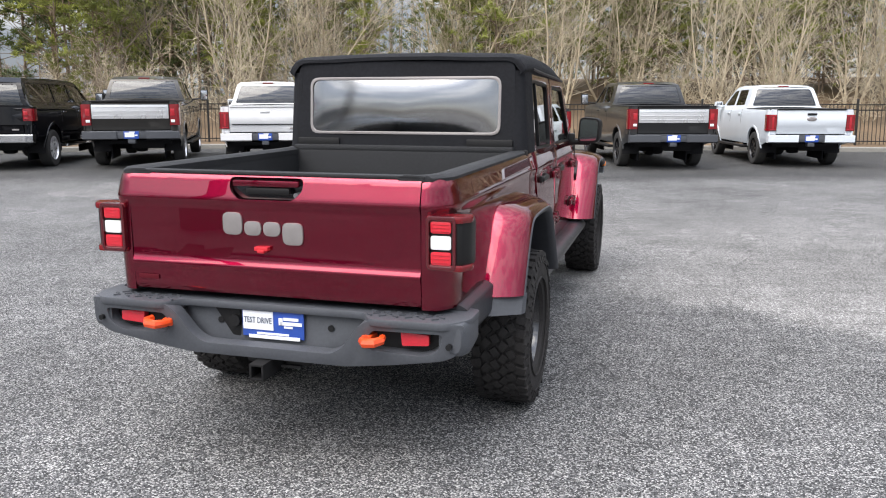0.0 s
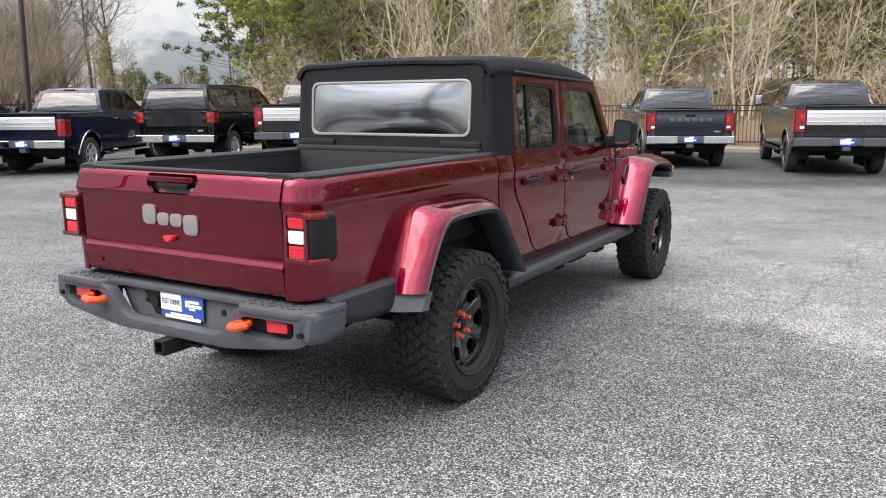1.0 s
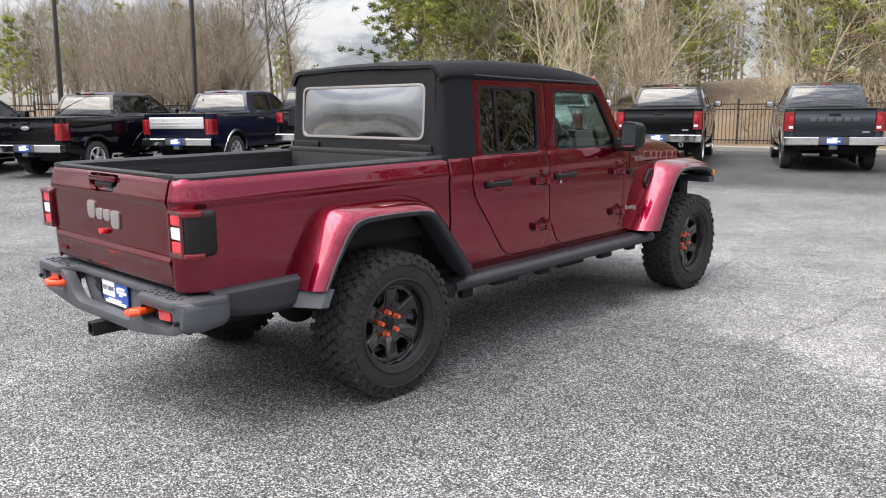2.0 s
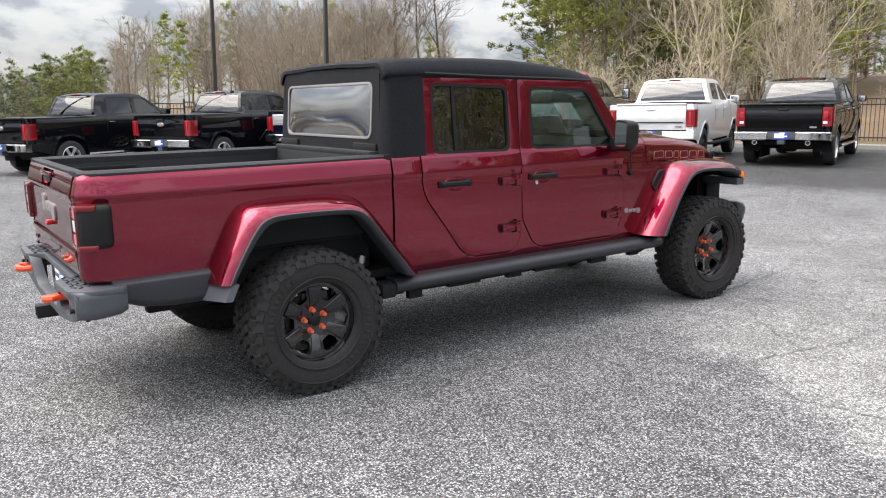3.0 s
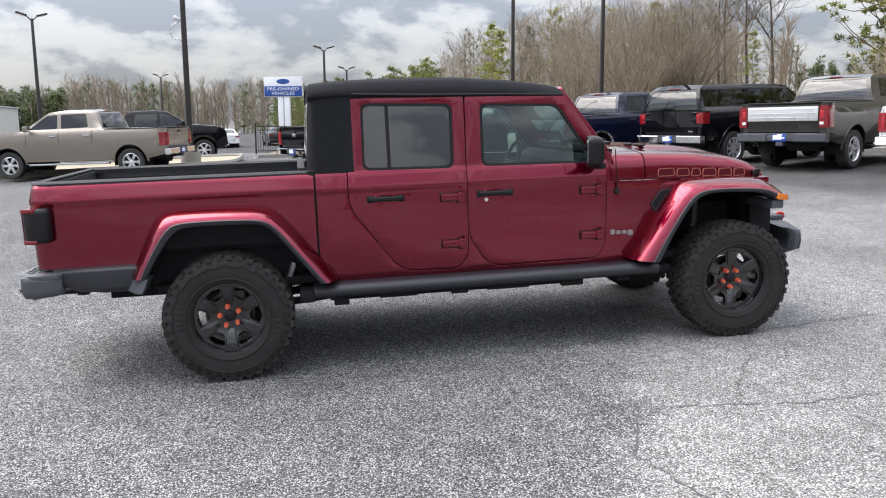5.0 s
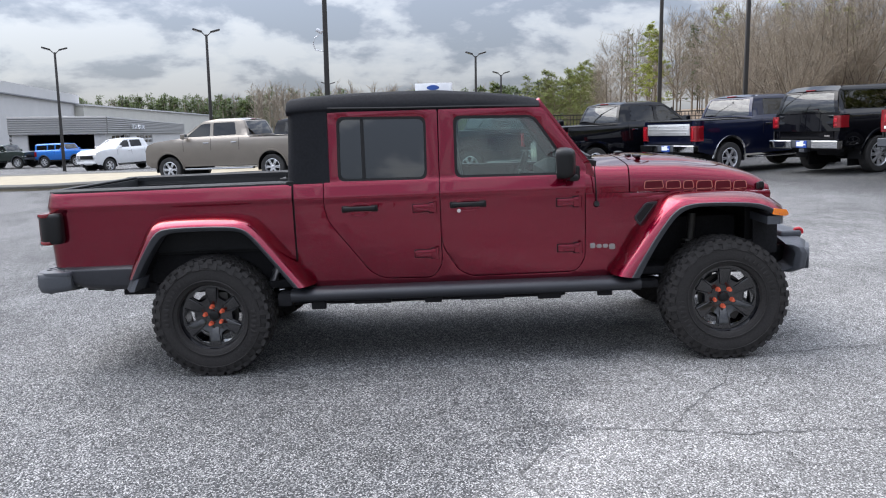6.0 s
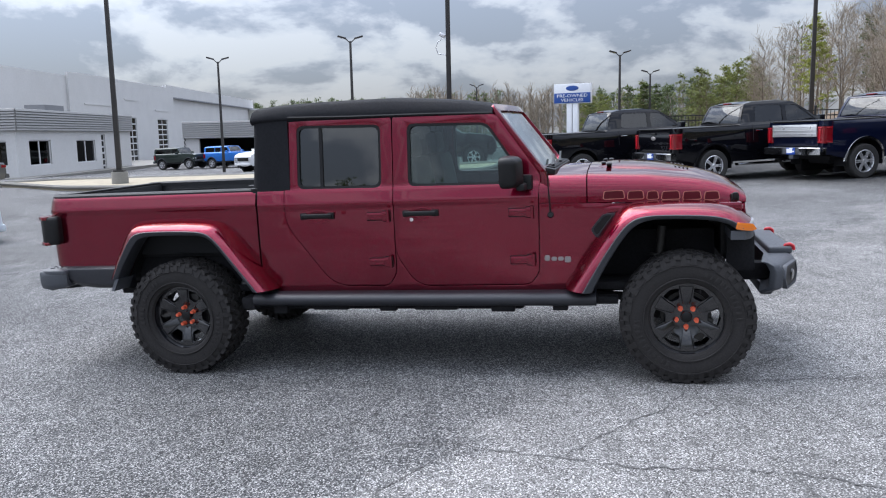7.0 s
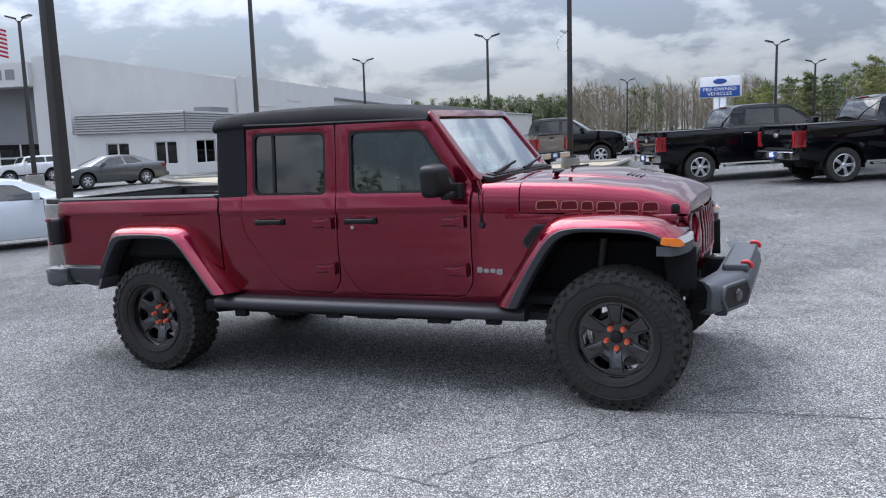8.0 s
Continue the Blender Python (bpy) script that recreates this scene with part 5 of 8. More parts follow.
for x, y, rot in ((TRACK, WHEELBASE, radians(240)), (-TRACK, 0.0, 1.1), (-TRACK, WHEELBASE, 2.0)):
    w = new("wheel")
    w.parent = truck
    tagged(w, "black six-window wheel with orange lug nuts")
    w.matrix_basis = Matrix.Translation((x, y, HUB_Z)) @ Matrix.Rotation(math.pi if x < 0 else 0, 4, "Z") @ Matrix.Rotation(rot, 4, "X")
    for c in w0.children:
        cc = again(c, c.matrix_basis.copy(), w)
        if c.name.startswith("lug"):
            tagged(cc, "orange lug nut")

# soft top
TOP_Z = [(0.565, 1.850), (0.60, 1.872), (0.75, 1.886), (1.1, 1.897), (1.45, 1.897), (1.8, 1.878), (2.1, 1.838), (2.27, 1.806), (2.295, 1.79)]
LOW_Z = [(0.565, 1.766), (0.85, 1.780), (1.3, 1.764), (1.9, 1.750), (2.22, 1.738), (2.295, 1.735)]
bm = fresh()
rings = []
for y in (0.573, 0.580, 0.60, 0.75, 1.0, 1.3, 1.6, 1.9, 2.1, 2.22, 2.29):
    zt, zl = lerp_table(TOP_Z, y), lerp_table(LOW_Z, y)
    xb = 0.752 - 0.014 * (y - 0.56)
    k = 1.0 if y > 0.575 else 0.985
    half = [(xb * k, zl), (xb * k + 0.003, zl + 0.012), ((xb - 0.008) * k, zl + 0.35 * (zt - zl)), ((xb - 0.035) * k, zl + 0.72 * (zt - zl)), (xb - 0.085, zl + 0.90 * (zt - zl)), (xb * 0.6, zt - 0.004 + 0.003 * math.sin(9 * y)), (xb * 0.3, zt + 0.002), (0, zt + 0.003)]
    ring = half + [(-x, z) for x, z in half[-2::-1]]
    rings.append([Vector((x, y, z)) for x, z in ring])
inner = [[Vector((v.x * 0.97, v.y, v.z - 0.02)) for v in r] for r in rings]
t = fresh()
loft(t, [r + q[::-1] for r, q in zip(rings, inner)])
merge(bm, t)
soft = part("soft_top", bm, FABRIC, truck, "black fabric soft top")
# rear curtain with a clear window, and the fabric corners
bm = fresh()
rw = rounded([(-0.606, 1.400), (0.606, 1.400), (0.606, 1.733), (-0.606, 1.733)], 0.055)
cur_y = lambda z: 0.545 + 0.075 * (z - 1.30)
panel(bm, [(-0.70, 1.30), (0.70, 1.30), (0.69, 1.785), (0.665, 1.832), (-0.665, 1.832), (-0.69, 1.785)], [rw], [-0.3, 0.3], [1.45, 1.6], lambda x, z: Vector((x, cur_y(z) + 0.004 * math.sin(6 * x) * math.sin(8 * z), z)), 0.012, out=(0, -1, 0))
part("rear_curtain", bm, FABRIC, soft)
bm = fresh()
rw_in = rounded([(-0.596, 1.410), (0.596, 1.410), (0.596, 1.723), (-0.596, 1.723)], 0.05)
panel(bm, rounded([(-0.612, 1.394), (0.612, 1.394), (0.612, 1.739), (-0.612, 1.739)], 0.058), [rw_in], [-0.3, 0.3], [], lambda x, z: Vector((x, cur_y(z) - 0.004, z)), 0.008, out=(0, -1, 0), bev=0.002)
part("window_welt", bm, GREY_BADGE, soft)
bm = fresh()


def vinyl(x, z):
    return Vector((x, cur_y(z) + 0.004 - 0.016 * (1 - (x / 0.6) ** 2) * (1 - ((z - 1.566) / 0.16) ** 2) + 0.0012 * math.sin(7 * abs(x) + 13 * z), z))


panel(bm, rw_in, [], [-0.57 + 0.03 * k for k in range(39)], [1.43 + 0.02 * k for k in range(15)], vinyl, 0.003, out=(0, -1, 0))
o = part("rear_window", bm, GLASS_VINYL, soft, "clear vinyl rear window, slightly wavy")
o.visible_shadow = False
for s in (-1, 1):
    bm = fresh()

    def corner(u, z):
        xb = lerp_table([(1.28, 0.772), (1.5, 0.758), (1.78, 0.740)], z)
        yb = cur_y(z)
        if u > 0.62:
            return Vector((s * xb, u, z))
        th = min(1, (0.62 - u) / 0.12) * math.pi / 2
        return Vector((s * (xb - 0.075 + 0.075 * math.cos(th)), 0.62 - (0.62 - yb) * math.sin(th), z))

    panel(bm, [(0.848, 1.287), (0.850, 1.77), (0.50, 1.77), (0.50, 1.287)], [], [0.53, 0.56, 0.59, 0.62, 0.72], [1.4, 1.5, 1.65], corner, 0.012, out=(s, -0.5, 0))
    part("fabric_corner", bm, FABRIC, soft)
    bm = fresh()
    tube(bm, [(s * 0.746, 0.86, 1.786), (s * 0.742, 1.3, 1.770), (s * 0.738, 1.9, 1.756), (s * 0.728, 2.29, 1.742)], 0.009, seg=6)
    part("drip_rail", bm, BLACK, soft)
    bm = fresh()
    box(bm, (s * 0.70, 0.575, 1.295), (0.14, 0.06, 0.03), bev=0.01)
    box(bm, (s * 0.55, 0.54, 1.34), (0.28, 0.02, 0.06), bev=0.008)
    part("curtain_bar", bm, BLACK, soft)
    # black strip stands in for the shade in the gap between bed and cab
    bm = fresh()
    box(bm, (s * 0.755, 0.578, 0.97), (0.03, 0.03, 0.66))
    part("gap_seal", bm, BLACK, truck)

# mirrors, antenna
for s in (-1, 1):
    turn_m = Matrix.Translation((s * 0.87, 2.46, 0)) @ Matrix.Rotation(radians(-s * 15), 4, "Z") @ Matrix.Translation((-s * 0.87, -2.46, 0))
    bm = fresh()
    sec = rounded([(0.862, 1.255), (1.040, 1.262), (1.050, 1.455), (0.878, 1.467)], 0.045, 5)
    loft(bm, [[Vector((s * (0.955 + (x - 0.955) * k), y, 1.362 + (z - 1.362) * k)) for x, z in sec] for y, k in ((2.405, 0.97), (2.410, 1.0), (2.45, 1.0), (2.485, 0.93), (2.505, 0.80), (2.513, 0.60))])
    bm.transform(turn_m)
    box(bm, (s * 0.855, 2.485, 1.262), (0.20, 0.06, 0.045), bev=0.018)
    box(bm, (s * 0.79, 2.50, 1.285), (0.06, 0.09, 0.10), bev=0.02)
    mir = part("wing_mirror", bm, BLACK, truck, "black rounded square wing mirror")
    bm = fresh()
    panel(bm, rounded([(0.880, 1.275), (1.026, 1.280), (1.034, 1.440), (0.892, 1.450)], 0.03), [], [], [], lambda x, z: turn_m @ Vector((s * x, 2.402, z)), 0.003, out=(0, -1, 0))
    part("mirror_glass", bm, CHROME, mir)
bm = fresh()
rod(bm, (0.775, 2.654, 1.065), (0.806, 2.654, 1.072), 0.024, 0.018, seg=16)
rod(bm, (0.800, 2.654, 1.075), (0.800, 2.640, 1.36), 0.005, 0.003, seg=8)
part("antenna", bm, BLACK, truck)

# cabin: seats, dashboard, steering wheel, roof bar
bm = fresh()
box(bm, (0, 1.6, 0.66), (1.5, 2.0, 0.06))
box(bm, (0, 0.62, 0.95), (1.48, 0.03, 0.64))
part("cabin_floor", bm, SEAT, truck)
for sx in (-0.37, 0.37):
    for sy in (1.95, 1.05):
        bm = fresh()
        box(bm, (sx, sy, 0.86), (0.50, 0.50, 0.16), bev=0.05, seg=3)
        box(bm, (sx, sy - 0.26, 1.17), (0.48, 0.14, 0.60), rot=(10, 0, 0), bev=0.05, seg=3)
        box(bm, (sx, sy - 0.32, 1.55), (0.26, 0.09, 0.17), rot=(8, 0, 0), bev=0.035, seg=3)
        rod(bm, (sx - 0.06, sy - 0.31, 1.40), (sx - 0.06, sy - 0.315, 1.50), 0.008, seg=6)
        rod(bm, (sx + 0.06, sy - 0.31, 1.40), (sx + 0.06, sy - 0.315, 1.50), 0.008, seg=6)
        part("seat", bm, SEAT, truck)
bm = fresh()
loft(bm, [[Vector((x, y, z)) for y, z in ((2.62, 1.30), (2.48, 1.33), (2.36, 1.27), (2.34, 1.10), (2.42, 0.95), (2.62, 0.9))] for x in (-0.72, 0.72)])
part("dashboard", bm, SEAT, truck)
bm = fresh()
ring = [Vector((-0.37 + 0.185 * math.cos(a), 2.22 + 0.06 * math.sin(a), 1.22 + 0.175 * math.sin(a))) for a in [2 * math.pi * k / 24 for k in range(24)]]
tube(bm, ring, 0.015, seg=8, closed=True)
rod(bm, (-0.37, 2.24, 1.22), (-0.37, 2.40, 1.15), 0.04, seg=10)
box(bm, (-0.37, 2.225, 1.22), (0.34, 0.02, 0.05), bev=0.008)
part("steering_wheel", bm, SEAT, truck)
bm = fresh()
for s in (-1, 1):
    tube(bm, [(s * 0.66, 1.60, 0.7), (s * 0.66, 1.60, 1.25), (s * 0.63, 1.60, 1.70)], 0.035, seg=8)
    tube(bm, [(s * 0.63, 0.70, 0.75), (s * 0.62, 0.72, 1.72), (s * 0.61, 1.6, 1.74), (s * 0.60, 2.28, 1.73)], 0.03, seg=8)
tube(bm, [(-0.63, 1.60, 1.72), (0.63, 1.60, 1.72)], 0.03, seg=8)
tube(bm, [(-0.62, 0.72, 1.71), (0.62, 0.72, 1.71)], 0.03, seg=8)
part("roll_bar", bm, SEAT, truck)
bm = fresh()
box(bm, (0.16, 2.475, 1.415), (0.20, 0.004, 0.18), rot=(35, 0, 0))
part("window_paper", bm, PAPER, truck, "pale paper sheet behind the windscreen")
bm = fresh()
box(bm, (0.10, 2.27, 1.72), (0.24, 0.03, 0.07), bev=0.012)
part("rear_view_mirror", bm, BLACK, truck)

# ---- black picket fence on the bank's foot ----
FENCE_BLACK = mat("black_fence_paint", (0.012, 0.011, 0.010), rough=0.5, vary=0.2, scale=5)
F_LEN, F_H = 2.4, 1.35


def fence_panel():
    t = thing("fence_panel", Matrix.Identity(4), "black metal picket fence panel on the verge", "fence", "fence panels along the lot")
    bm = fresh()
    box(bm, (0, 0, F_H / 2 + 0.04), (0.065, 0.065, F_H + 0.12))
    box(bm, (0, 0, F_H + 0.11), (0.08, 0.08, 0.03), taper=(0.5, 0.5))
    part("post", bm, FENCE_BLACK, t)
    for z in (0.14, F_H - 0.22, F_H - 0.05):
        bm = fresh()
        box(bm, (F_LEN / 2, 0, z), (F_LEN, 0.03, 0.035))
        part("rail", bm, FENCE_BLACK, t)
    first = None
    for k in range(1, 20):
        m = Matrix.Translation((k * 0.12, 0, 0))
        if first is None:
            bm = fresh()
            box(bm, (0, 0, F_H / 2), (0.018, 0.018, F_H - 0.08))
            first = part("picket", bm, FENCE_BLACK, t)
            first.matrix_basis = m
        else:
            again(first, m, t)
    return t


f_line = []
for (x, y), (nx, ny) in zip(k_line, k_nor):
    nx, ny = -nx, -ny
    nx, ny = (nx, ny) if ny > 0 or nx < 0 else (-nx, -ny)
    f_line.append((x + nx * 1.1, y + ny * 1.1))
stations, s_left = [], 0.0
for (x0, y0), (x1, y1) in zip(f_line, f_line[1:]):
    d = math.hypot(x1 - x0, y1 - y0)
    while s_left < d:
        f = s_left / d
        stations.append((x0 + (x1 - x0) * f, y0 + (y1 - y0) * f))
        s_left += F_LEN
    s_left -= d
first_panel = None
for (x0, y0), (x1, y1) in zip(stations, stations[1:]):
    if x0 > 22 or y0 < 6:
        continue
    m = Matrix.Translation((x0, y0, gz(x0, y0) + 0.15)) @ Matrix.Rotation(math.atan2(y1 - y0, x1 - x0), 4, "Z")
    if first_panel is None:
        first_panel = fence_panel()
        first_panel.matrix_world = m
    else:
        copy_thing(first_panel, m)

# ---- parked vehicles ----
TYRE_C = RUBBER_OLD
GLASS_SIDE = glass("car_side_glass", (0.75, 0.82, 0.85), 0.24, gloss=0.06)
GLASS_CAR = glass("car_glass", (0.70, 0.80, 0.86), 0.22, gloss=0.085)
WHITE_P = paint("white_paint", (0.72, 0.73, 0.74), flake=0.0)
COOLWHITE_P = paint("cool_white_paint", (0.62, 0.67, 0.72), flake=0.0)
GREY_P = paint("dark_grey_paint", (0.045, 0.046, 0.048), flake=0.5)
BROWNGREY_P = paint("brown_grey_paint", (0.052, 0.050, 0.047), flake=0.5)
BLUEGREY_P = paint("blue_grey_paint", (0.040, 0.048, 0.060), flake=0.5)
BLACK_P = paint("black_paint", (0.0032, 0.0034, 0.0052), flake=0.0, coat=0.8, rough=0.4, spec=0.0)
NAVY_P = paint("navy_paint", (0.005, 0.008, 0.028), flake=0.3, coat=0.8, spec=0.03)
SAND_P = paint("warm_grey_paint", (0.255, 0.225, 0.190), flake=0.5)
BLUE_P = paint("bright_blue_paint", (0.02, 0.16, 0.55), flake=0.2)
GREEN_P = paint("dark_green_paint", (0.030, 0.042, 0.036), flake=0.3)
SILVER_P = paint("mid_grey_paint", (0.115, 0.12, 0.125), flake=0.6)
BRIGHTBAND = mat("satin_metal_band", (0.78, 0.79, 0.80), rough=0.28, metal=0.7, vary=0.08, scale=4)

PICKUP = dict(
    top=[(-1.12, 1.37, "end"), (0.74, 1.39, "open"), (0.80, 1.41, "paint"), (0.99, 1.90, "glass"), (1.25, 1.955, "paint"), (2.0, 1.965, "paint"), (2.42, 1.915, "paint"), (3.18, 1.40, "glass"), (3.5, 1.38, "paint"), (4.2, 1.30, "paint"), (4.48, 1.20, "paint"), (4.56, 1.05, "paint")],
    low=[(4.60, 0.62), (4.45, 0.50)], rear=[(-1.06, 0.62), (-1.14, 0.80)], wb=3.68, tyre=0.405, half=1.0,
    win=[[(1.22, 1.46), (2.04, 1.44), (2.06, 1.85), (1.30, 1.86)], [(2.15, 1.44), (3.02, 1.43), (2.50, 1.82), (2.17, 1.85)]],
    belt=1.40, roof=1.96, xroof=0.72, doors=[1.10, 2.10, 3.10], rear_y=-1.12, tail=(0.80, 1.36), deck=1.36)
SUPER = dict(
    top=[(-1.28, 1.45, "end"), (0.86, 1.47, "open"), (0.92, 1.49, "paint"), (1.08, 1.97, "glass"), (1.35, 2.035, "paint"), (2.15, 2.045, "paint"), (2.58, 1.99, "paint"), (3.36, 1.48, "glass"), (3.8, 1.46, "paint"), (4.5, 1.40, "paint"), (4.80, 1.30, "paint"), (4.88, 1.10, "paint")],
    low=[(4.92, 0.66), (4.75, 0.54)], rear=[(-1.20, 0.66), (-1.29, 0.84)], wb=4.06, tyre=0.42, half=1.015,
    win=[[(1.34, 1.54), (2.20, 1.52), (2.22, 1.93), (1.42, 1.94)], [(2.32, 1.52), (3.20, 1.51), (2.66, 1.90), (2.34, 1.93)]],
    belt=1.48, roof=2.04, xroof=0.74, doors=[1.22, 2.26, 3.28], rear_y=-1.28, tail=(0.84, 1.44), deck=1.44)
WAGON = dict(
    top=[(-1.22, 0.98, "end"), (-1.19, 1.36, "paint"), (-1.08, 1.86, "glass"), (-0.9, 1.965, "paint"), (0.8, 1.985, "paint"), (2.0, 1.965, "paint"), (2.35, 1.92, "paint"), (3.05, 1.42, "glass"), (3.4, 1.40, "paint"), (4.1, 1.34, "paint"), (4.32, 1.25, "paint"), (4.40, 1.05, "paint")],
    low=[(4.46, 0.66), (4.3, 0.54)], rear=[(-1.12, 0.66), (-1.24, 0.80)], wb=3.48, tyre=0.42, half=1.0,
    win=[[(-1.0, 1.46), (0.52, 1.45), (0.54, 1.86), (-0.90, 1.86)], [(0.64, 1.45), (1.62, 1.45), (1.64, 1.86), (0.66, 1.87)], [(1.74, 1.45), (2.88, 1.44), (2.42, 1.83), (1.76, 1.86)]],
    belt=1.40, roof=1.98, xroof=0.72, doors=[0.58, 1.68, 2.95], rear_y=-1.21, tail=(0.80, 1.34), deck=None)
OFFROAD = dict(
    top=[(-0.78, 1.0, "end"), (-0.77, 1.32, "paint"), (-0.74, 1.78, "glass"), (-0.6, 1.83, "paint"), (0.6, 1.84, "paint"), (1.35, 1.83, "paint"), (1.62, 1.80, "paint"), (1.92, 1.34, "glass"), (2.2, 1.30, "paint"), (3.2, 1.26, "paint"), (3.38, 1.18, "paint"), (3.42, 0.95, "paint")],
    low=[(3.45, 0.70), (3.35, 0.60)], rear=[(-0.74, 0.66), (-0.79, 0.80)], wb=2.80, tyre=0.41, half=0.95,
    win=[[(-0.60, 1.36), (0.30, 1.36), (0.30, 1.73), (-0.58, 1.73)], [(0.40, 1.36), (0.98, 1.36), (0.98, 1.73), (0.40, 1.73)], [(1.08, 1.36), (1.82, 1.35), (1.58, 1.72), (1.08, 1.73)]],
    belt=1.32, roof=1.83, xroof=0.74, doors=[0.35, 1.03, 1.85], rear_y=-0.78, tail=(0.78, 1.28), deck=None)
SEDAN = dict(
    top=[(-1.05, 0.90, "end"), (-1.02, 1.02, "paint"), (-0.45, 1.08, "paint"), (0.35, 1.40, "glass"), (0.9, 1.46, "paint"), (1.4, 1.45, "paint"), (1.75, 1.40, "paint"), (2.65, 1.00, "glass"), (3.2, 0.92, "paint"), (3.55, 0.80, "paint"), (3.68, 0.66, "paint")],
    low=[(3.70, 0.40), (3.55, 0.24)], rear=[(-0.95, 0.30), (-1.07, 0.55)], wb=2.85, tyre=0.33, half=0.925,
    win=[[(0.10, 1.06), (0.92, 1.03), (0.98, 1.38), (0.55, 1.37)], [(1.02, 1.03), (2.25, 0.99), (1.70, 1.32), (1.08, 1.38)]],
    belt=1.03, roof=1.45, xroof=0.58, doors=[0.12, 0.97, 2.2], rear_y=-1.05, tail=(0.55, 0.95), deck=None)


def car_wheel(root, r, rim_mat, spokes, x, y, flip):
    w = new("wheel")
    w.parent = root
    w.matrix_basis = Matrix.Translation((x, y, r)) @ (Matrix.Rotation(math.pi, 4, "Z") if flip else Matrix.Identity(4))
    k = r / 0.405
    bm = fresh()
    revolve(bm, [(0.255 * k, -0.11), (0.30 * k, -0.128), (0.375 * k, -0.125), (0.402 * k, -0.10), (0.405 * k, 0), (0.402 * k, 0.10), (0.375 * k, 0.125), (0.30 * k, 0.128), (0.255 * k, 0.11)], 32)
    part("tyre", bm, TYRE_C, w)
    bm = fresh()
    revolve(bm, [(0.262 * k, 0.112), (0.25 * k, 0.118), (0.24 * k, 0.10), (0.235 * k, 0.0), (0.235 * k, -0.1)], 28)
    for i in range(spokes):
        a = 2 * math.pi * i / spokes
        for d in (-0.13, 0.13):
            box(bm, (0.085, 0.15 * k * math.cos(a + d), 0.15 * k * math.sin(a + d)), (0.03, 0.20 * k, 0.032), rot=(math.degrees(a + d * 0.3), 0, 0), bev=0.006)
    revolve(bm, [(0.0, 0.105), (0.04, 0.105), (0.06, 0.09), (0.07, 0.05)], 14)
    part("rim", bm, rim_mat, w)
    bm = fresh()
    revolve(bm, [(0.0, 0.02), (0.235 * k, 0.02)], 20)
    part("brake_disc", bm, UNDER, w)


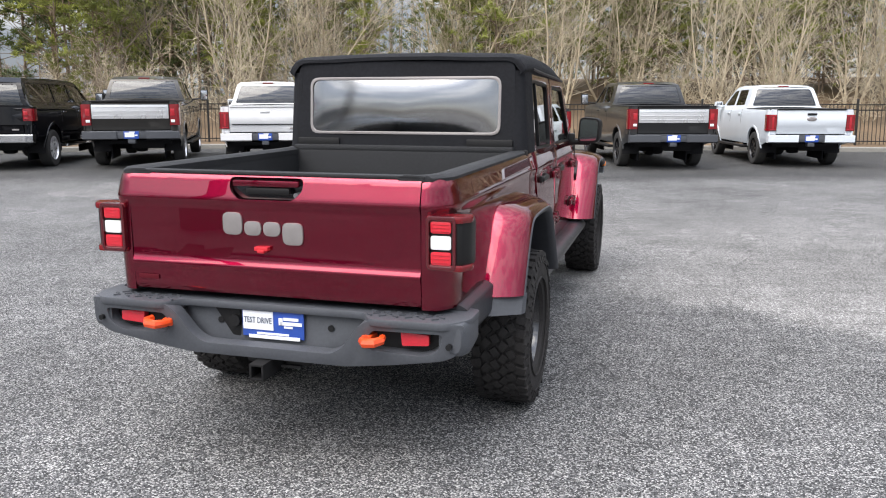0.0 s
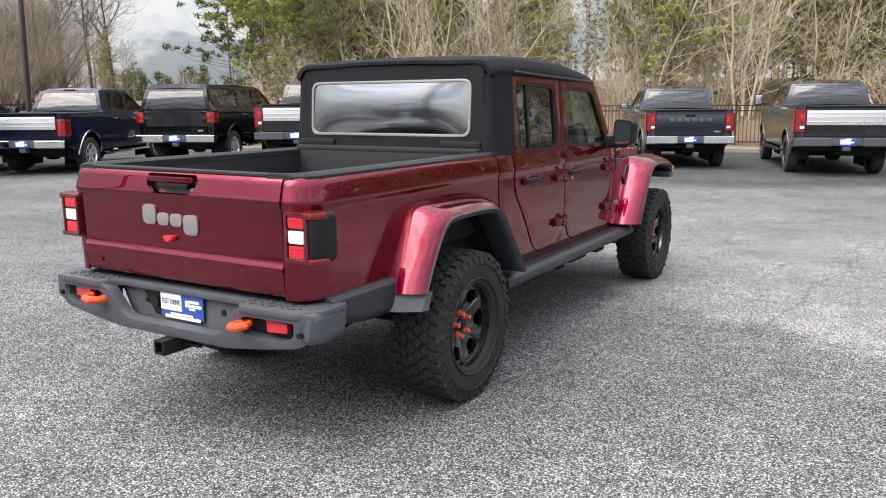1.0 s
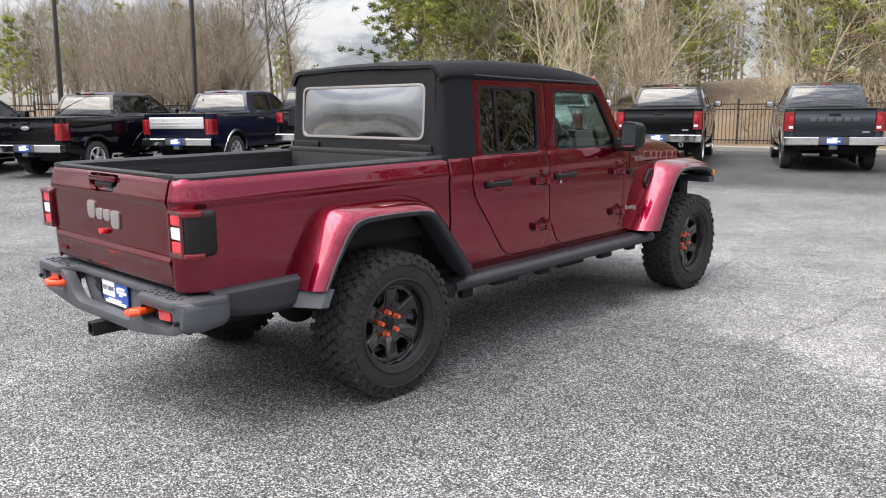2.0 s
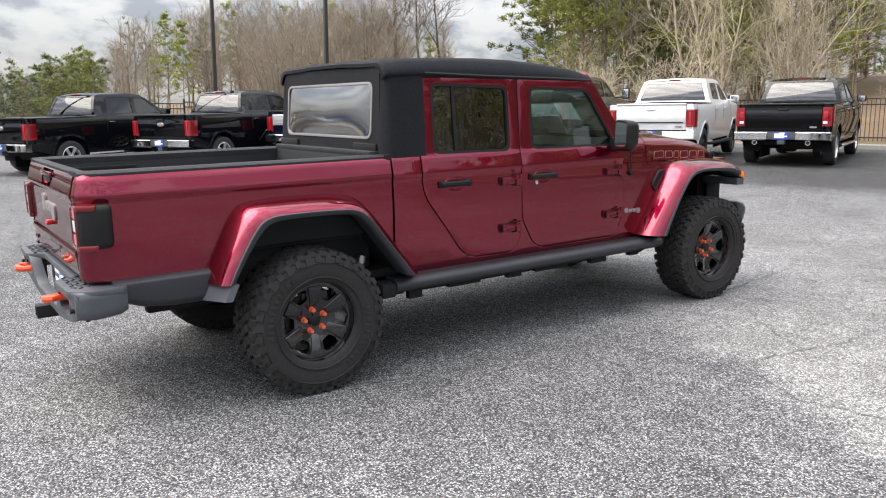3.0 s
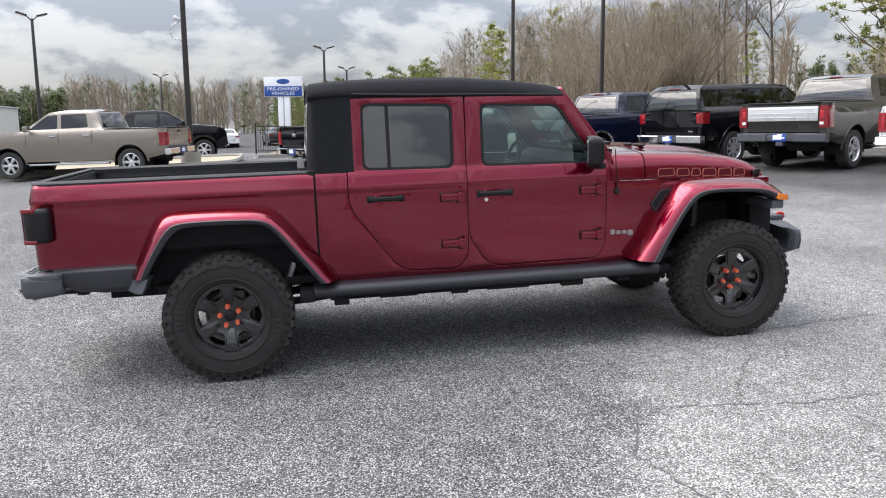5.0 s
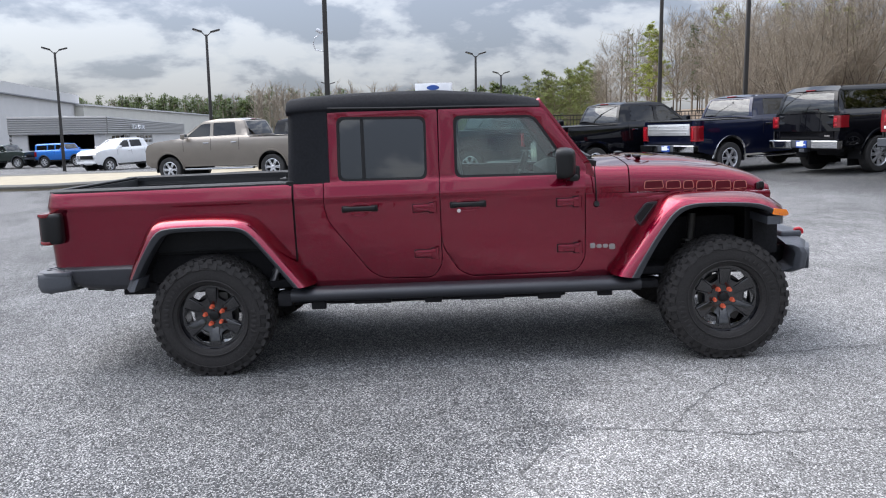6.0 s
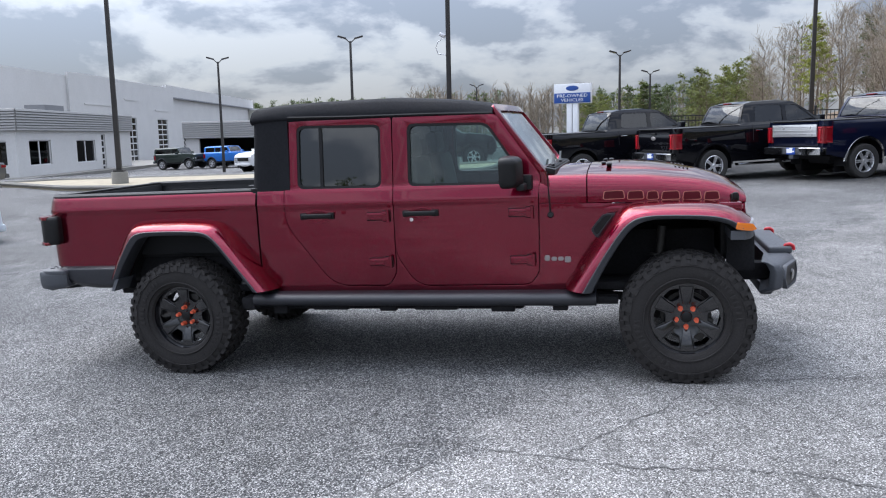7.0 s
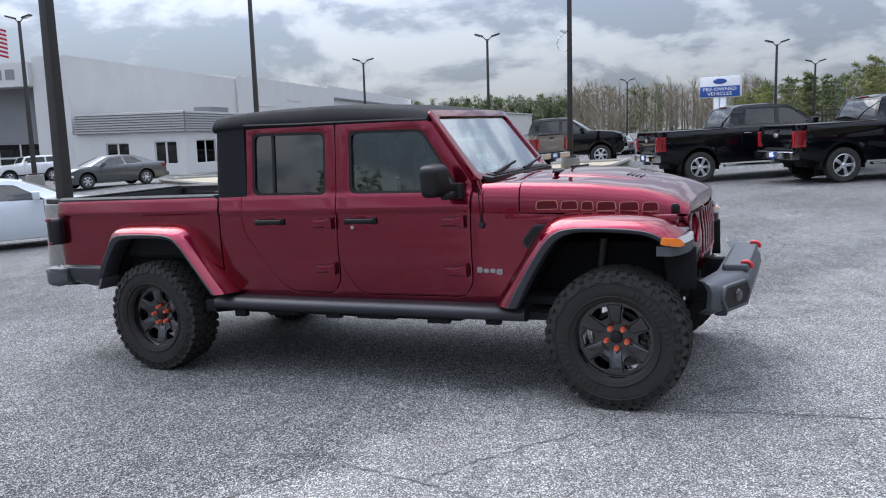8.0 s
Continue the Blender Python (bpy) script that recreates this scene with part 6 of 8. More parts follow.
def vehicle(name, label, category, at, spec, color, rim=ALLOY, spokes=6, tail="plain", bumper="chrome", lamp="tall", cover=True, trim=None, mirrors="car", plate=True, group="vehicles parked along the fence", dz=0.0, step=True, tips=False, paper=False, roof_mat=None):
    x, y, yaw = at
    root = thing(name, Matrix.Translation((x, y, gz(x, y) + dz)) @ SLOPE @ Matrix.Rotation(radians(yaw), 4, "Z"), label, category, group)
    S = spec
    W, belt, roof, xr, wb, R = S["half"], S["belt"], S["roof"], S["xroof"], S["wb"], S["tyre"]
    y_front, y_rear = S["low"][0][0], S["rear_y"]
    low_z = S["low"][1][1] - 0.05
    XT = [(low_z, W - 0.07), (low_z + 0.22, W - 0.015), (belt - 0.38, W), (belt - 0.14, W - 0.015), (belt - 0.02, W - 0.05), (belt + 0.03, W - 0.105), (roof - 0.10, xr + 0.045), (roof - 0.04, xr + 0.012), (roof, xr - 0.03)]

    def xw(yy, z):
        w = lerp_table(XT, z)
        f = max(0, (yy - (y_front - 0.75)) / 0.75)
        r = max(0, ((y_rear + 0.22) - yy) / 0.22)
        return w * (1 - 0.10 * f * f) - 0.03 * r * r

    def arc(cy, rad, a0, a1, n=12):
        return [(cy + rad * math.cos(radians(a0 + (a1 - a0) * i / n)), R + 0.02 + rad * 1.02 * math.sin(radians(a0 + (a1 - a0) * i / n))) for i in range(n + 1)]

    rad = R + 0.085
    dip = math.degrees(math.asin(max(-1, min(1, (low_z + 0.02 - R) / rad))))
    outline = [(p[0], p[1]) for p in S["top"]] + S["low"] + [(wb + rad * math.cos(radians(dip)), low_z + 0.02)]
    outline += arc(wb, rad, dip, 180 - dip)[1:] + arc(0, rad, dip, 180 - dip) + S["rear"]
    zc = sorted({low_z + 0.22, belt - 0.38, belt - 0.14, belt - 0.02, belt + 0.03, roof - 0.28, roof - 0.10, roof - 0.04})
    yc = [y_rear + 0.08, y_rear + 0.16, y_front - 0.6, y_front - 0.4, y_front - 0.2, wb * 0.3, wb * 0.6]
    holes = [rounded(w, 0.05, 3) for w in S["win"]]
    for s in (-1, 1):
        bm = fresh()
        panel(bm, outline, holes, yc, zc, lambda a, b: Vector((s * xw(a, b), a, b)), 0.03, out=(s, 0, 0))
        side = part("body_side", bm, color, root)
        for h in holes:
            bm = fresh()
            panel(bm, h, [], [], [roof - 0.28], lambda a, b: Vector((s * (xw(a, b) - 0.012), a, b)), 0.004, out=(s, 0, 0))
            part("side_window", bm, GLASS_SIDE, side)
        for dy in S["doors"]:
            bm = fresh()
            loft(bm, [[Vector((s * (xw(dy + q, z) + o), dy + q, z)) for q, o in ((-0.006, 0.0015), (0.006, 0.0015), (0.006, -0.01), (-0.006, -0.01))] for z in (low_z + 0.12, belt - 0.38, belt - 0.14, belt - 0.02)])
            part("door_seam", bm, SEAM, side)
        for dy in S["doors"][:-1]:
            bm = fresh()
            box(bm, (s * (xw(dy, belt - 0.17) + 0.018), dy + 0.16, belt - 0.17), (0.03, 0.20, 0.035), bev=0.01)
            part("door_handle", bm, CHROME if bumper == "chrome" else color, side)
        # arch trims and wells
        for cy in (0, wb):
            bm = fresh()
            loft(bm, [[Vector((s * (xw(p[0], p[1]) + o), cy + (p[0] - cy) * q, R + (p[1] - R) * q)) for q, o in ((1.0, 0.012), (1.10, 0.016), (1.12, -0.01), (1.0, -0.02))] for p in arc(cy, rad, 0, 180, 16)])
            part("arch_trim", bm, trim or color, side)
            bm = fresh()
            loft(bm, [[Vector((s * q, p[0], p[1])) for q in (W - 0.05, W - 0.42)] for p in arc(cy, rad + 0.02, -12, 192, 14)], ring_closed=False, caps=False)
            box(bm, (s * (W - 0.44), cy, R + 0.15), (0.03, 2 * rad, 2 * rad - 0.2))
            part("wheel_well", bm, UNDER, side)
        if step and R > 0.35:
            bm = fresh()
            box(bm, (s * (W - 0.02), wb / 2, low_z - 0.04), (0.16, wb - 1.25, 0.06), bev=0.02)
            part("step_bar", bm, BLACK if bumper != "chrome" else CHROME, root)
    # top skin and glass, segment by segment
    top = S["top"]
    n_glass = 0
    for (ya, za, _), (yb, zb, kind) in zip(top, top[1:]):
        if kind == "open":
            continue
        def across(u, v, lift=0.0):
            yy, zz = ya + (yb - ya) * v, za + (zb - za) * v
            steep = abs(zb - za) > 0.6 * abs(yb - ya)
            c = (1 - u * u)
            front = 1 if yb > wb * 0.45 else -1
            return Vector((u * xw(yy, zz), yy + (0.05 * c * front if steep or kind == "glass" else 0) + (0.11 * v * (1 - v) * front if kind == "glass" else 0) + lift * front, zz + (0.0 if steep else 0.028 * c) + lift * 0.5))
        if kind == "glass":
            n_glass += 1
            hole = rounded([(-0.90, 0.06), (0.90, 0.06), (0.88, 0.93), (-0.88, 0.93)], 0.06, 3)
            fr_ = [(-1, 0), (1, 0), (1, 1), (-1, 1)]
            bm = fresh()
            panel(bm, fr_, [hole], [-0.95, -0.6, -0.3, 0, 0.3, 0.6, 0.95], [0.12, 0.3, 0.5, 0.7, 0.88], across, 0.02, out=(0, 1 if zb < za else -1, 0.6))
            frm = part("glass_frame", bm, color, root)
            bm = fresh()
            panel(bm, hole, [], [-0.75, -0.5, -0.25, 0, 0.25, 0.5, 0.75], [0.12, 0.2, 0.3, 0.4, 0.5, 0.6, 0.7, 0.8, 0.88], lambda u, v: across(u, v, -0.008), 0.004, out=(0, 1 if zb < za else -1, 0.6))
            part("windscreen" if zb < za else "rear_window", bm, GLASS_CAR, frm)
        else:
            bm = fresh()
            us = [-1, -0.9, -0.6, 0, 0.6, 0.9, 1]
            loft(bm, [[across(u, v) for u in us] for v in (0, 1)], ring_closed=False, caps=False)
            part("top_skin", bm, roof_mat if roof_mat and min(za, zb) > belt + 0.3 else color, root)
    # floor, cab walls, seats seen as dark shapes
    bm = fresh()
    box(bm, (0, wb / 2, low_z + 0.06), (1.5, y_front - y_rear - 0.5, 0.08))
    for cy in (0, wb):
        rod(bm, (-W + 0.2, cy, R), (W - 0.2, cy, R), 0.06, seg=8)
        box(bm, (0, cy, R), (0.28, 0.26, 0.26), bev=0.08)
    box(bm, (0.25, y_rear + 0.55, low_z + 0.02), (0.7, 0.22, 0.2), bev=0.06)
    part("underbody", bm, UNDER, root)
    d0, d2 = S["doors"][0], S["doors"][-1]
    for sx in (-0.42, 0.42):
        for sy in (d0 + 0.25, (d0 + d2) / 2 + 0.25):
            bm = fresh()
            box(bm, (sx, sy, belt - 0.10), (0.52, 0.16, 0.62), rot=(10, 0, 0), bev=0.05)
            box(bm, (sx, sy - 0.06, belt + 0.28), (0.26, 0.09, 0.17), bev=0.03)
            part("seat", bm, SEAT, root)
    bm = fresh()
    box(bm, (0, d2 - 0.05, belt - 0.12), (1.6, 0.35, 0.22), bev=0.05)
    part("dashboard", bm, SEAT, root)
    # load bed
    if S["deck"]:
        dk, dy1 = S["deck"], top[1][0]
        bm = fresh()
        if cover:
            box(bm, (0, (y_rear + dy1) / 2 + 0.02, dk + 0.012), (2 * W - 0.24, dy1 - y_rear - 0.10, 0.03), bev=0.012)
        else:
            box(bm, (0, (y_rear + dy1) / 2, dk - 0.50), (2 * W - 0.3, dy1 - y_rear - 0.1, 0.05))
            for s in (-1, 1):
                box(bm, (s * (W - 0.12), (y_rear + dy1) / 2, dk - 0.24), (0.06, dy1 - y_rear - 0.06, 0.5))
        box(bm, (0, dy1 + 0.01, dk - 0.25), (2 * W - 0.2, 0.05, 0.52))
        for s in (-1, 1):
            box(bm, (s * (W - 0.09), (y_rear + dy1) / 2, dk + 0.012), (0.10, dy1 - y_rear - 0.04, 0.02), bev=0.006)
        part("bed_cover" if cover else "bed_liner", bm, BLACK, root)
    # tail
    z0, z1 = S["tail"]
    xt = W - 0.215 if R > 0.35 else W - 0.30
    yr = y_rear
    prof = [(z0, yr + 0.01), (z0 + 0.30 * (z1 - z0), yr - 0.005), (z0 + 0.34 * (z1 - z0), yr - 0.02), (z1 - 0.16, yr - 0.025), (z1 - 0.12, yr - 0.008), (z1 - 0.02, yr - 0.012), (z1, yr + 0.01)]
    bm = fresh()
    panel(bm, rounded([(-xt, z0), (xt, z0), (xt, z1), (-xt, z1)], 0.02), [], [-0.4, 0, 0.4], [p[0] for p in prof[1:-1]], lambda a, b: Vector((a, lerp_table(prof, b), b)), 0.05, out=(0, -1, 0), bev=0.006)
    gate = part("tailgate" if S["deck"] else "boot_lid", bm, color, root)
    if S["deck"]:
        bm = fresh()
        box(bm, (0, yr + 0.02, z1 + 0.015), (2 * xt, 0.10, 0.035), bev=0.012)
        part("tailgate_spoiler", bm, BLACK if tail != "white" else color, gate)
        bm = fresh()
        box(bm, (0, yr - 0.03, z1 - 0.10), (0.22, 0.02, 0.05), bev=0.01)
        part("tailgate_handle", bm, BLACK if tail != "white" else color, gate)
    if tail == "band":
        bm = fresh()
        hz = 0.50 * (z1 - z0)
        box(bm, (0, yr - 0.030, z1 - 0.06 - hz / 2), (2 * xt - 0.02, 0.022, hz), bev=0.006)
        for k in range(3):
            box(bm, (0, yr - 0.043, z1 - 0.06 - hz * (k + 0.6) / 3.4), (2 * xt - 0.06, 0.01, 0.016), bev=0.003)
        part("tailgate_band", bm, BRIGHTBAND, gate, "satin metal band across the tailgate")
    if tail == "white":
        bm = fresh()
        box(bm, (0, yr - 0.022, z0 + 0.30 * (z1 - z0)), (2 * xt - 0.1, 0.012, 0.022), bev=0.004)
        part("tailgate_strip", bm, BLACK, gate)
    if tail == "letters":
        for k in range(6):
            bm = fresh()
            box(bm, (-0.42 + 0.168 * k, yr - 0.034, z0 + 0.62 * (z1 - z0)), (0.12, 0.012, 0.085), bev=0.012)
            part("badge_block", bm, SILVER_P, gate)
    if tail in ("plain", "white", "badge", "letters"):
        bm = fresh()
        if tail == "plain":
            revolve(bm, [(0.0, 0.012), (0.05, 0.010), (0.062, 0.0)], 20)
            bm.transform(Matrix.Translation((0, yr - 0.026, z0 + 0.62 * (z1 - z0))) @ Matrix.Rotation(radians(-90), 4, "Z") @ Matrix.Diagonal((1, 1.9, 0.8, 1)))
        else:
            box(bm, (xt - 0.16, yr - 0.012, z0 + 0.14 * (z1 - z0)), (0.14, 0.012, 0.035), bev=0.004)
        part("badge_block", bm, GREY_BADGE, gate)
    # tail lamps
    lz0, lz1 = {"tall": (z0 + 0.10, z1 - 0.05), "mid": (z0 + 0.07, z1 - 0.11), "low": (z0 + 0.26, z1 - 0.02)}[lamp]
    for s in (-1, 1):
        bm = fresh()
        sec = rounded([(xt + 0.01, yr - 0.026), (xt + 0.01, yr + 0.10), (W + 0.010, yr + 0.22), (W + 0.012, yr + 0.06), (W - 0.012, yr - 0.022)], 0.022, 3)
        loft(bm, [[Vector((s * p[0], p[1] - o, z)) for p in sec] for z, o in ((lz0, 0.0), ((lz0 + lz1) / 2, 0.012), (lz1, 0.0))])
        lm = part("tail_lamp", bm, RED_LENS, root, "red tail lamp")
        dz_ = lz1 - lz0
        bm = fresh()
        if lamp == "mid":
            for zz, hh_ in ((lz0 + 0.03, 0.022), (lz1 - 0.03, 0.022)):
                for c_, z_ in (((s * (xt + 0.10), yr - 0.034, zz), (0.14, 0.016, hh_)), ((s * (W + 0.012), yr + 0.11, zz), (0.016, 0.14, hh_))):
                    bm = fresh()
                    box(bm, c_, z_, bev=0.006)
                    part("lamp_bar", bm, BRAKE_RED, lm)
            bm = fresh()
            box(bm, (s * (xt + 0.10), yr - 0.036, lz0 + 0.5 * dz_), (0.05, 0.014, dz_ - 0.10), bev=0.006)
            part("lamp_bar", bm, BRAKE_RED, lm)
        else:
            box(bm, (s * (xt + 0.075), yr - 0.036, lz0 + 0.62 * dz_), (0.085, 0.014, 0.34 * dz_), bev=0.008)
            part("brake_lens", bm, BRAKE_RED, lm)
            bm = fresh()
            box(bm, (s * (xt + 0.075), yr - 0.036, lz0 + 0.20 * dz_), (0.085, 0.014, 0.13 * dz_), bev=0.008)
            part("reversing_lens", bm, WHITE_LENS if lamp != "low" else BRAKE_RED, lm)
        bm = fresh()
        post = rounded([(xt + 0.006, yr + 0.005), (xt + 0.006, yr + 0.12), (W - 0.012, yr + 0.25), (W - 0.010, yr + 0.11), (W - 0.06, yr + 0.022)], 0.02, 3)
        loft(bm, [[Vector((s * p[0], p[1], z)) for p in post] for z in (z0 - 0.02, z1 + 0.01)])
        part("corner_post", bm, color, root)
    # rear bumper with plate
    bmat = {"chrome": CHROME, "body": color, "dark": PLASTIC}[bumper]
    bz = z0 - 0.115 if R > 0.35 else z0 - 0.12
    for s in (-1, 1):
        bm = fresh()
        loft(bm, [[Vector((s * a, yr - 0.13 + c + 0.10 * max(0, a - 0.78), z)) for z, c in ((bz - 0.095, 0.04), (bz - 0.07, 0.0), (bz + 0.078, 0.0), (bz + 0.085, 0.007), (bz + 0.085, 0.16), (bz - 0.095, 0.16))] for a in (0.30, 0.5, 0.75, 0.90, W - 0.01)])
        part("bumper_side", bm, bmat, root)
    bm = fresh()
    box(bm, (0, yr - 0.06, bz), (0.62, 0.10, 0.15), bev=0.02)
    box(bm, (0, yr - 0.02, bz - 0.13), (0.16, 0.18, 0.10), bev=0.02)
    box(bm, (0, yr - 0.05, bz + 0.085), (1.7, 0.13, 0.02), bev=0.006)
    part("bumper_middle", bm, PLASTIC if R > 0.35 else color, root)
    if plate:
        bm = fresh()
        box(bm, (0, yr - 0.118, bz + 0.005), (0.31, 0.012, 0.16), bev=0.004)
        pl = part("dealer_plate", bm, PLATE_BLUE, root, "blue and white dealer plate")
        bm = fresh()
        box(bm, (-0.035, yr - 0.126, bz + 0.012), (0.20, 0.006, 0.100))
        box(bm, (0.10, yr - 0.126, bz + 0.0), (0.06, 0.006, 0.030))
        box(bm, (0.02, yr - 0.126, bz + 0.07), (0.12, 0.006, 0.022))
        part("plate_print", bm, PLATE_WHITE, pl)
    if tips:
        for sx in (-0.55, 0.55):
            bm = fresh()
            tube(bm, [(sx, yr + 0.3, bz - 0.14), (sx, yr - 0.11, bz - 0.14)], 0.055, seg=14)
            pipe = part("exhaust_tip", bm, CHROME, root, "round chrome exhaust tip")
            bm = fresh()
            rod(bm, (sx, yr - 0.105, bz - 0.14), (sx, yr - 0.113, bz - 0.14), 0.040, seg=14)
            part("pipe_mouth", bm, UNDER, pipe)
    if paper:
        wy, wz = sum(p[0] for p in S["win"][-1]) / 4, belt + 0.22
        bm = fresh()
        box(bm, (xw(wy, wz) - 0.045, wy - 0.06, wz), (0.004, 0.26, 0.22), rot=(0, -14, 0))
        part("window_paper", bm, PAPER, root, "pale sheet behind the side window")
    # high brake lamp
    bm = fresh()
    rt = [p for p in top if p[2] == "glass"][0]
    box(bm, (0, rt[0] + 0.03, rt[1] + 0.035), (0.26, 0.10, 0.028), bev=0.008)
    part("brake_lamp", bm, RED_LENS, root)
    # nose: grille, headlamps, bumper
    fz = top[-1][1]
    bm = fresh()
    wn_ = xw(y_front - 0.05, fz - 0.2)
    loft(bm, [[Vector((a, y_front - 0.06 - 0.16 * (a / wn_) ** 2 + o, z)) for a in (-wn_, -wn_ * 0.7, 0, wn_ * 0.7, wn_)] for z, o in ((low_z + 0.02, -0.05), (low_z + 0.2, 0.0), ((low_z + fz) / 2, 0.0), (fz, -0.03))], ring_closed=False, caps=False)
    nose = part("nose", bm, color, root)
    bm = fresh()
    hh = (fz - low_z) * 0.36
    gc_ = fz - hh * 0.62
    box(bm, (0, y_front - 0.05, gc_), (1.15, 0.06, hh), bev=0.03)
    for k in range(3):
        box(bm, (0, y_front - 0.012, gc_ + (k - 1) * hh * 0.28), (1.08, 0.02, 0.025), bev=0.006)
    part("grille", bm, BLACK, nose)
    bm = fresh()
    box(bm, (0, y_front - 0.01, low_z + 0.16), (1.7, 0.12, 0.14), bev=0.04)
    part("front_bumper", bm, bmat, nose)
    for s in (-1, 1):
        bm = fresh()
        box(bm, (s * 0.75, y_front - 0.15, gc_ + 0.04), (0.30, 0.14, hh * 0.62), rot=(0, 0, -s * 22), bev=0.03)
        part("headlamp", bm, WHITE_LENS, nose)
    # mirrors
    my = S["doors"][-1] - 0.12
    for s in (-1, 1):
        big = mirrors == "tow"
        bm = fresh()
        ex = 0.30 if big else 0.17
        box(bm, (s * (xw(my, belt) + ex), my, belt + (0.13 if big else 0.06)), (0.20 if big else 0.22, 0.14, 0.30 if big else 0.17), bev=0.035)
        rod(bm, (s * (xw(my, belt) - 0.03), my + 0.02, belt + 0.02), (s * (xw(my, belt) + ex - 0.06), my, belt + 0.04), 0.025, seg=6)
        mm = part("wing_mirror", bm, color if not big else BLACK, root)
        bm = fresh()
        box(bm, (s * (xw(my, belt) + ex), my - 0.072, belt + (0.13 if big else 0.06)), (0.16, 0.006, 0.24 if big else 0.13), bev=0.002)
        part("mirror_glass", bm, CHROME, mm)
    for px, fl in ((W - 0.15, False), (-W + 0.15, True)):
        for cy in (0, wb):
            car_wheel(root, R, rim, spokes, px, cy, fl)
    return root


DARKRIM = mat("dark_rim", (0.03, 0.03, 0.032), rough=0.25, metal=0.6)
vehicle("large_wagon", "black full-size four-door wagon parked by the fence", "suv", (-12.97, 10.68, 23.1), WAGON, BLACK_P, bumper="chrome", tail="badge", lamp="low", spokes=8, mirrors="tow")
vehicle("parked_pickup", "dark grey heavy pickup with a silver tailgate band", "pickup truck", (-10.41, 11.96, 28.5), SUPER, BROWNGREY_P, tail="band", bumper="dark", mirrors="tow", spokes=5)
vehicle("parked_pickup", "white pickup with a black strip on its tailgate", "pickup truck", (-7.90, 13.43, 25.5), PICKUP, WHITE_P, tail="white", bumper="body", lamp="mid", rim=DARKRIM)
vehicle("parked_pickup", "black pickup with a bright chrome rear bumper", "pickup truck", (-5.79, 15.41, 21.8), PICKUP, BLACK_P, tail="badge", bumper="chrome", lamp="tall", tips=True)
vehicle("parked_pickup", "blue-grey pickup with wide letters on its tailgate", "pickup truck", (-2.25, 16.49, 24.5), PICKUP, BLUEGREY_P, tail="letters", bumper="chrome", lamp="tall", rim=DARKRIM)
vehicle("parked_pickup", "dark grey heavy pickup with tow mirrors and ribbed tailgate", "pickup truck", (1.20, 16.15, 16.3), SUPER, GREY_P, tail="band", bumper="dark", mirrors="tow", rim=DARKRIM, spokes=5)
vehicle("parked_pickup", "pale white pickup with dark wheels beside the fence", "pickup truck", (4.46, 17.62, 11.8), PICKUP, COOLWHITE_P, tail="plain", bumper="body", lamp="mid", rim=DARKRIM)
vehicle("parked_pickup", "navy blue pickup with a chrome tailgate and bumper", "pickup truck", (-14.98, 7.95, 27.2), PICKUP, NAVY_P, tail="band", bumper="chrome", lamp="mid", trim=CHROME)
vehicle("parked_pickup", "black pickup with a soft bed cover", "pickup truck", (-15.95, 4.75, 27.4), PICKUP, BLACK_P, tail="plain", bumper="chrome", lamp="mid", spokes=5, paper=True)
vehicle("parked_pickup", "black pickup with bright wheels and red lamps", "pickup truck", (-17.45, 1.42, 27.0), PICKUP, BLACK_P, tail="plain", bumper="chrome", lamp="mid", spokes=6, paper=True)
OUT = "vehicles near the buildings"
vehicle("parked_pickup", "warm grey crew-cab pickup standing on the drive", "pickup truck", (-19.7, -4.15, 167), PICKUP, SAND_P, tail="plain", bumper="chrome", lamp="mid", group=OUT, cover=False, dz=0.03)
vehicle("parked_pickup", "white pickup standing before the service bay", "pickup truck", (-44.3, -18.5, 241), PICKUP, WHITE_P, tail="white", bumper="body", lamp="mid", group=OUT)
vehicle("offroad_wagon", "bright blue boxy off-road wagon by the bay", "suv", (-55.9, -31.0, 350), OFFROAD, BLUE_P, bumper="dark", tail="badge", lamp="tall", group=OUT, trim=PLASTIC)
vehicle("offroad_wagon", "dark green boxy off-road wagon by the wall", "suv", (-55.7, -35.6, 352), OFFROAD, GREEN_P, bumper="dark", tail="badge", lamp="tall", group=OUT, trim=PLASTIC)
vehicle("offroad_wagon", "white boxy off-road wagon with a dark roof", "suv", (-34.5, -44.9, 250), OFFROAD, WHITE_P, roof_mat=BLACK_P, bumper="dark", tail="badge", lamp="tall", group=OUT, trim=PLASTIC)
vehicle("sedan", "mid grey four-door sedan near the office", "car", (-24.0, -25.6, 252), SEDAN, SILVER_P, tail="badge", bumper="body", lamp="low", group=OUT, step=False)
vehicle("sedan", "white four-door sedan standing beside the lamp post", "car", (-4.8, -11.8, 51.3), SEDAN, COOLWHITE_P, tail="badge", bumper="body", lamp="low", group=OUT, step=False)
vehicle("parked_pickup", "black pickup beyond the lamp post", "pickup truck", (-26.5, -6.85, 8), PICKUP, BLACK_P, tail="plain", bumper="chrome", lamp="mid", group=OUT, cover=False)
for k, (fx, fy, fa, col) in enumerate(((-58, -9, 100, SILVER_P), (-60, -5, 95, WHITE_P), (-61, -1, 100, GREY_P), (-63, 4, 98, COOLWHITE_P))):
    vehicle("sedan", "distant parked sedan beyond the sign", "car", (fx, fy, fa), SEDAN, col, tail="badge", bumper="body", lamp="low", group="distant cars beyond the sign", step=False, plate=False)

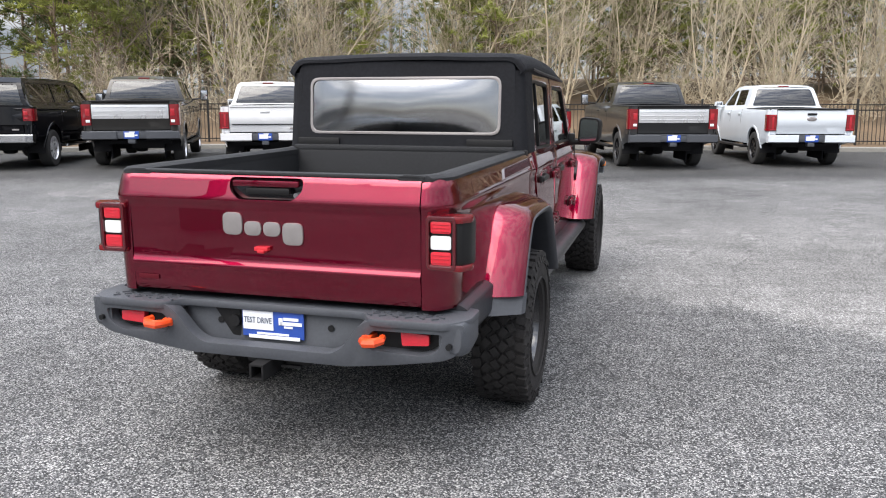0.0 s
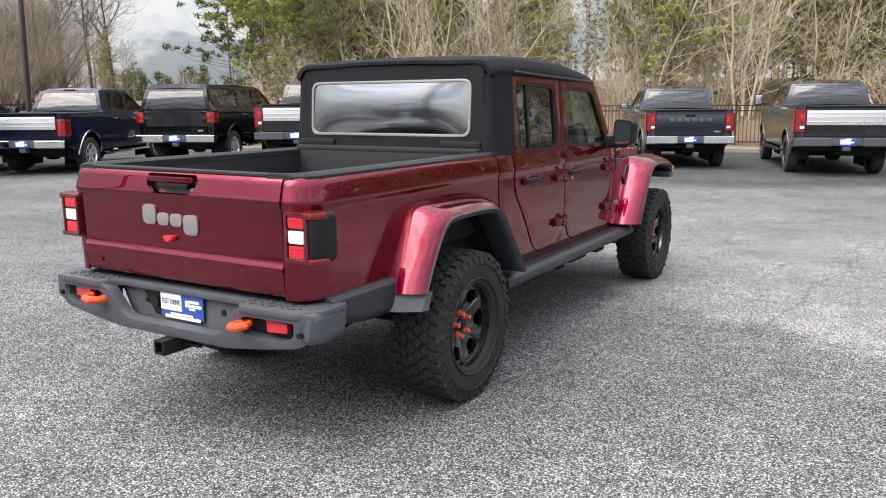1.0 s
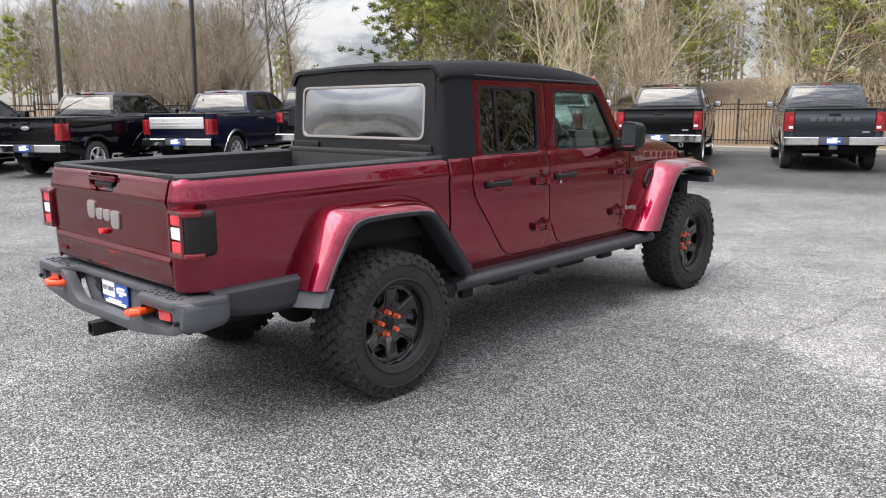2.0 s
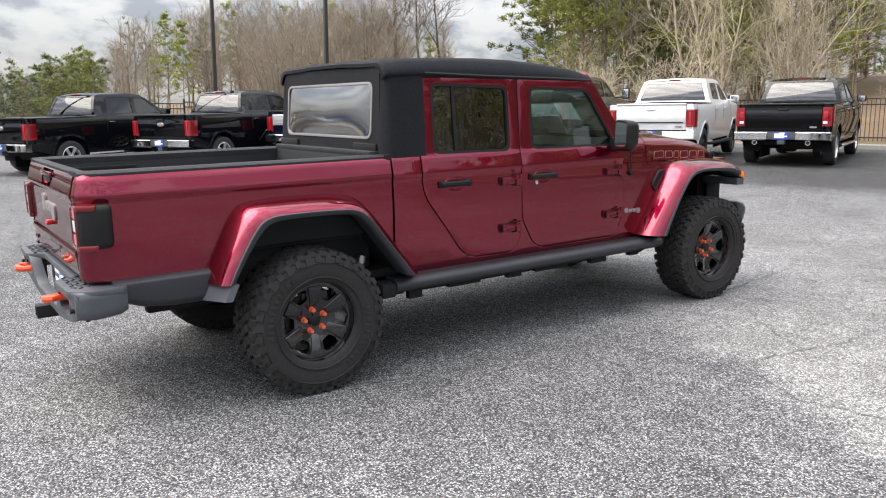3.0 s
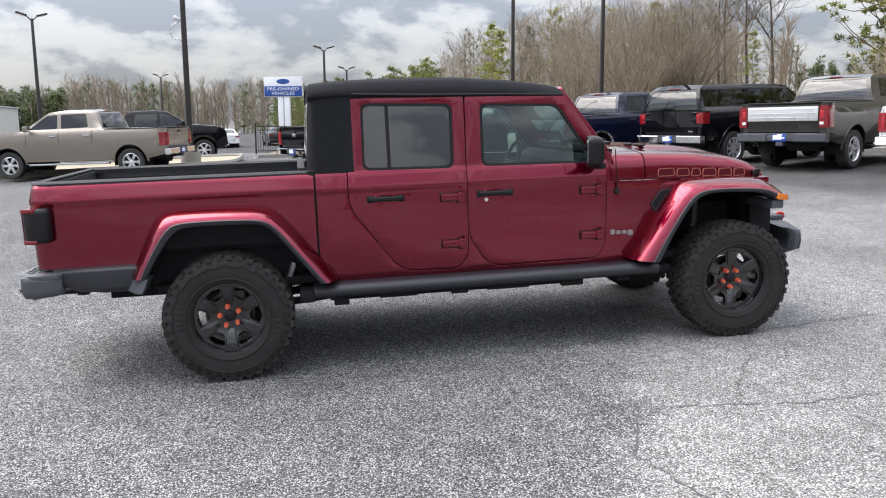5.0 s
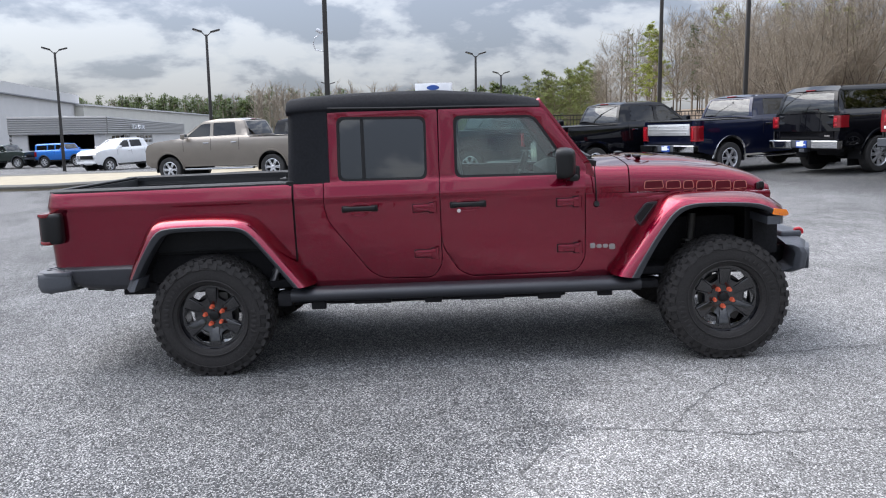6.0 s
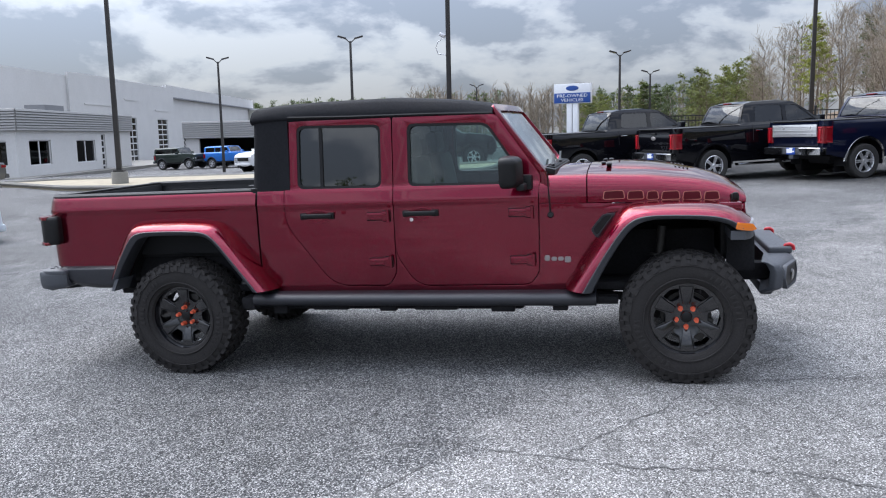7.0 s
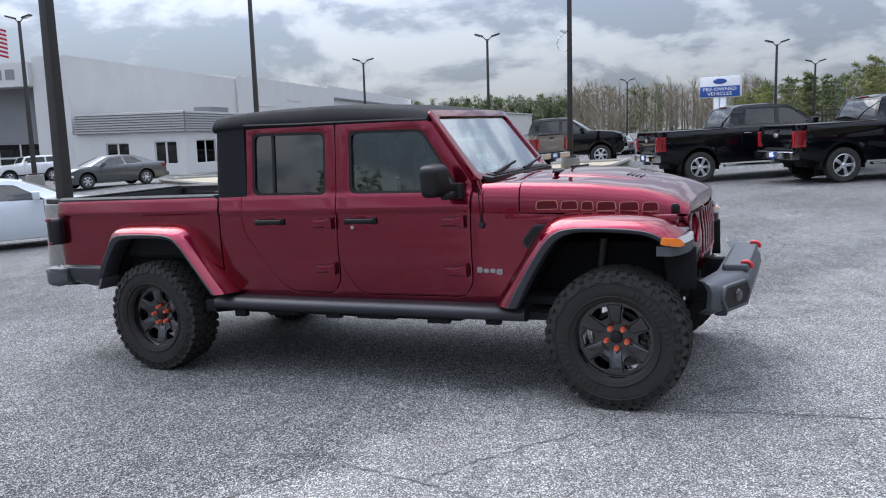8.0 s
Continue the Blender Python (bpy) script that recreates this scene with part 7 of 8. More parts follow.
# ---- dealership buildings ----
STUCCO = mat("white_stucco", (0.585, 0.58, 0.57), rough=0.85, vary=0.07, scale=0.5, bump=0.15, bump_scale=30)
GREYWALL = mat("grey_panel_wall", (0.22, 0.225, 0.235), rough=0.6, vary=0.08, scale=0.6)
CREAM = mat("cream_wall", (0.58, 0.57, 0.52), rough=0.85, vary=0.08, scale=0.4)
SIDING = mat("grey_metal_siding", (0.27, 0.265, 0.255), rough=0.45, metal=0.3, vary=0.08, scale=0.8)
WINDOW = glass("building_glass", (0.3, 0.33, 0.36), 0.2)
# near-black colour that stands in for the dark of unlit rooms
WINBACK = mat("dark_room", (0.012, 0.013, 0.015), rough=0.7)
WFRAME = mat("white_frame", (0.6, 0.6, 0.6), rough=0.5)
E1, E2 = Vector((-0.970, -0.240, 0)).normalized(), Vector((0.240, -0.970, 0)).normalized()
BASE = -2.6


def wall_box(bm, o, along_, s0, s1, z0, z1, thick, inward):
    """A wall slab from s0 to s1 along a line from o, thickened to its back."""
    a, b = o + along_ * s0, o + along_ * s1
    pts = [a, b, b + inward * thick, a + inward * thick]
    t = fresh()
    loft(t, [[Vector((p.x, p.y, z)) for p in pts] for z in (z0, z1)])
    merge(bm, t)


def wall_with(o, along_, inward, s0, s1, z0, z1, holes, thick):
    """A wall with openings that go through it; holes as (s0, s1, z0, z1)."""
    bm = fresh()
    hs = [[(a, c), (b, c), (b, d), (a, d)] for a, b, c, d in holes]
    panel(bm, [(s0, z0), (s1, z0), (s1, z1), (s0, z1)], hs, [], [], lambda u, v: o + along_ * u + Vector((0, 0, v)), thick, out=-inward)
    return bm


def glazing(parent, o, along_, inward, s0, s1, z0, z1, cols, rows, bar=0.10):
    """A window: frame bars and single panes set back in the opening."""
    w = new("window")
    w.parent = parent
    bm = fresh()
    for k in range(cols + 1):
        s = s0 + (s1 - s0) * k / cols
        wall_box(bm, o + inward * 0.10, along_, s - bar / 2, s + bar / 2, z0, z1, 0.08, inward)
    for k in range(rows + 1):
        z = z0 + (z1 - z0) * k / rows
        wall_box(bm, o + inward * 0.105, along_, s0, s1, z - bar / 2, z + bar / 2, 0.07, inward)
    part("window_frame", bm, WFRAME, w)
    for i in range(cols):
        for j in range(rows):
            bm = fresh()
            wall_box(bm, o + inward * 0.14, along_, s0 + (s1 - s0) * i / cols + bar / 2, s0 + (s1 - s0) * (i + 1) / cols - bar / 2, z0 + (z1 - z0) * j / rows + bar / 2, z0 + (z1 - z0) * (j + 1) / rows - bar / 2, 0.02, inward)
            part("pane", bm, WINDOW, w)
    # near-black sheet behind the panes, in place of the unlit room
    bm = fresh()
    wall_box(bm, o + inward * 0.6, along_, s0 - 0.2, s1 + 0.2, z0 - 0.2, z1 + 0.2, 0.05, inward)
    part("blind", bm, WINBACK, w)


def louvres(parent, o, along_, out_, s0, s1, z0, z1, n=8):
    """Horizontal metal siding: each board stands out at its foot."""
    for k in range(n):
        za, zb = z0 + (z1 - z0) * k / n, z0 + (z1 - z0) * (k + 1) / n
        a, b = o + along_ * s0, o + along_ * s1
        bm = fresh()
        loft(bm, [[Vector((p.x, p.y, 0)) + out_ * d + Vector((0, 0, z)) for d, z in ((0.0, za), (0.10, za + 0.02), (0.03, zb - 0.01), (0.0, zb))] for p in (a, b)])
        part("siding_board", bm, SIDING, parent)


main = thing("dealership_building", Matrix.Identity(4), "long white dealership building with tall window strips", "building")
C0 = Vector((-38.5, -46.8, 0))
holes = [(45.2, 48.0, -2.0, 4.45), (55.9, 60.0, -1.2, 4.4)]
part("wall", wall_with(C0, E1, E2, 0, 63.2, BASE, 8.4, holes, 0.5), STUCCO, main)
for s0, s1 in ((28.9, 31.7),):
    bm = fresh()
    wall_box(bm, C0 - E2 * 0.25, E1, s0, s1, BASE, 8.75, 0.24, E2)
    part("pier", bm, STUCCO, main)
bm = fresh()
wall_box(bm, C0, E1, 31.7, 63.2, 8.404, 8.9, 0.5, E2)
part("parapet", bm, STUCCO, main)
for k, (a, b, c, d) in enumerate(holes):
    glazing(main, C0, E1, E2, a, b, c, d, 2, 8, 0.16)
bm = fresh()
wall_box(bm, C0 - E2 * 0.06, E1, 44.3, 48.8, 6.55, 6.8, 0.06, E2)
wall_box(bm, C0 - E2 * 0.06, E1, 55.2, 60.6, 5.5, 5.7, 0.06, E2)
wall_box(bm, C0 - E2 * 0.06, E1, 33, 40, 5.6, 5.75, 0.06, E2)
part("wall_ledge", bm, STUCCO, main)
part("side_wall", wall_with(C0 + E2 * 1.0, E1, E2, 63.2, 120, BASE, 9.5, [], 0.5), STUCCO, main)
bm = fresh()
wall_box(bm, C0 + E2 * 0.51, E1, 0.2, 119, 7.6, 7.8, 30, E2)
part("roof", bm, GREYWALL, main)
# the gable end: white pier, grey recessed wall with a glass strip, white fascia
bm = fresh()
wall_box(bm, C0, E2, 0.502, 3.0, BASE, 8.4, 0.5, E1)
part("pier", bm, STUCCO, main)
part("front_wall", wall_with(C0 + E1 * 1.6, E2, E1, 3.0, 22, BASE, 6.2, [(4, 20, -0.4, 1.9)], 0.4), GREYWALL, main)
glazing(main, C0 + E1 * 1.6, E2, E1, 4, 20, -0.4, 1.9, 8, 2, 0.14)
bm = fresh()
wall_box(bm, C0 - E1 * 0.4, E2, 3.0, 22, 6.204, 8.0, 2.2, E1)
part("fascia", bm, STUCCO, main)
for k in range(6):
    bm = fresh()
    wall_box(bm, C0 - E1 * 0.44, E2, 4.2 + 1.1 * k, 4.2 + 1.1 * k + 0.75, 6.75, 7.5, 0.05, E1)
    part("letter_block", bm, GREYWALL, main)

office = thing("office_annex", Matrix.Identity(4), "low white office annex with grey siding band and dark windows", "building")
A0 = Vector((-40.4, -37.5, 0))
o_holes = [(1.7, 4.9, -0.0, 1.8), (9.2, 12.7, -0.05, 1.75), (14.0, 14.8, -1.0, 2.2)]
part("wall", wall_with(A0, E1, E2, 0, 20.6, BASE, 2.45, o_holes, 0.35), STUCCO, office)
for k, (a, b, c, d) in enumerate(o_holes):
    glazing(office, A0, E1, E2, a, b, c, d, 2 if k < 2 else 1, 1 if k < 2 else 6, 0.14)
l_holes = [(0.7, 2.5, 0.05, 1.75), (4.6, 6.5, 0.05, 1.7)]
part("wall", wall_with(A0, E2, E1, 0.352, 9.2, BASE, 2.45, l_holes, 0.35), STUCCO, office)
for a, b, c, d in l_holes:
    glazing(office, A0, E2, E1, a, b, c, d, 2, 1, 0.14)
bm = fresh()
wall_box(bm, A0 - E2 * 0.16 - E1 * 0.16, E1, 0, 20.9, 2.454, 3.95, 9.0, E2)
part("band_core", bm, SIDING, office)
louvres(office, A0 - E2 * 0.16 - E1 * 0.16, E1, -E2, 0, 20.9, 2.46, 3.95)
louvres(office, A0 - E2 * 0.16 - E1 * 0.16, E2, -E1, 0, 9.0, 2.46, 3.95)
bm = fresh()
wall_box(bm, A0, E1, 4.5, 7.5, 3.95, 4.35, 1.5, E2)
part("roof_unit", bm, GREYWALL, office)
bm = fresh()
wall_box(bm, A0 - E2 * 1.4 - E1 * 0.8, E1, -0.6, 40, BASE, -0.72, 12, E2)
tagged(part("pavement", bm, CONCRETE), "pale concrete apron beside the offices", "pavement", kind="structure")

service = thing("service_annex", Matrix.Identity(4), "service bay with grey siding band and open door", "building")
S0 = Vector((-62.0, -29.4, 0))
part("wall", wall_with(S0, E2, E1, 0.352, 7.6, BASE, 1.7, [(0.9, 6.2, BASE + 0.1, 1.65)], 0.35), STUCCO, service)
# bay walls carry the dark of the unlit bay in their colour
bm = fresh()
wall_box(bm, S0 + E1 * 9, E2, 0, 7.6, BASE, 1.7, 0.2, E1)
wall_box(bm, S0 + E2 * 7.4, E1, 0, 9, BASE, 1.7, 0.2, E2)
part("bay_room", bm, WINBACK, service)
s_holes = [(2.9, 12.4, 0.75, 1.6), (16.6, 28.4, 0.6, 1.55)]
part("wall", wall_with(S0, E1, E2, 0, 64, BASE, 1.7, s_holes, 0.35), STUCCO, service)
for a, b, c, d in s_holes:
    glazing(service, S0, E1, E2, a, b, c, d, 4, 2, 0.16)
bm = fresh()
wall_box(bm, S0 - E1 * 0.2 - E2 * 0.2, E1, 0, 64, 1.704, 3.2, 7.8, E2)
part("band_core", bm, SIDING, service)
louvres(service, S0 - E1 * 0.2 - E2 * 0.2, E1, -E2, 0, 64, 1.71, 3.2)
louvres(service, S0 - E1 * 0.2 - E2 * 0.2, E2, -E1, 0, 7.8, 1.71, 3.2)
bm = text_mesh("SERVICE", 1.15, 0.04)
ctr = S0 + E1 * 15.4 - E2 * 0.42 + Vector((0, 0, 2.36))
bm.transform(Matrix.Translation(ctr) @ Matrix((( -E1.x, 0, -E2.x, 0), (-E1.y, 0, -E2.y, 0), (0, 1, 0, 0), (0, 0, 0, 1))) @ Matrix.Rotation(math.pi, 4, "Y") @ Matrix.Diagonal((-2.0, 0.55, 1, 1)))
bmesh.ops.recalc_face_normals(bm, faces=bm.faces)
part("sign_word", bm, PLATE_WHITE, service)
for k in (0.4, 6.8):
    bm = fresh()
    p = S0 + E2 * k - E1 * 1.2
    rod(bm, (p.x, p.y, BASE), (p.x, p.y, -0.55), 0.14, seg=10)
    part("bollard", bm, AMBER, service)

shed = thing("warehouse", Matrix.Identity(4), "long low cream warehouse behind the service bay", "building")
bm = fresh()
loft(bm, [[Vector((x, y, z)) for x, y in ((-150, -73.5), (-262, -84.0), (-262, -115), (-156, -100))] for z in (BASE - 2, 7.3)])
part("wall", bm, CREAM, shed)
bm = fresh()
loft(bm, [[Vector((x, y, z)) for x, y in ((-149.6, -73.1), (-262.4, -83.6), (-262.4, -115), (-155.6, -100))] for z in (7.304, 7.6)])
part("parapet", bm, WFRAME, shed)
low = thing("low_white_wall", Matrix.Identity(4), "long low white wall across the road", "wall")
bm = fresh()
loft(bm, [[Vector((x, y, z)) for x, y in ((-100, -26), (-104, -9), (-105, -9), (-101, -26))] for z in (-2.6, 1.0)])
part("wall", bm, CREAM, low)

# drive island: kerbed strip of pale grass where the tall lamp posts stand
bm = fresh()
isl = rounded([(-20.9, -9.5), (-20.6, -1.5), (-24.5, -1.5), (-26, -10), (-27.5, -24), (-24, -24.5), (-21.0, -18.6), (-20.2, -13.0)], 1.0, 4)
loft(bm, [[Vector((x, y, gz(x, y) + h)) for x, y in isl] for h in (-0.15, 0.13)])
tagged(part("traffic_island", bm, DRYGRASS), "kerbed strip of pale dry grass", "traffic island", kind="structure")
bm = fresh()
ring = [Vector((x, y, gz(x, y) + 0.15)) for x, y in isl]
tube(bm, ring, 0.08, seg=6, closed=True)
tagged(part("kerb", bm, CONCRETE), "pale concrete kerb round the island", "kerb", kind="structure")

# ---- lamp posts ----
POLE = mat("dark_bronze_pole", (0.045, 0.042, 0.040), rough=0.5, metal=0.3, vary=0.2, scale=2)


def lamp_post(x, y, h, w=0.10, base=0.0, base_r=0.30, z=None, heads=2, turn=0, floodlight=False, label="dark metal lamp post with two lamp heads"):
    z = gz(x, y) if z is None else z
    t = thing("street_lamp", Matrix.Translation((x, y, z)) @ Matrix.Rotation(radians(turn), 4, "Z"), label, "lamp post", "lamp posts of the lot")
    bm = fresh()
    loft(bm, [[Vector((sx * ww, sy * ww, zz)) for sx, sy in ((-1, -1), (1, -1), (1, 1), (-1, 1))] for zz, ww in ((base, w), (h, w * 0.62))])
    bevel_sharp(bm, w * 0.25)
    part("pole", bm, POLE, t)
    if base:
        bm = fresh()
        rings = []
        for zz, rr in ((-0.2, base_r * 1.04), (0.04, base_r * 1.02), (base - 0.05, base_r), (base, base_r * 0.95)):
            rings.append([Vector((rr * math.cos(2 * math.pi * k / 20), rr * math.sin(2 * math.pi * k / 20), zz)) for k in range(20)])
        loft(bm, rings)
        part("concrete_base", bm, CONCRETE, t)
        bm = fresh()
        box(bm, (0, 0, base + 0.04), (w * 4.2, w * 4.2, 0.08), bev=0.015)
        part("base_plate", bm, POLE, t)
    for k in range(heads):
        s = 1 if k == 0 else -1
        bm = fresh()
        rod(bm, (0, 0, h - 0.12), (s * 0.26, 0, h + 0.14), 0.03, seg=6)
        part("arm", bm, POLE, t)
        bm = fresh()
        box(bm, (s * 0.46, 0, h + 0.20), (0.50, 0.30, 0.085), rot=(0, -s * 16, 0), bev=0.025)
        hd = part("lamp_head", bm, POLE, t)
        bm = fresh()
        box(bm, (s * 0.48, 0, h + 0.155), (0.34, 0.22, 0.02), rot=(0, -s * 16, 0))
        part("lens", bm, WHITE_LENS, hd)
    if floodlight:
        bm = fresh()
        tube(bm, [(0, 0, 4.05), (-0.35, 0, 4.1), (-0.42, 0, 4.3), (-0.36, 0, 4.5), (-0.18, 0, 4.62)], 0.018, seg=5)
        box(bm, (-0.20, 0, 4.72), (0.22, 0.14, 0.12), rot=(0, 30, 0), bev=0.02)
        part("side_light", bm, ALLOY, t)


lamp_post(-3.7, -6.42, 9.5, w=0.095, base=0.95, base_r=0.31, label="dark lamp post on a tall round concrete base")
lamp_post(-22.6, -17.1, 11.0, w=0.10, base=0.55, base_r=0.32, turn=108)
lamp_post(-21.3, -3.0, 11.0, w=0.095, base=0.50, base_r=0.32, floodlight=True, turn=103)
lamp_post(-31.5, 10.7, 12.5, w=0.09, z=bank_z(-31.5, 10.7))
lamp_post(-20.6, 10.9, 11.5, w=0.07, z=gz(-20.6, 10.9) + 0.1)
lamp_post(-37.0, -12.1, 6.85 - gz(-37, -12.1), turn=113)
lamp_post(-41.3, -22.6, 6.5 - gz(-41.3, -22.6), turn=118)
lamp_post(-48.4, 2.4, 6.5 - gz(-48.4, 2.4), turn=103)
lamp_post(-60.0, 4.6, 6.0 - gz(-60, 4.6), turn=98)
lamp_post(-74.0, -12.0, 6.2 - gz(-74, -12), turn=108)
lamp_post(-24.2, -33.2, 8.6, w=0.10, base=0.6, base_r=0.45, turn=108)

# ---- roadside sign ----
SIGN_BLUE = mat("sign_blue", (0.015, 0.07, 0.30), rough=0.35, coat=0.3, vary=0.06, scale=2)
SIGN_WHITE = mat("sign_white", (0.75, 0.77, 0.80), rough=0.4, vary=0.05, scale=2)
sg = thing("road_sign", Matrix.Translation((-42.2, -0.2, 0)) @ Matrix.Rotation(radians(76), 4, "Z"), "white and blue sign on twin white columns", "sign")
zg = gz(-42.2, -0.2)
bm = fresh()
box(bm, (0, 0, 3.83), (2.26, 0.30, 1.14), bev=0.02)
part("panel", bm, SIGN_WHITE, sg)
bm = fresh()
box(bm, (0, -0.155, 3.58), (2.22, 0.02, 0.58), bev=0.004)
part("blue_field", bm, SIGN_BLUE, sg)
bm = fresh()
revolve(bm, [(0.0, 0.02), (0.14, 0.016), (0.15, 0.0)], 24)
bm.transform(Matrix.Translation((0, -0.155, 4.14)) @ Matrix.Rotation(radians(-90), 4, "Z") @ Matrix.Diagonal((1, 2.6, 1, 1)))
part("oval_mark", bm, SIGN_BLUE, sg)
for word, z in (("PRE-OWNED", 3.70), ("VEHICLES", 3.45)):
    bm = text_mesh(word, 0.26, 0.01)
    bm.transform(Matrix.Translation((0, -0.172, z)) @ Matrix.Rotation(radians(90), 4, "X") @ Matrix.Diagonal((1.25, 1, 1, 1)))
    part("sign_word", bm, SIGN_WHITE, sg)
for sx in (-0.19, 0.19):
    bm = fresh()
    box(bm, (sx, 0, (3.26 + zg - 0.3) / 2), (0.32, 0.26, 3.26 - zg + 0.3), bev=0.02)
    part("column", bm, SIGN_WHITE, sg)
# a short run of fence near the sign
copy_thing(first_panel, Matrix.Translation((-33.5, -1.5, gz(-33.5, -1.5) + 0.02)) @ Matrix.Rotation(radians(110), 4, "Z"))

# ---- flag ----
FLAG_RED = mat("flag_red", (0.42, 0.015, 0.03), rough=0.8, vary=0.1)
FLAG_WHITE = mat("flag_white", (0.7, 0.7, 0.72), rough=0.8, vary=0.05)
FLAG_BLUE = mat("flag_blue", (0.015, 0.03, 0.16), rough=0.8)
fl = thing("flag", Matrix.Translation((-26.3, -41.2, 0)) @ Matrix.Rotation(radians(-65), 4, "Z"), "striped flag blowing from a tall pole", "flag")
bm = fresh()
rod(bm, (0, 0, gz(-26, -41) - 0.2), (0, 0, 9.2), 0.07, 0.04, seg=10)
part("pole", bm, ALLOY, fl)
bm = fresh()
for k in range(13):
    for j in range(16):
        q = []
        for dj, dk in ((0, 0), (1, 0), (1, 1), (0, 1)):
            u = (j + dj) / 16
            q.append(bm.verts.new((-u * 2.9, 0.12 * math.sin(9 * u) * u, 8.9 - 0.125 * (k + dk) - 0.45 * u * u)))
        f = bm.faces.new(q)
        f.material_index = 2 if (j < 6 and k < 7) else k % 2
bmesh.ops.remove_doubles(bm, verts=bm.verts, dist=1e-4)
part("cloth", bm, [FLAG_RED, FLAG_WHITE, FLAG_BLUE], fl)

# ---- trees ----
BARK_PALE = mat("pale_bark", (0.42, 0.35, 0.25), rough=0.9, vary=0.3, scale=3)
BARK_GREY = mat("grey_bark", (0.13, 0.108, 0.085), rough=0.9, vary=0.3, scale=3)
BARK_PINE = mat("pine_bark", (0.20, 0.15, 0.11), rough=0.95, vary=0.35, scale=3)
TWIG_PALE = mat("pale_twigs", (0.48, 0.415, 0.30), rough=0.9, vary=0.25, scale=1.5)
TWIG_GREY = mat("grey_twigs", (0.245, 0.205, 0.155), rough=0.9, vary=0.25, scale=1.5)


def leaf(name, color):
    """Needles let some light through."""
    m = mat(name, color, rough=0.6, vary=0.4, scale=0.8, spec=0.25)
    n, l = m.node_tree.nodes, m.node_tree.links
    tl, mx = n.new("ShaderNodeBsdfTranslucent"), n.new("ShaderNodeMixShader")
    b = n["Principled BSDF"]
    tl.inputs[0].default_value = (color[0] * 1.2, color[1] * 1.2, color[2], 1)
    mx.inputs[0].default_value = 0.4
    l.new(b.outputs[0], mx.inputs[1])
    l.new(tl.outputs[0], mx.inputs[2])
    l.new(mx.outputs[0], n["Material Output"].inputs[0])
    return m


NEEDLE = leaf("pine_needles", (0.27, 0.295, 0.085))
NEEDLE_OLIVE = leaf("olive_pine_needles", (0.17, 0.19, 0.065))
BARK_DARK = mat("dark_bark", (0.075, 0.062, 0.050), rough=0.95, vary=0.3, scale=3)
TWIG_DARK = mat("dark_twigs", (0.095, 0.078, 0.062), rough=0.95, vary=0.25, scale=1.5)
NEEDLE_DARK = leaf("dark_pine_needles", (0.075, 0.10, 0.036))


def stick(V, Fc, p, q, r0, r1, sides):
    d = (q - p)
    if d.length < 1e-6:
        return
    m = d.to_track_quat("Z", "Y").to_matrix()
    b = len(V)
    for c, r in ((p, r0), (q, r1)):
        for k in range(sides):
            a = 2 * math.pi * k / sides
            V.append(c + m @ Vector((r * math.cos(a), r * math.sin(a), 0)))
    for k in range(sides):
        j = (k + 1) % sides
        Fc.append((b + k, b + j, b + sides + j, b + sides + k))


def turned(d, ang, rn):
    """d bent by about ang degrees to a chance side."""
    side = d.orthogonal().normalized()
    side.rotate(Matrix.Rotation(rn.uniform(0, 2 * math.pi), 3, d))
    a = radians(ang * rn.uniform(0.7, 1.3))
    return (d * math.cos(a) + side * math.sin(a)).normalized()


def bare_crown(V, Fc, rn, p, d, length, r, level, most, up=0.12, thin=0.006):
    segs = 4 if level < 2 else 2
    q = p
    for k in range(segs):
        d = (turned(d, 9, rn) + Vector((0, 0, up))).normalized()
        nq = q + d * (length / segs)
        r2 = r * (1 - 0.62 * (k + 1) / segs)
        stick(V, Fc, q, nq, max(thin, r * (1 - 0.62 * k / segs)), max(thin * 0.7, r2), 5 if level < 2 else 3)
        if level < most:
            for _ in range(2 if level else 3):
                if k or level:
                    bare_crown(V, Fc, rn, nq, turned(d, 42, rn), length * rn.uniform(0.42, 0.62), r2 * 0.62, level + 1, most, up, thin)
        q = nq


def mesh_of(name, V, Fc, material):
    me = bpy.data.meshes.new(name)
    me.from_pydata([tuple(v) for v in V], [], Fc)
    me.materials.append(material)
    me.polygons.foreach_set("use_smooth", [True] * len(me.polygons))
    me.update()
    return me


def bare_tree_meshes(seed, h, material, twig, most=3, lean=4, r=0.13, clear=0.3, thin=0.006, limbs=3):
    rn = random.Random(seed)
    V, Fc, V2, F2 = [], [], [], []
    p, d, n = Vector((0, 0, -0.4)), Vector((0, 0, 1)), 9
    for k in range(n):
        d = (turned(d, lean, rn) + Vector((0, 0, 0.35))).normalized()
        q = p + d * (h * 0.86 / n)
        ra, rb = r * (1 - 0.85 * k / n), r * (1 - 0.85 * (k + 1) / n)
        stick(V, Fc, p, q, ra, rb, 7)
        if k / n > clear:
            for _ in range(limbs if k < n - 1 else limbs + 2):
                bare_crown(V2, F2, rn, q, turned(d, 48, rn), h * rn.uniform(0.16, 0.30) * (1.15 - 0.5 * k / n), rb * 0.50, 1, most, thin=thin)
        p = q
    return mesh_of("trunk", V, Fc, material), mesh_of("crown", V2, F2, twig)


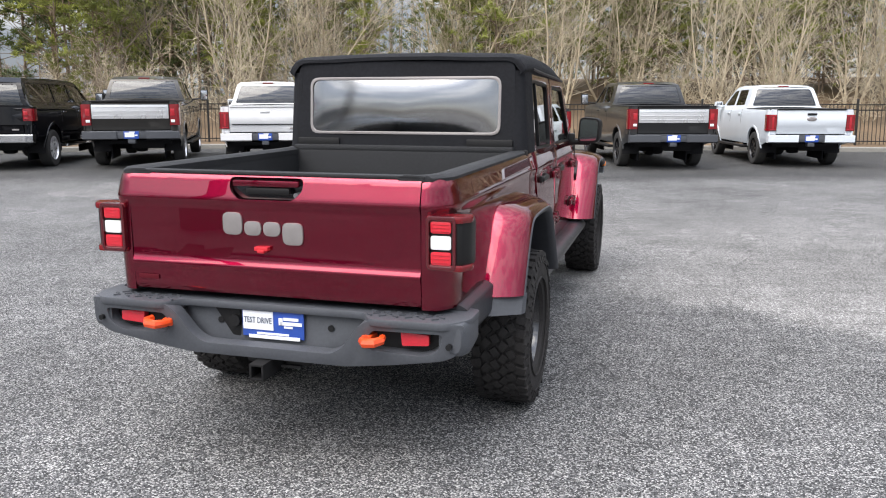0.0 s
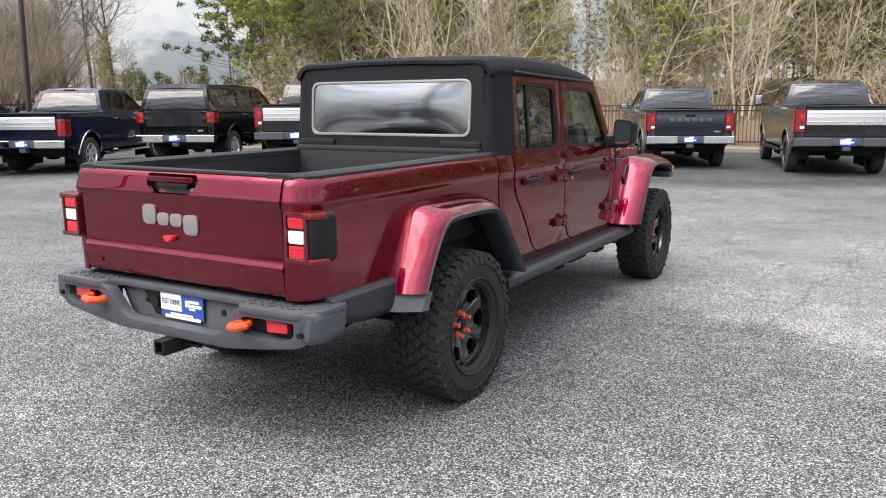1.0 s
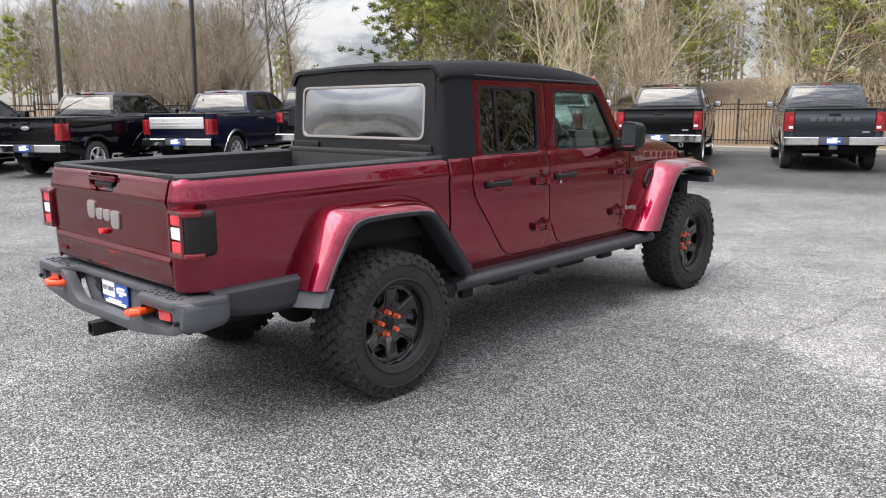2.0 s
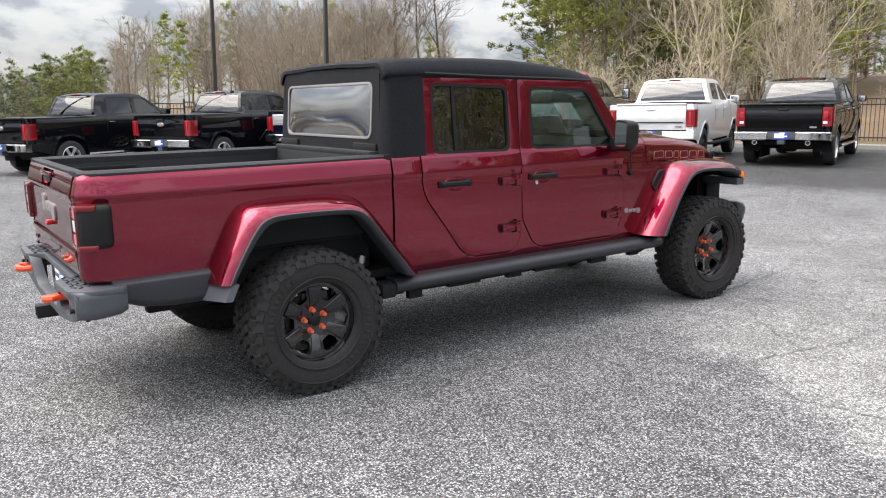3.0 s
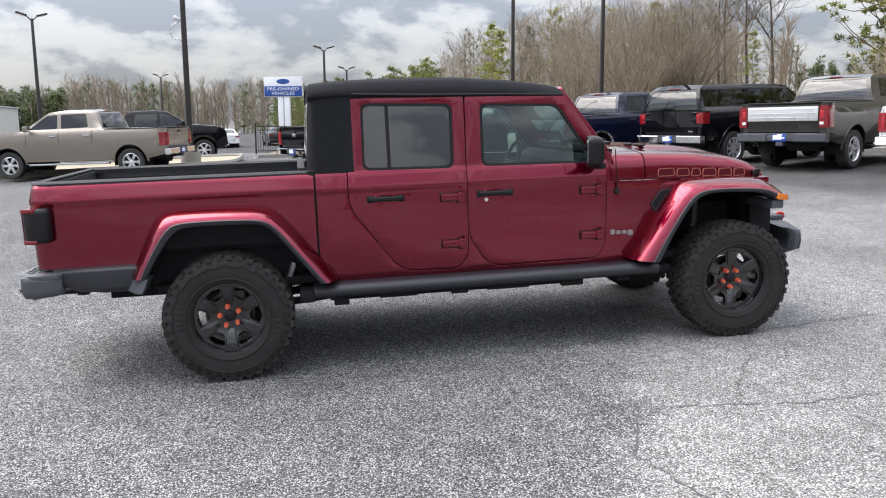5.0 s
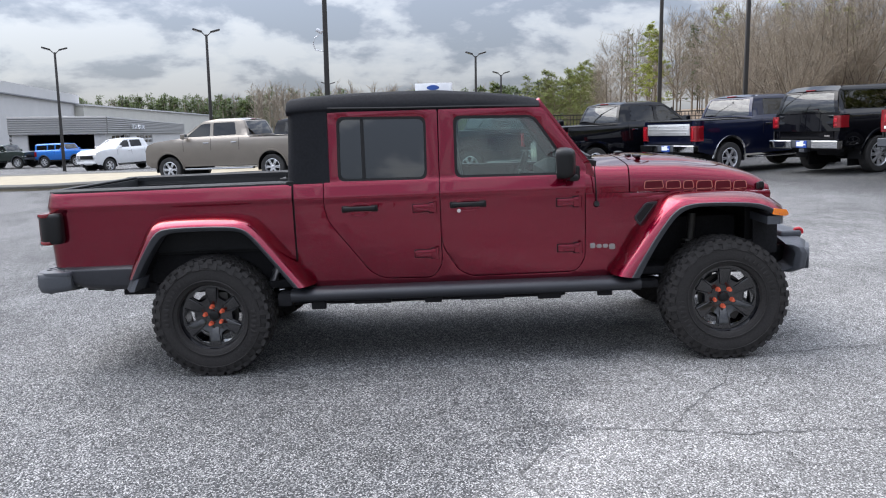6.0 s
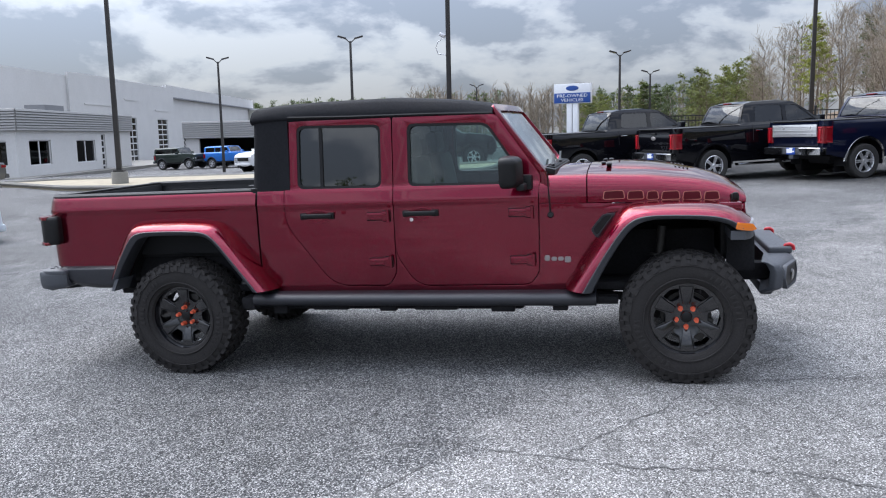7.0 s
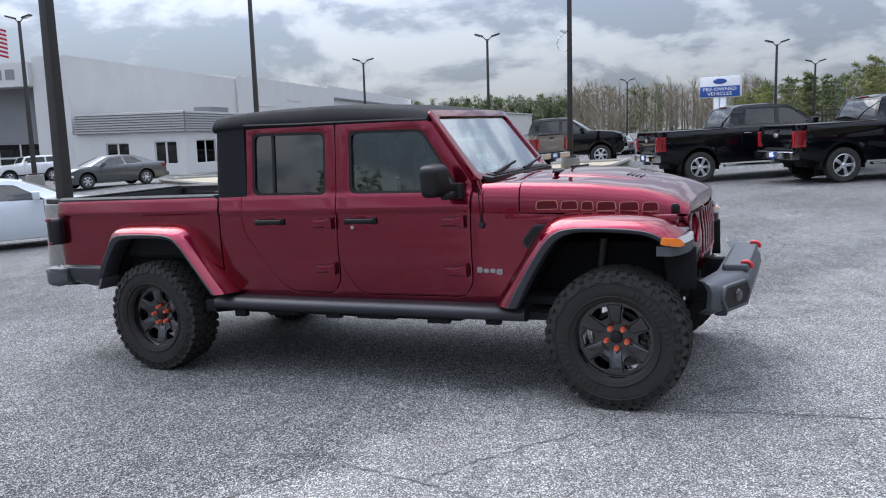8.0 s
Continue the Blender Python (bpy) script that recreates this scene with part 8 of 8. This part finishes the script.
def needle_clump(V, Fc, rn, c, size, n):
    for _ in range(n):
        z = rn.uniform(-0.5, 1)
        a = rn.uniform(0, 6.283)
        s = math.sqrt(max(0, 1 - z * z))
        d = Vector((s * math.cos(a), s * math.sin(a), z * 0.8))
        side = d.cross(Vector((0.3, 0.2, 1))).normalized() * size * 0.16
        o = c + Vector((rn.gauss(0, 0.35), rn.gauss(0, 0.35), rn.gauss(0, 0.2))) * size
        b = len(V)
        V.extend((o - side, o + side, o + d * size * rn.uniform(0.7, 1.2)))
        Fc.append((b, b + 1, b + 2))


def pine_meshes(seed, h, needle, clear=0.45, clumps=1.0, spread=0.17, fine=0.34):
    rn = random.Random(seed)
    V, Fc, V2, F2 = [], [], [], []
    p, d, n = Vector((0, 0, -0.4)), Vector((0, 0, 1)), 10
    r = 0.0055 * h
    for k in range(n):
        d = (turned(d, 1.5, rn) + Vector((0, 0, 0.5))).normalized()
        q = p + d * h / n
        stick(V, Fc, p, q, r * (1 - 0.88 * k / n), r * (1 - 0.88 * (k + 1) / n), 7)
        f = k / n
        if f > clear * 0.55:
            for _ in range(6):
                b = turned(Vector((0, 0, 1)), 74, rn)
                ln = h * spread * (1.12 - f) * rn.uniform(0.6, 1.25) * (1.0 if f > clear else 0.55)
                base = p.lerp(q, rn.random())
                mid = base + b * ln * 0.6 + Vector((0, 0, 0.05 * ln))
                end = base + b * ln + Vector((0, 0, 0.22 * ln))
                stick(V, Fc, base, mid, 0.03 * (1.2 - f), 0.018, 4)
                stick(V, Fc, mid, end, 0.018, 0.006, 3)
                if f > clear:
                    for t in (0.45, 0.7, 0.9, 1.05):
                        if rn.random() < 0.85:
                            c = base.lerp(end, t) + Vector((rn.gauss(0, 0.25), rn.gauss(0, 0.25), rn.gauss(0, 0.15)))
                            needle_clump(V2, F2, rn, c, fine * h / 14, int(15 * clumps))
        p = q
    needle_clump(V2, F2, rn, p, 0.5, 20)
    return mesh_of("trunk", V, Fc, BARK_PINE), mesh_of("crown", V2, F2, needle)


def plant(name, meshes, x, y, z, turn, size, label, category, group):
    t = thing(name, Matrix.Translation((x, y, z)) @ Matrix.Rotation(turn, 4, "Z") @ Matrix.Diagonal((size, size, size, 1)), label, category, group)
    for me in meshes:
        o = new(me.name.split(".")[0], me)
        o.parent = t
        if me.name.startswith(("crown", "stem")):
            tagged(o, kind="stuff")
    return t


rn_t = random.Random(41)


def clump_tree_meshes(seed, h, material, twig, stems=6, spread=0.30, thin=0.007):
    """Several thin stems rising from one foot, thick with fine twigs."""
    rn = random.Random(seed)
    V, Fc, V2, F2 = [], [], [], []
    for i in range(stems):
        a = 6.283 * (i + rn.random()) / stems
        lean = spread * rn.uniform(0.3, 1.2)
        d = Vector((math.cos(a) * lean, math.sin(a) * lean, 1)).normalized()
        p = Vector((math.cos(a) * 0.2, math.sin(a) * 0.2, -0.3))
        r = h * rn.uniform(0.0050, 0.0085)
        hh = h * rn.uniform(0.65, 1.0)
        n = 8
        for k in range(n):
            d = (turned(d, 7, rn) + Vector((0, 0, 0.05))).normalized()
            q = p + d * hh / n
            ra, rb = r * (1 - 0.11 * k), r * (1 - 0.11 * (k + 1))
            stick(V, Fc, p, q, ra, rb, 5)
            if k:
                for _ in range(4):
                    bare_crown(V2, F2, rn, p.lerp(q, rn.random()), turned(d, 52, rn), hh * rn.uniform(0.14, 0.36) * (1.15 - 0.6 * k / n), max(thin, rb * 0.40), 2, 3, up=0.16, thin=thin)
            p = q
    return mesh_of("stem", V, Fc, material), mesh_of("crown", V2, F2, twig)


BARE = [bare_tree_meshes(s, 11.0, BARK_PALE if s % 2 else BARK_GREY, TWIG_PALE if s % 2 else TWIG_GREY, r=0.10, clear=0.12) for s in range(5)]
BARE_FAR = [bare_tree_meshes(10 + s, 11.0, BARK_GREY, TWIG_GREY, most=2, r=0.09, clear=0.10, thin=0.015, limbs=5) for s in range(4)]
CLUMP = [clump_tree_meshes(20 + s, 8.0, BARK_PALE, TWIG_PALE, spread=(0.42, 0.34, 0.5, 0.38)[s], stems=5) for s in range(4)]
DOME = [clump_tree_meshes(30 + s, 8.0, BARK_GREY, TWIG_GREY, stems=15, spread=0.72, thin=0.008) for s in range(2)]
THICKET = [clump_tree_meshes(40 + s, 4.2, BARK_PALE if s else BARK_GREY, TWIG_PALE if s != 1 else TWIG_GREY, stems=4, spread=0.45) for s in range(3)]
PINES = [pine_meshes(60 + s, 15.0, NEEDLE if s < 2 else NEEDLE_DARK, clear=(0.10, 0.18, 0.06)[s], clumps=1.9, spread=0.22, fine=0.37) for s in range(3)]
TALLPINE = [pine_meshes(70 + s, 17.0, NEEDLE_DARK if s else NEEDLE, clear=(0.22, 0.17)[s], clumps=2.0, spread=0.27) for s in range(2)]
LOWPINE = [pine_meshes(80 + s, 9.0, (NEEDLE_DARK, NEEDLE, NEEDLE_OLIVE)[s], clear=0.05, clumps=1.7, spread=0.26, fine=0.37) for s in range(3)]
DARKBARE = [bare_tree_meshes(90 + s, 11.0, BARK_DARK, TWIG_DARK, most=3, r=0.13, clear=0.25, thin=0.010, limbs=3) for s in range(2)]

L_BARE, L_CLUMP, L_THK, L_PINE, L_LOW = ("leafless tree with pale grey-brown branches", "leafless tree of several pale tan stems", "low leafless thicket of thin tan stems", "tall green pine with a slender brown trunk", "bushy young green pine")


def grow(name, kinds, x, y, size, label, category, group):
    plant(name, rn_t.choice(kinds), x, y, bank_z(x, y), rn_t.uniform(0, 6.28), size, label, category, group)


def wood_strip(x, y, nx, ny):
    """The trees of one stretch behind the kerb: thickets first, pines behind."""
    def at(d, j):
        return x + nx * d + rn_t.uniform(-j, j), y + ny * d + rn_t.uniform(-j, j)
    for d in (2.2, 3.6, 6.0):
        grow("thicket", THICKET, *at(d, 0.9), rn_t.uniform(0.45, 0.95), L_THK, "bush", "thickets on the bank")
    for d in (4.6, 7.5) if x > -9 else (5.5, 8) if x > -13.5 else ():
        grow("clump_tree", CLUMP, *at(d, 1.3), rn_t.uniform(0.75, 1.2), L_CLUMP, "tree", "many-stemmed trees on the bank")
    for d in (9,):
        grow("bare_tree", BARE, *at(d, 1.8), rn_t.uniform(0.7, 1.15), L_BARE, "tree", "leafless trees behind the fence")
    for d in (6.5, 9, 11, 14):
        grow("young_pine", LOWPINE[1:], *at(d, 1.8), rn_t.uniform(0.6, 1.15), L_LOW, "tree", "young pines behind the fence")
    for d in (11, 15, 20, 26):
        grow("pine_tree", PINES, *at(d, 2.2), rn_t.uniform(0.5, 0.8), L_PINE, "tree", "pines behind the fence")


for (x, y), (nx, ny) in list(zip(k_line, k_nor))[::3]:
    nx, ny = -nx, -ny
    nx, ny = (nx, ny) if ny > 0 or nx < 0 else (-nx, -ny)
    if -15.5 < x < 15:
        wood_strip(x, y, nx, ny)
    elif x >= 15:
        for d in (7,):
            grow("bare_tree", BARE_FAR, x + nx * d + rn_t.uniform(-1, 1), y + ny * d, rn_t.uniform(0.8, 1.2), L_BARE, "tree", "leafless trees behind the fence")
        for d in (11, 15, 20):
            grow("pine_tree", PINES, x + nx * d + rn_t.uniform(-1.5, 1.5), y + ny * d, rn_t.uniform(0.8, 1.1), L_PINE, "tree", "pines behind the fence")
# woods past the end of the fence, up to the gap where the sky shows
for px, py, sc in ((-50, 48, 1.05), (-51.5, 52, 1.2), (-50, 50.5, 1.15), (-47, 52, 1.2), (-44.5, 48, 1.15), (-42, 45, 1.0), (-38, 42, 1.1), (-35, 38, 1.0)):
    grow("pine_tree", TALLPINE, px, py, sc, L_PINE, "tree", "pines at the edge of the woods")
for k in range(22):
    f = rn_t.random()
    px, py = -20 - 26 * f + rn_t.uniform(0, 6), 27 + 22 * f + rn_t.uniform(0, 7)
    grow("pine_tree", PINES, px, py, rn_t.uniform(0.85, 1.15), L_PINE, "tree", "pines at the edge of the woods")
for px, py, sc in ((-20, 26, 0.75), (-16, 25, 0.8), (-24, 33, 1.0)):
    grow("bare_tree", BARE, px, py, sc, L_BARE, "tree", "leafless trees at the edge of the woods")
for px, py in ((-18, 20.5), (-20.5, 22), (-16, 21.5), (-23, 24)):
    grow("thicket", THICKET, px, py, 0.8, L_THK, "bush", "thickets on the bank")
for px, py, sc in ((-49.8, 33.9, 1.15), (-52.5, 37.8, 1.2), (-47.5, 30.3, 1.05), (-54, 34.5, 1.2), (-46, 27.5, 0.95)):
    grow("bare_tree", DARKBARE, px, py, sc, "dark leafless tree with a spreading crown", "tree", "leafless trees beyond the drive")
for px, py, sc in ((-40, 19.7, 0.92), (-43, 21.5, 1.0), (-38.5, 17.2, 0.8), (-45, 24, 1.0), (-41, 23, 1.0), (-36, 15.5, 0.62), (-33, 17.5, 0.6), (-40, 24, 0.9)):
    grow("clump_tree", DOME, px, py, sc, L_CLUMP, "tree", "many-stemmed trees beyond the parked row")
for k in range(64):
    a = rn_t.uniform(56.5, 79)
    r = rn_t.uniform(50, 80)
    px, py = 5 - r * math.sin(radians(a)), r * math.cos(radians(a))
    top = lerp_table([(56, 7.0), (62, 8.0), (70, 8.4), (75, 7.4), (79, 5.6)], a)
    hh = r * math.tan(radians(top * rn_t.uniform(0.72, 1.06))) + 1.6 - bank_z(px, py)
    if k % 9 == 0:
        grow("pine_tree", PINES, px, py, hh / 15.5, L_PINE, "tree", "pines beyond the drive")
    else:
        grow("bare_tree", BARE_FAR, px, py, hh / 11, L_BARE, "tree", "leafless trees beyond the drive")
for k in range(50):
    a = rn_t.uniform(79, 92)
    r = rn_t.uniform(62, 95)
    px, py = 5 - r * math.sin(radians(a)), 1.5 + r * math.cos(radians(a))
    top = lerp_table([(79, 4.9), (83, 4.2), (87, 3.4), (90, 2.5), (93, 2.2)], a)
    hh = r * math.tan(radians(top * rn_t.uniform(0.7, 1.05))) + 1.8 - gz(px, py)
    plant("young_pine", LOWPINE[0 if k % 3 == 0 else 2], px, py, gz(px, py), rn_t.uniform(0, 6.28), hh / 9, L_LOW, "tree", "young pines beyond the sign")


# far woods: belts too far off to tell the trees apart
def far_woods(name, label, belts):
    """Each belt: first and last bearing, distances, heights above the horizon in degrees, count, share of pines."""
    rn = random.Random(99)
    V, Fc, V2, F2 = [], [], [], []
    for a0, a1, r0, r1, t0, t1, count, share in belts:
        for k in range(count):
            a = rn.uniform(a0, a1)
            r, top = rn.uniform(r0, r1), rn.uniform(t0, t1)
            px, py = 5 - r * math.sin(radians(a)), 1.5 + r * math.cos(radians(a))
            z0 = gz(px, py) - 0.5 if 80 < a < 335 else bank_z(px, py) - 0.5
            hh = r * math.tan(radians(top)) + 1.7 - z0
            c = Vector((px, py, z0))
            w = 0.004 * r
            stick(V, Fc, c, c + Vector((rn.uniform(-0.3, 0.3), rn.uniform(-0.3, 0.3), hh * 0.95)), w * 0.32, w * 0.10, 4)
            if rn.random() < share:
                for j in range(34):
                    f = rn.uniform(0.12, 1.0)
                    rad = hh * 0.15 * (1.15 - f) + 0.1
                    needle_clump(V2, F2, rn, c + Vector((rn.gauss(0, rad), rn.gauss(0, rad), hh * f)), w * 1.0, 16)
            else:
                for j in range(30):
                    f = rn.uniform(0.12, 0.88)
                    o = c + Vector((0, 0, hh * f))
                    d = Vector((rn.gauss(0, 0.6), rn.gauss(0, 0.6), 1)).normalized()
                    e_ = o + d * hh * rn.uniform(0.10, 0.26)
                    stick(V, Fc, o, e_, w * 0.10, w * 0.04, 3)
                    for _ in range(3):
                        s_ = o.lerp(e_, rn.uniform(0.4, 1))
                        stick(V, Fc, s_, s_ + turned(d, 35, rn) * hh * 0.10, w * 0.05, w * 0.03, 3)
    tagged(new(name, mesh_of(name, V, Fc, TWIG_GREY)), "distant leafless grey-brown woods", "woods", kind="stuff")
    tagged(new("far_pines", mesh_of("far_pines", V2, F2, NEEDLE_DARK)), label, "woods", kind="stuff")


far_woods("far_woods", "distant green pine woods", (
    (-14, 46, 50, 70, 6.5, 11.0, 190, 0.6), (46, 56, 105, 125, 3.0, 4.2, 40, 0.8), (56, 80, 90, 110, 5.0, 7.0, 60, 0.15), (80, 92, 110, 130, 2.2, 3.0, 60, 0.8),
    (92, 105, 185, 240, 2.2, 3.2, 90, 0.12), (104, 118, 290, 330, 1.7, 2.6, 130, 0.9), (118, 145, 290, 320, 0.8, 1.2, 20, 0.6), (145, 235, 110, 150, 1.4, 2.4, 40, 0.5), (235, 346, 120, 150, 4.8, 6.4, 280, 1.0)))
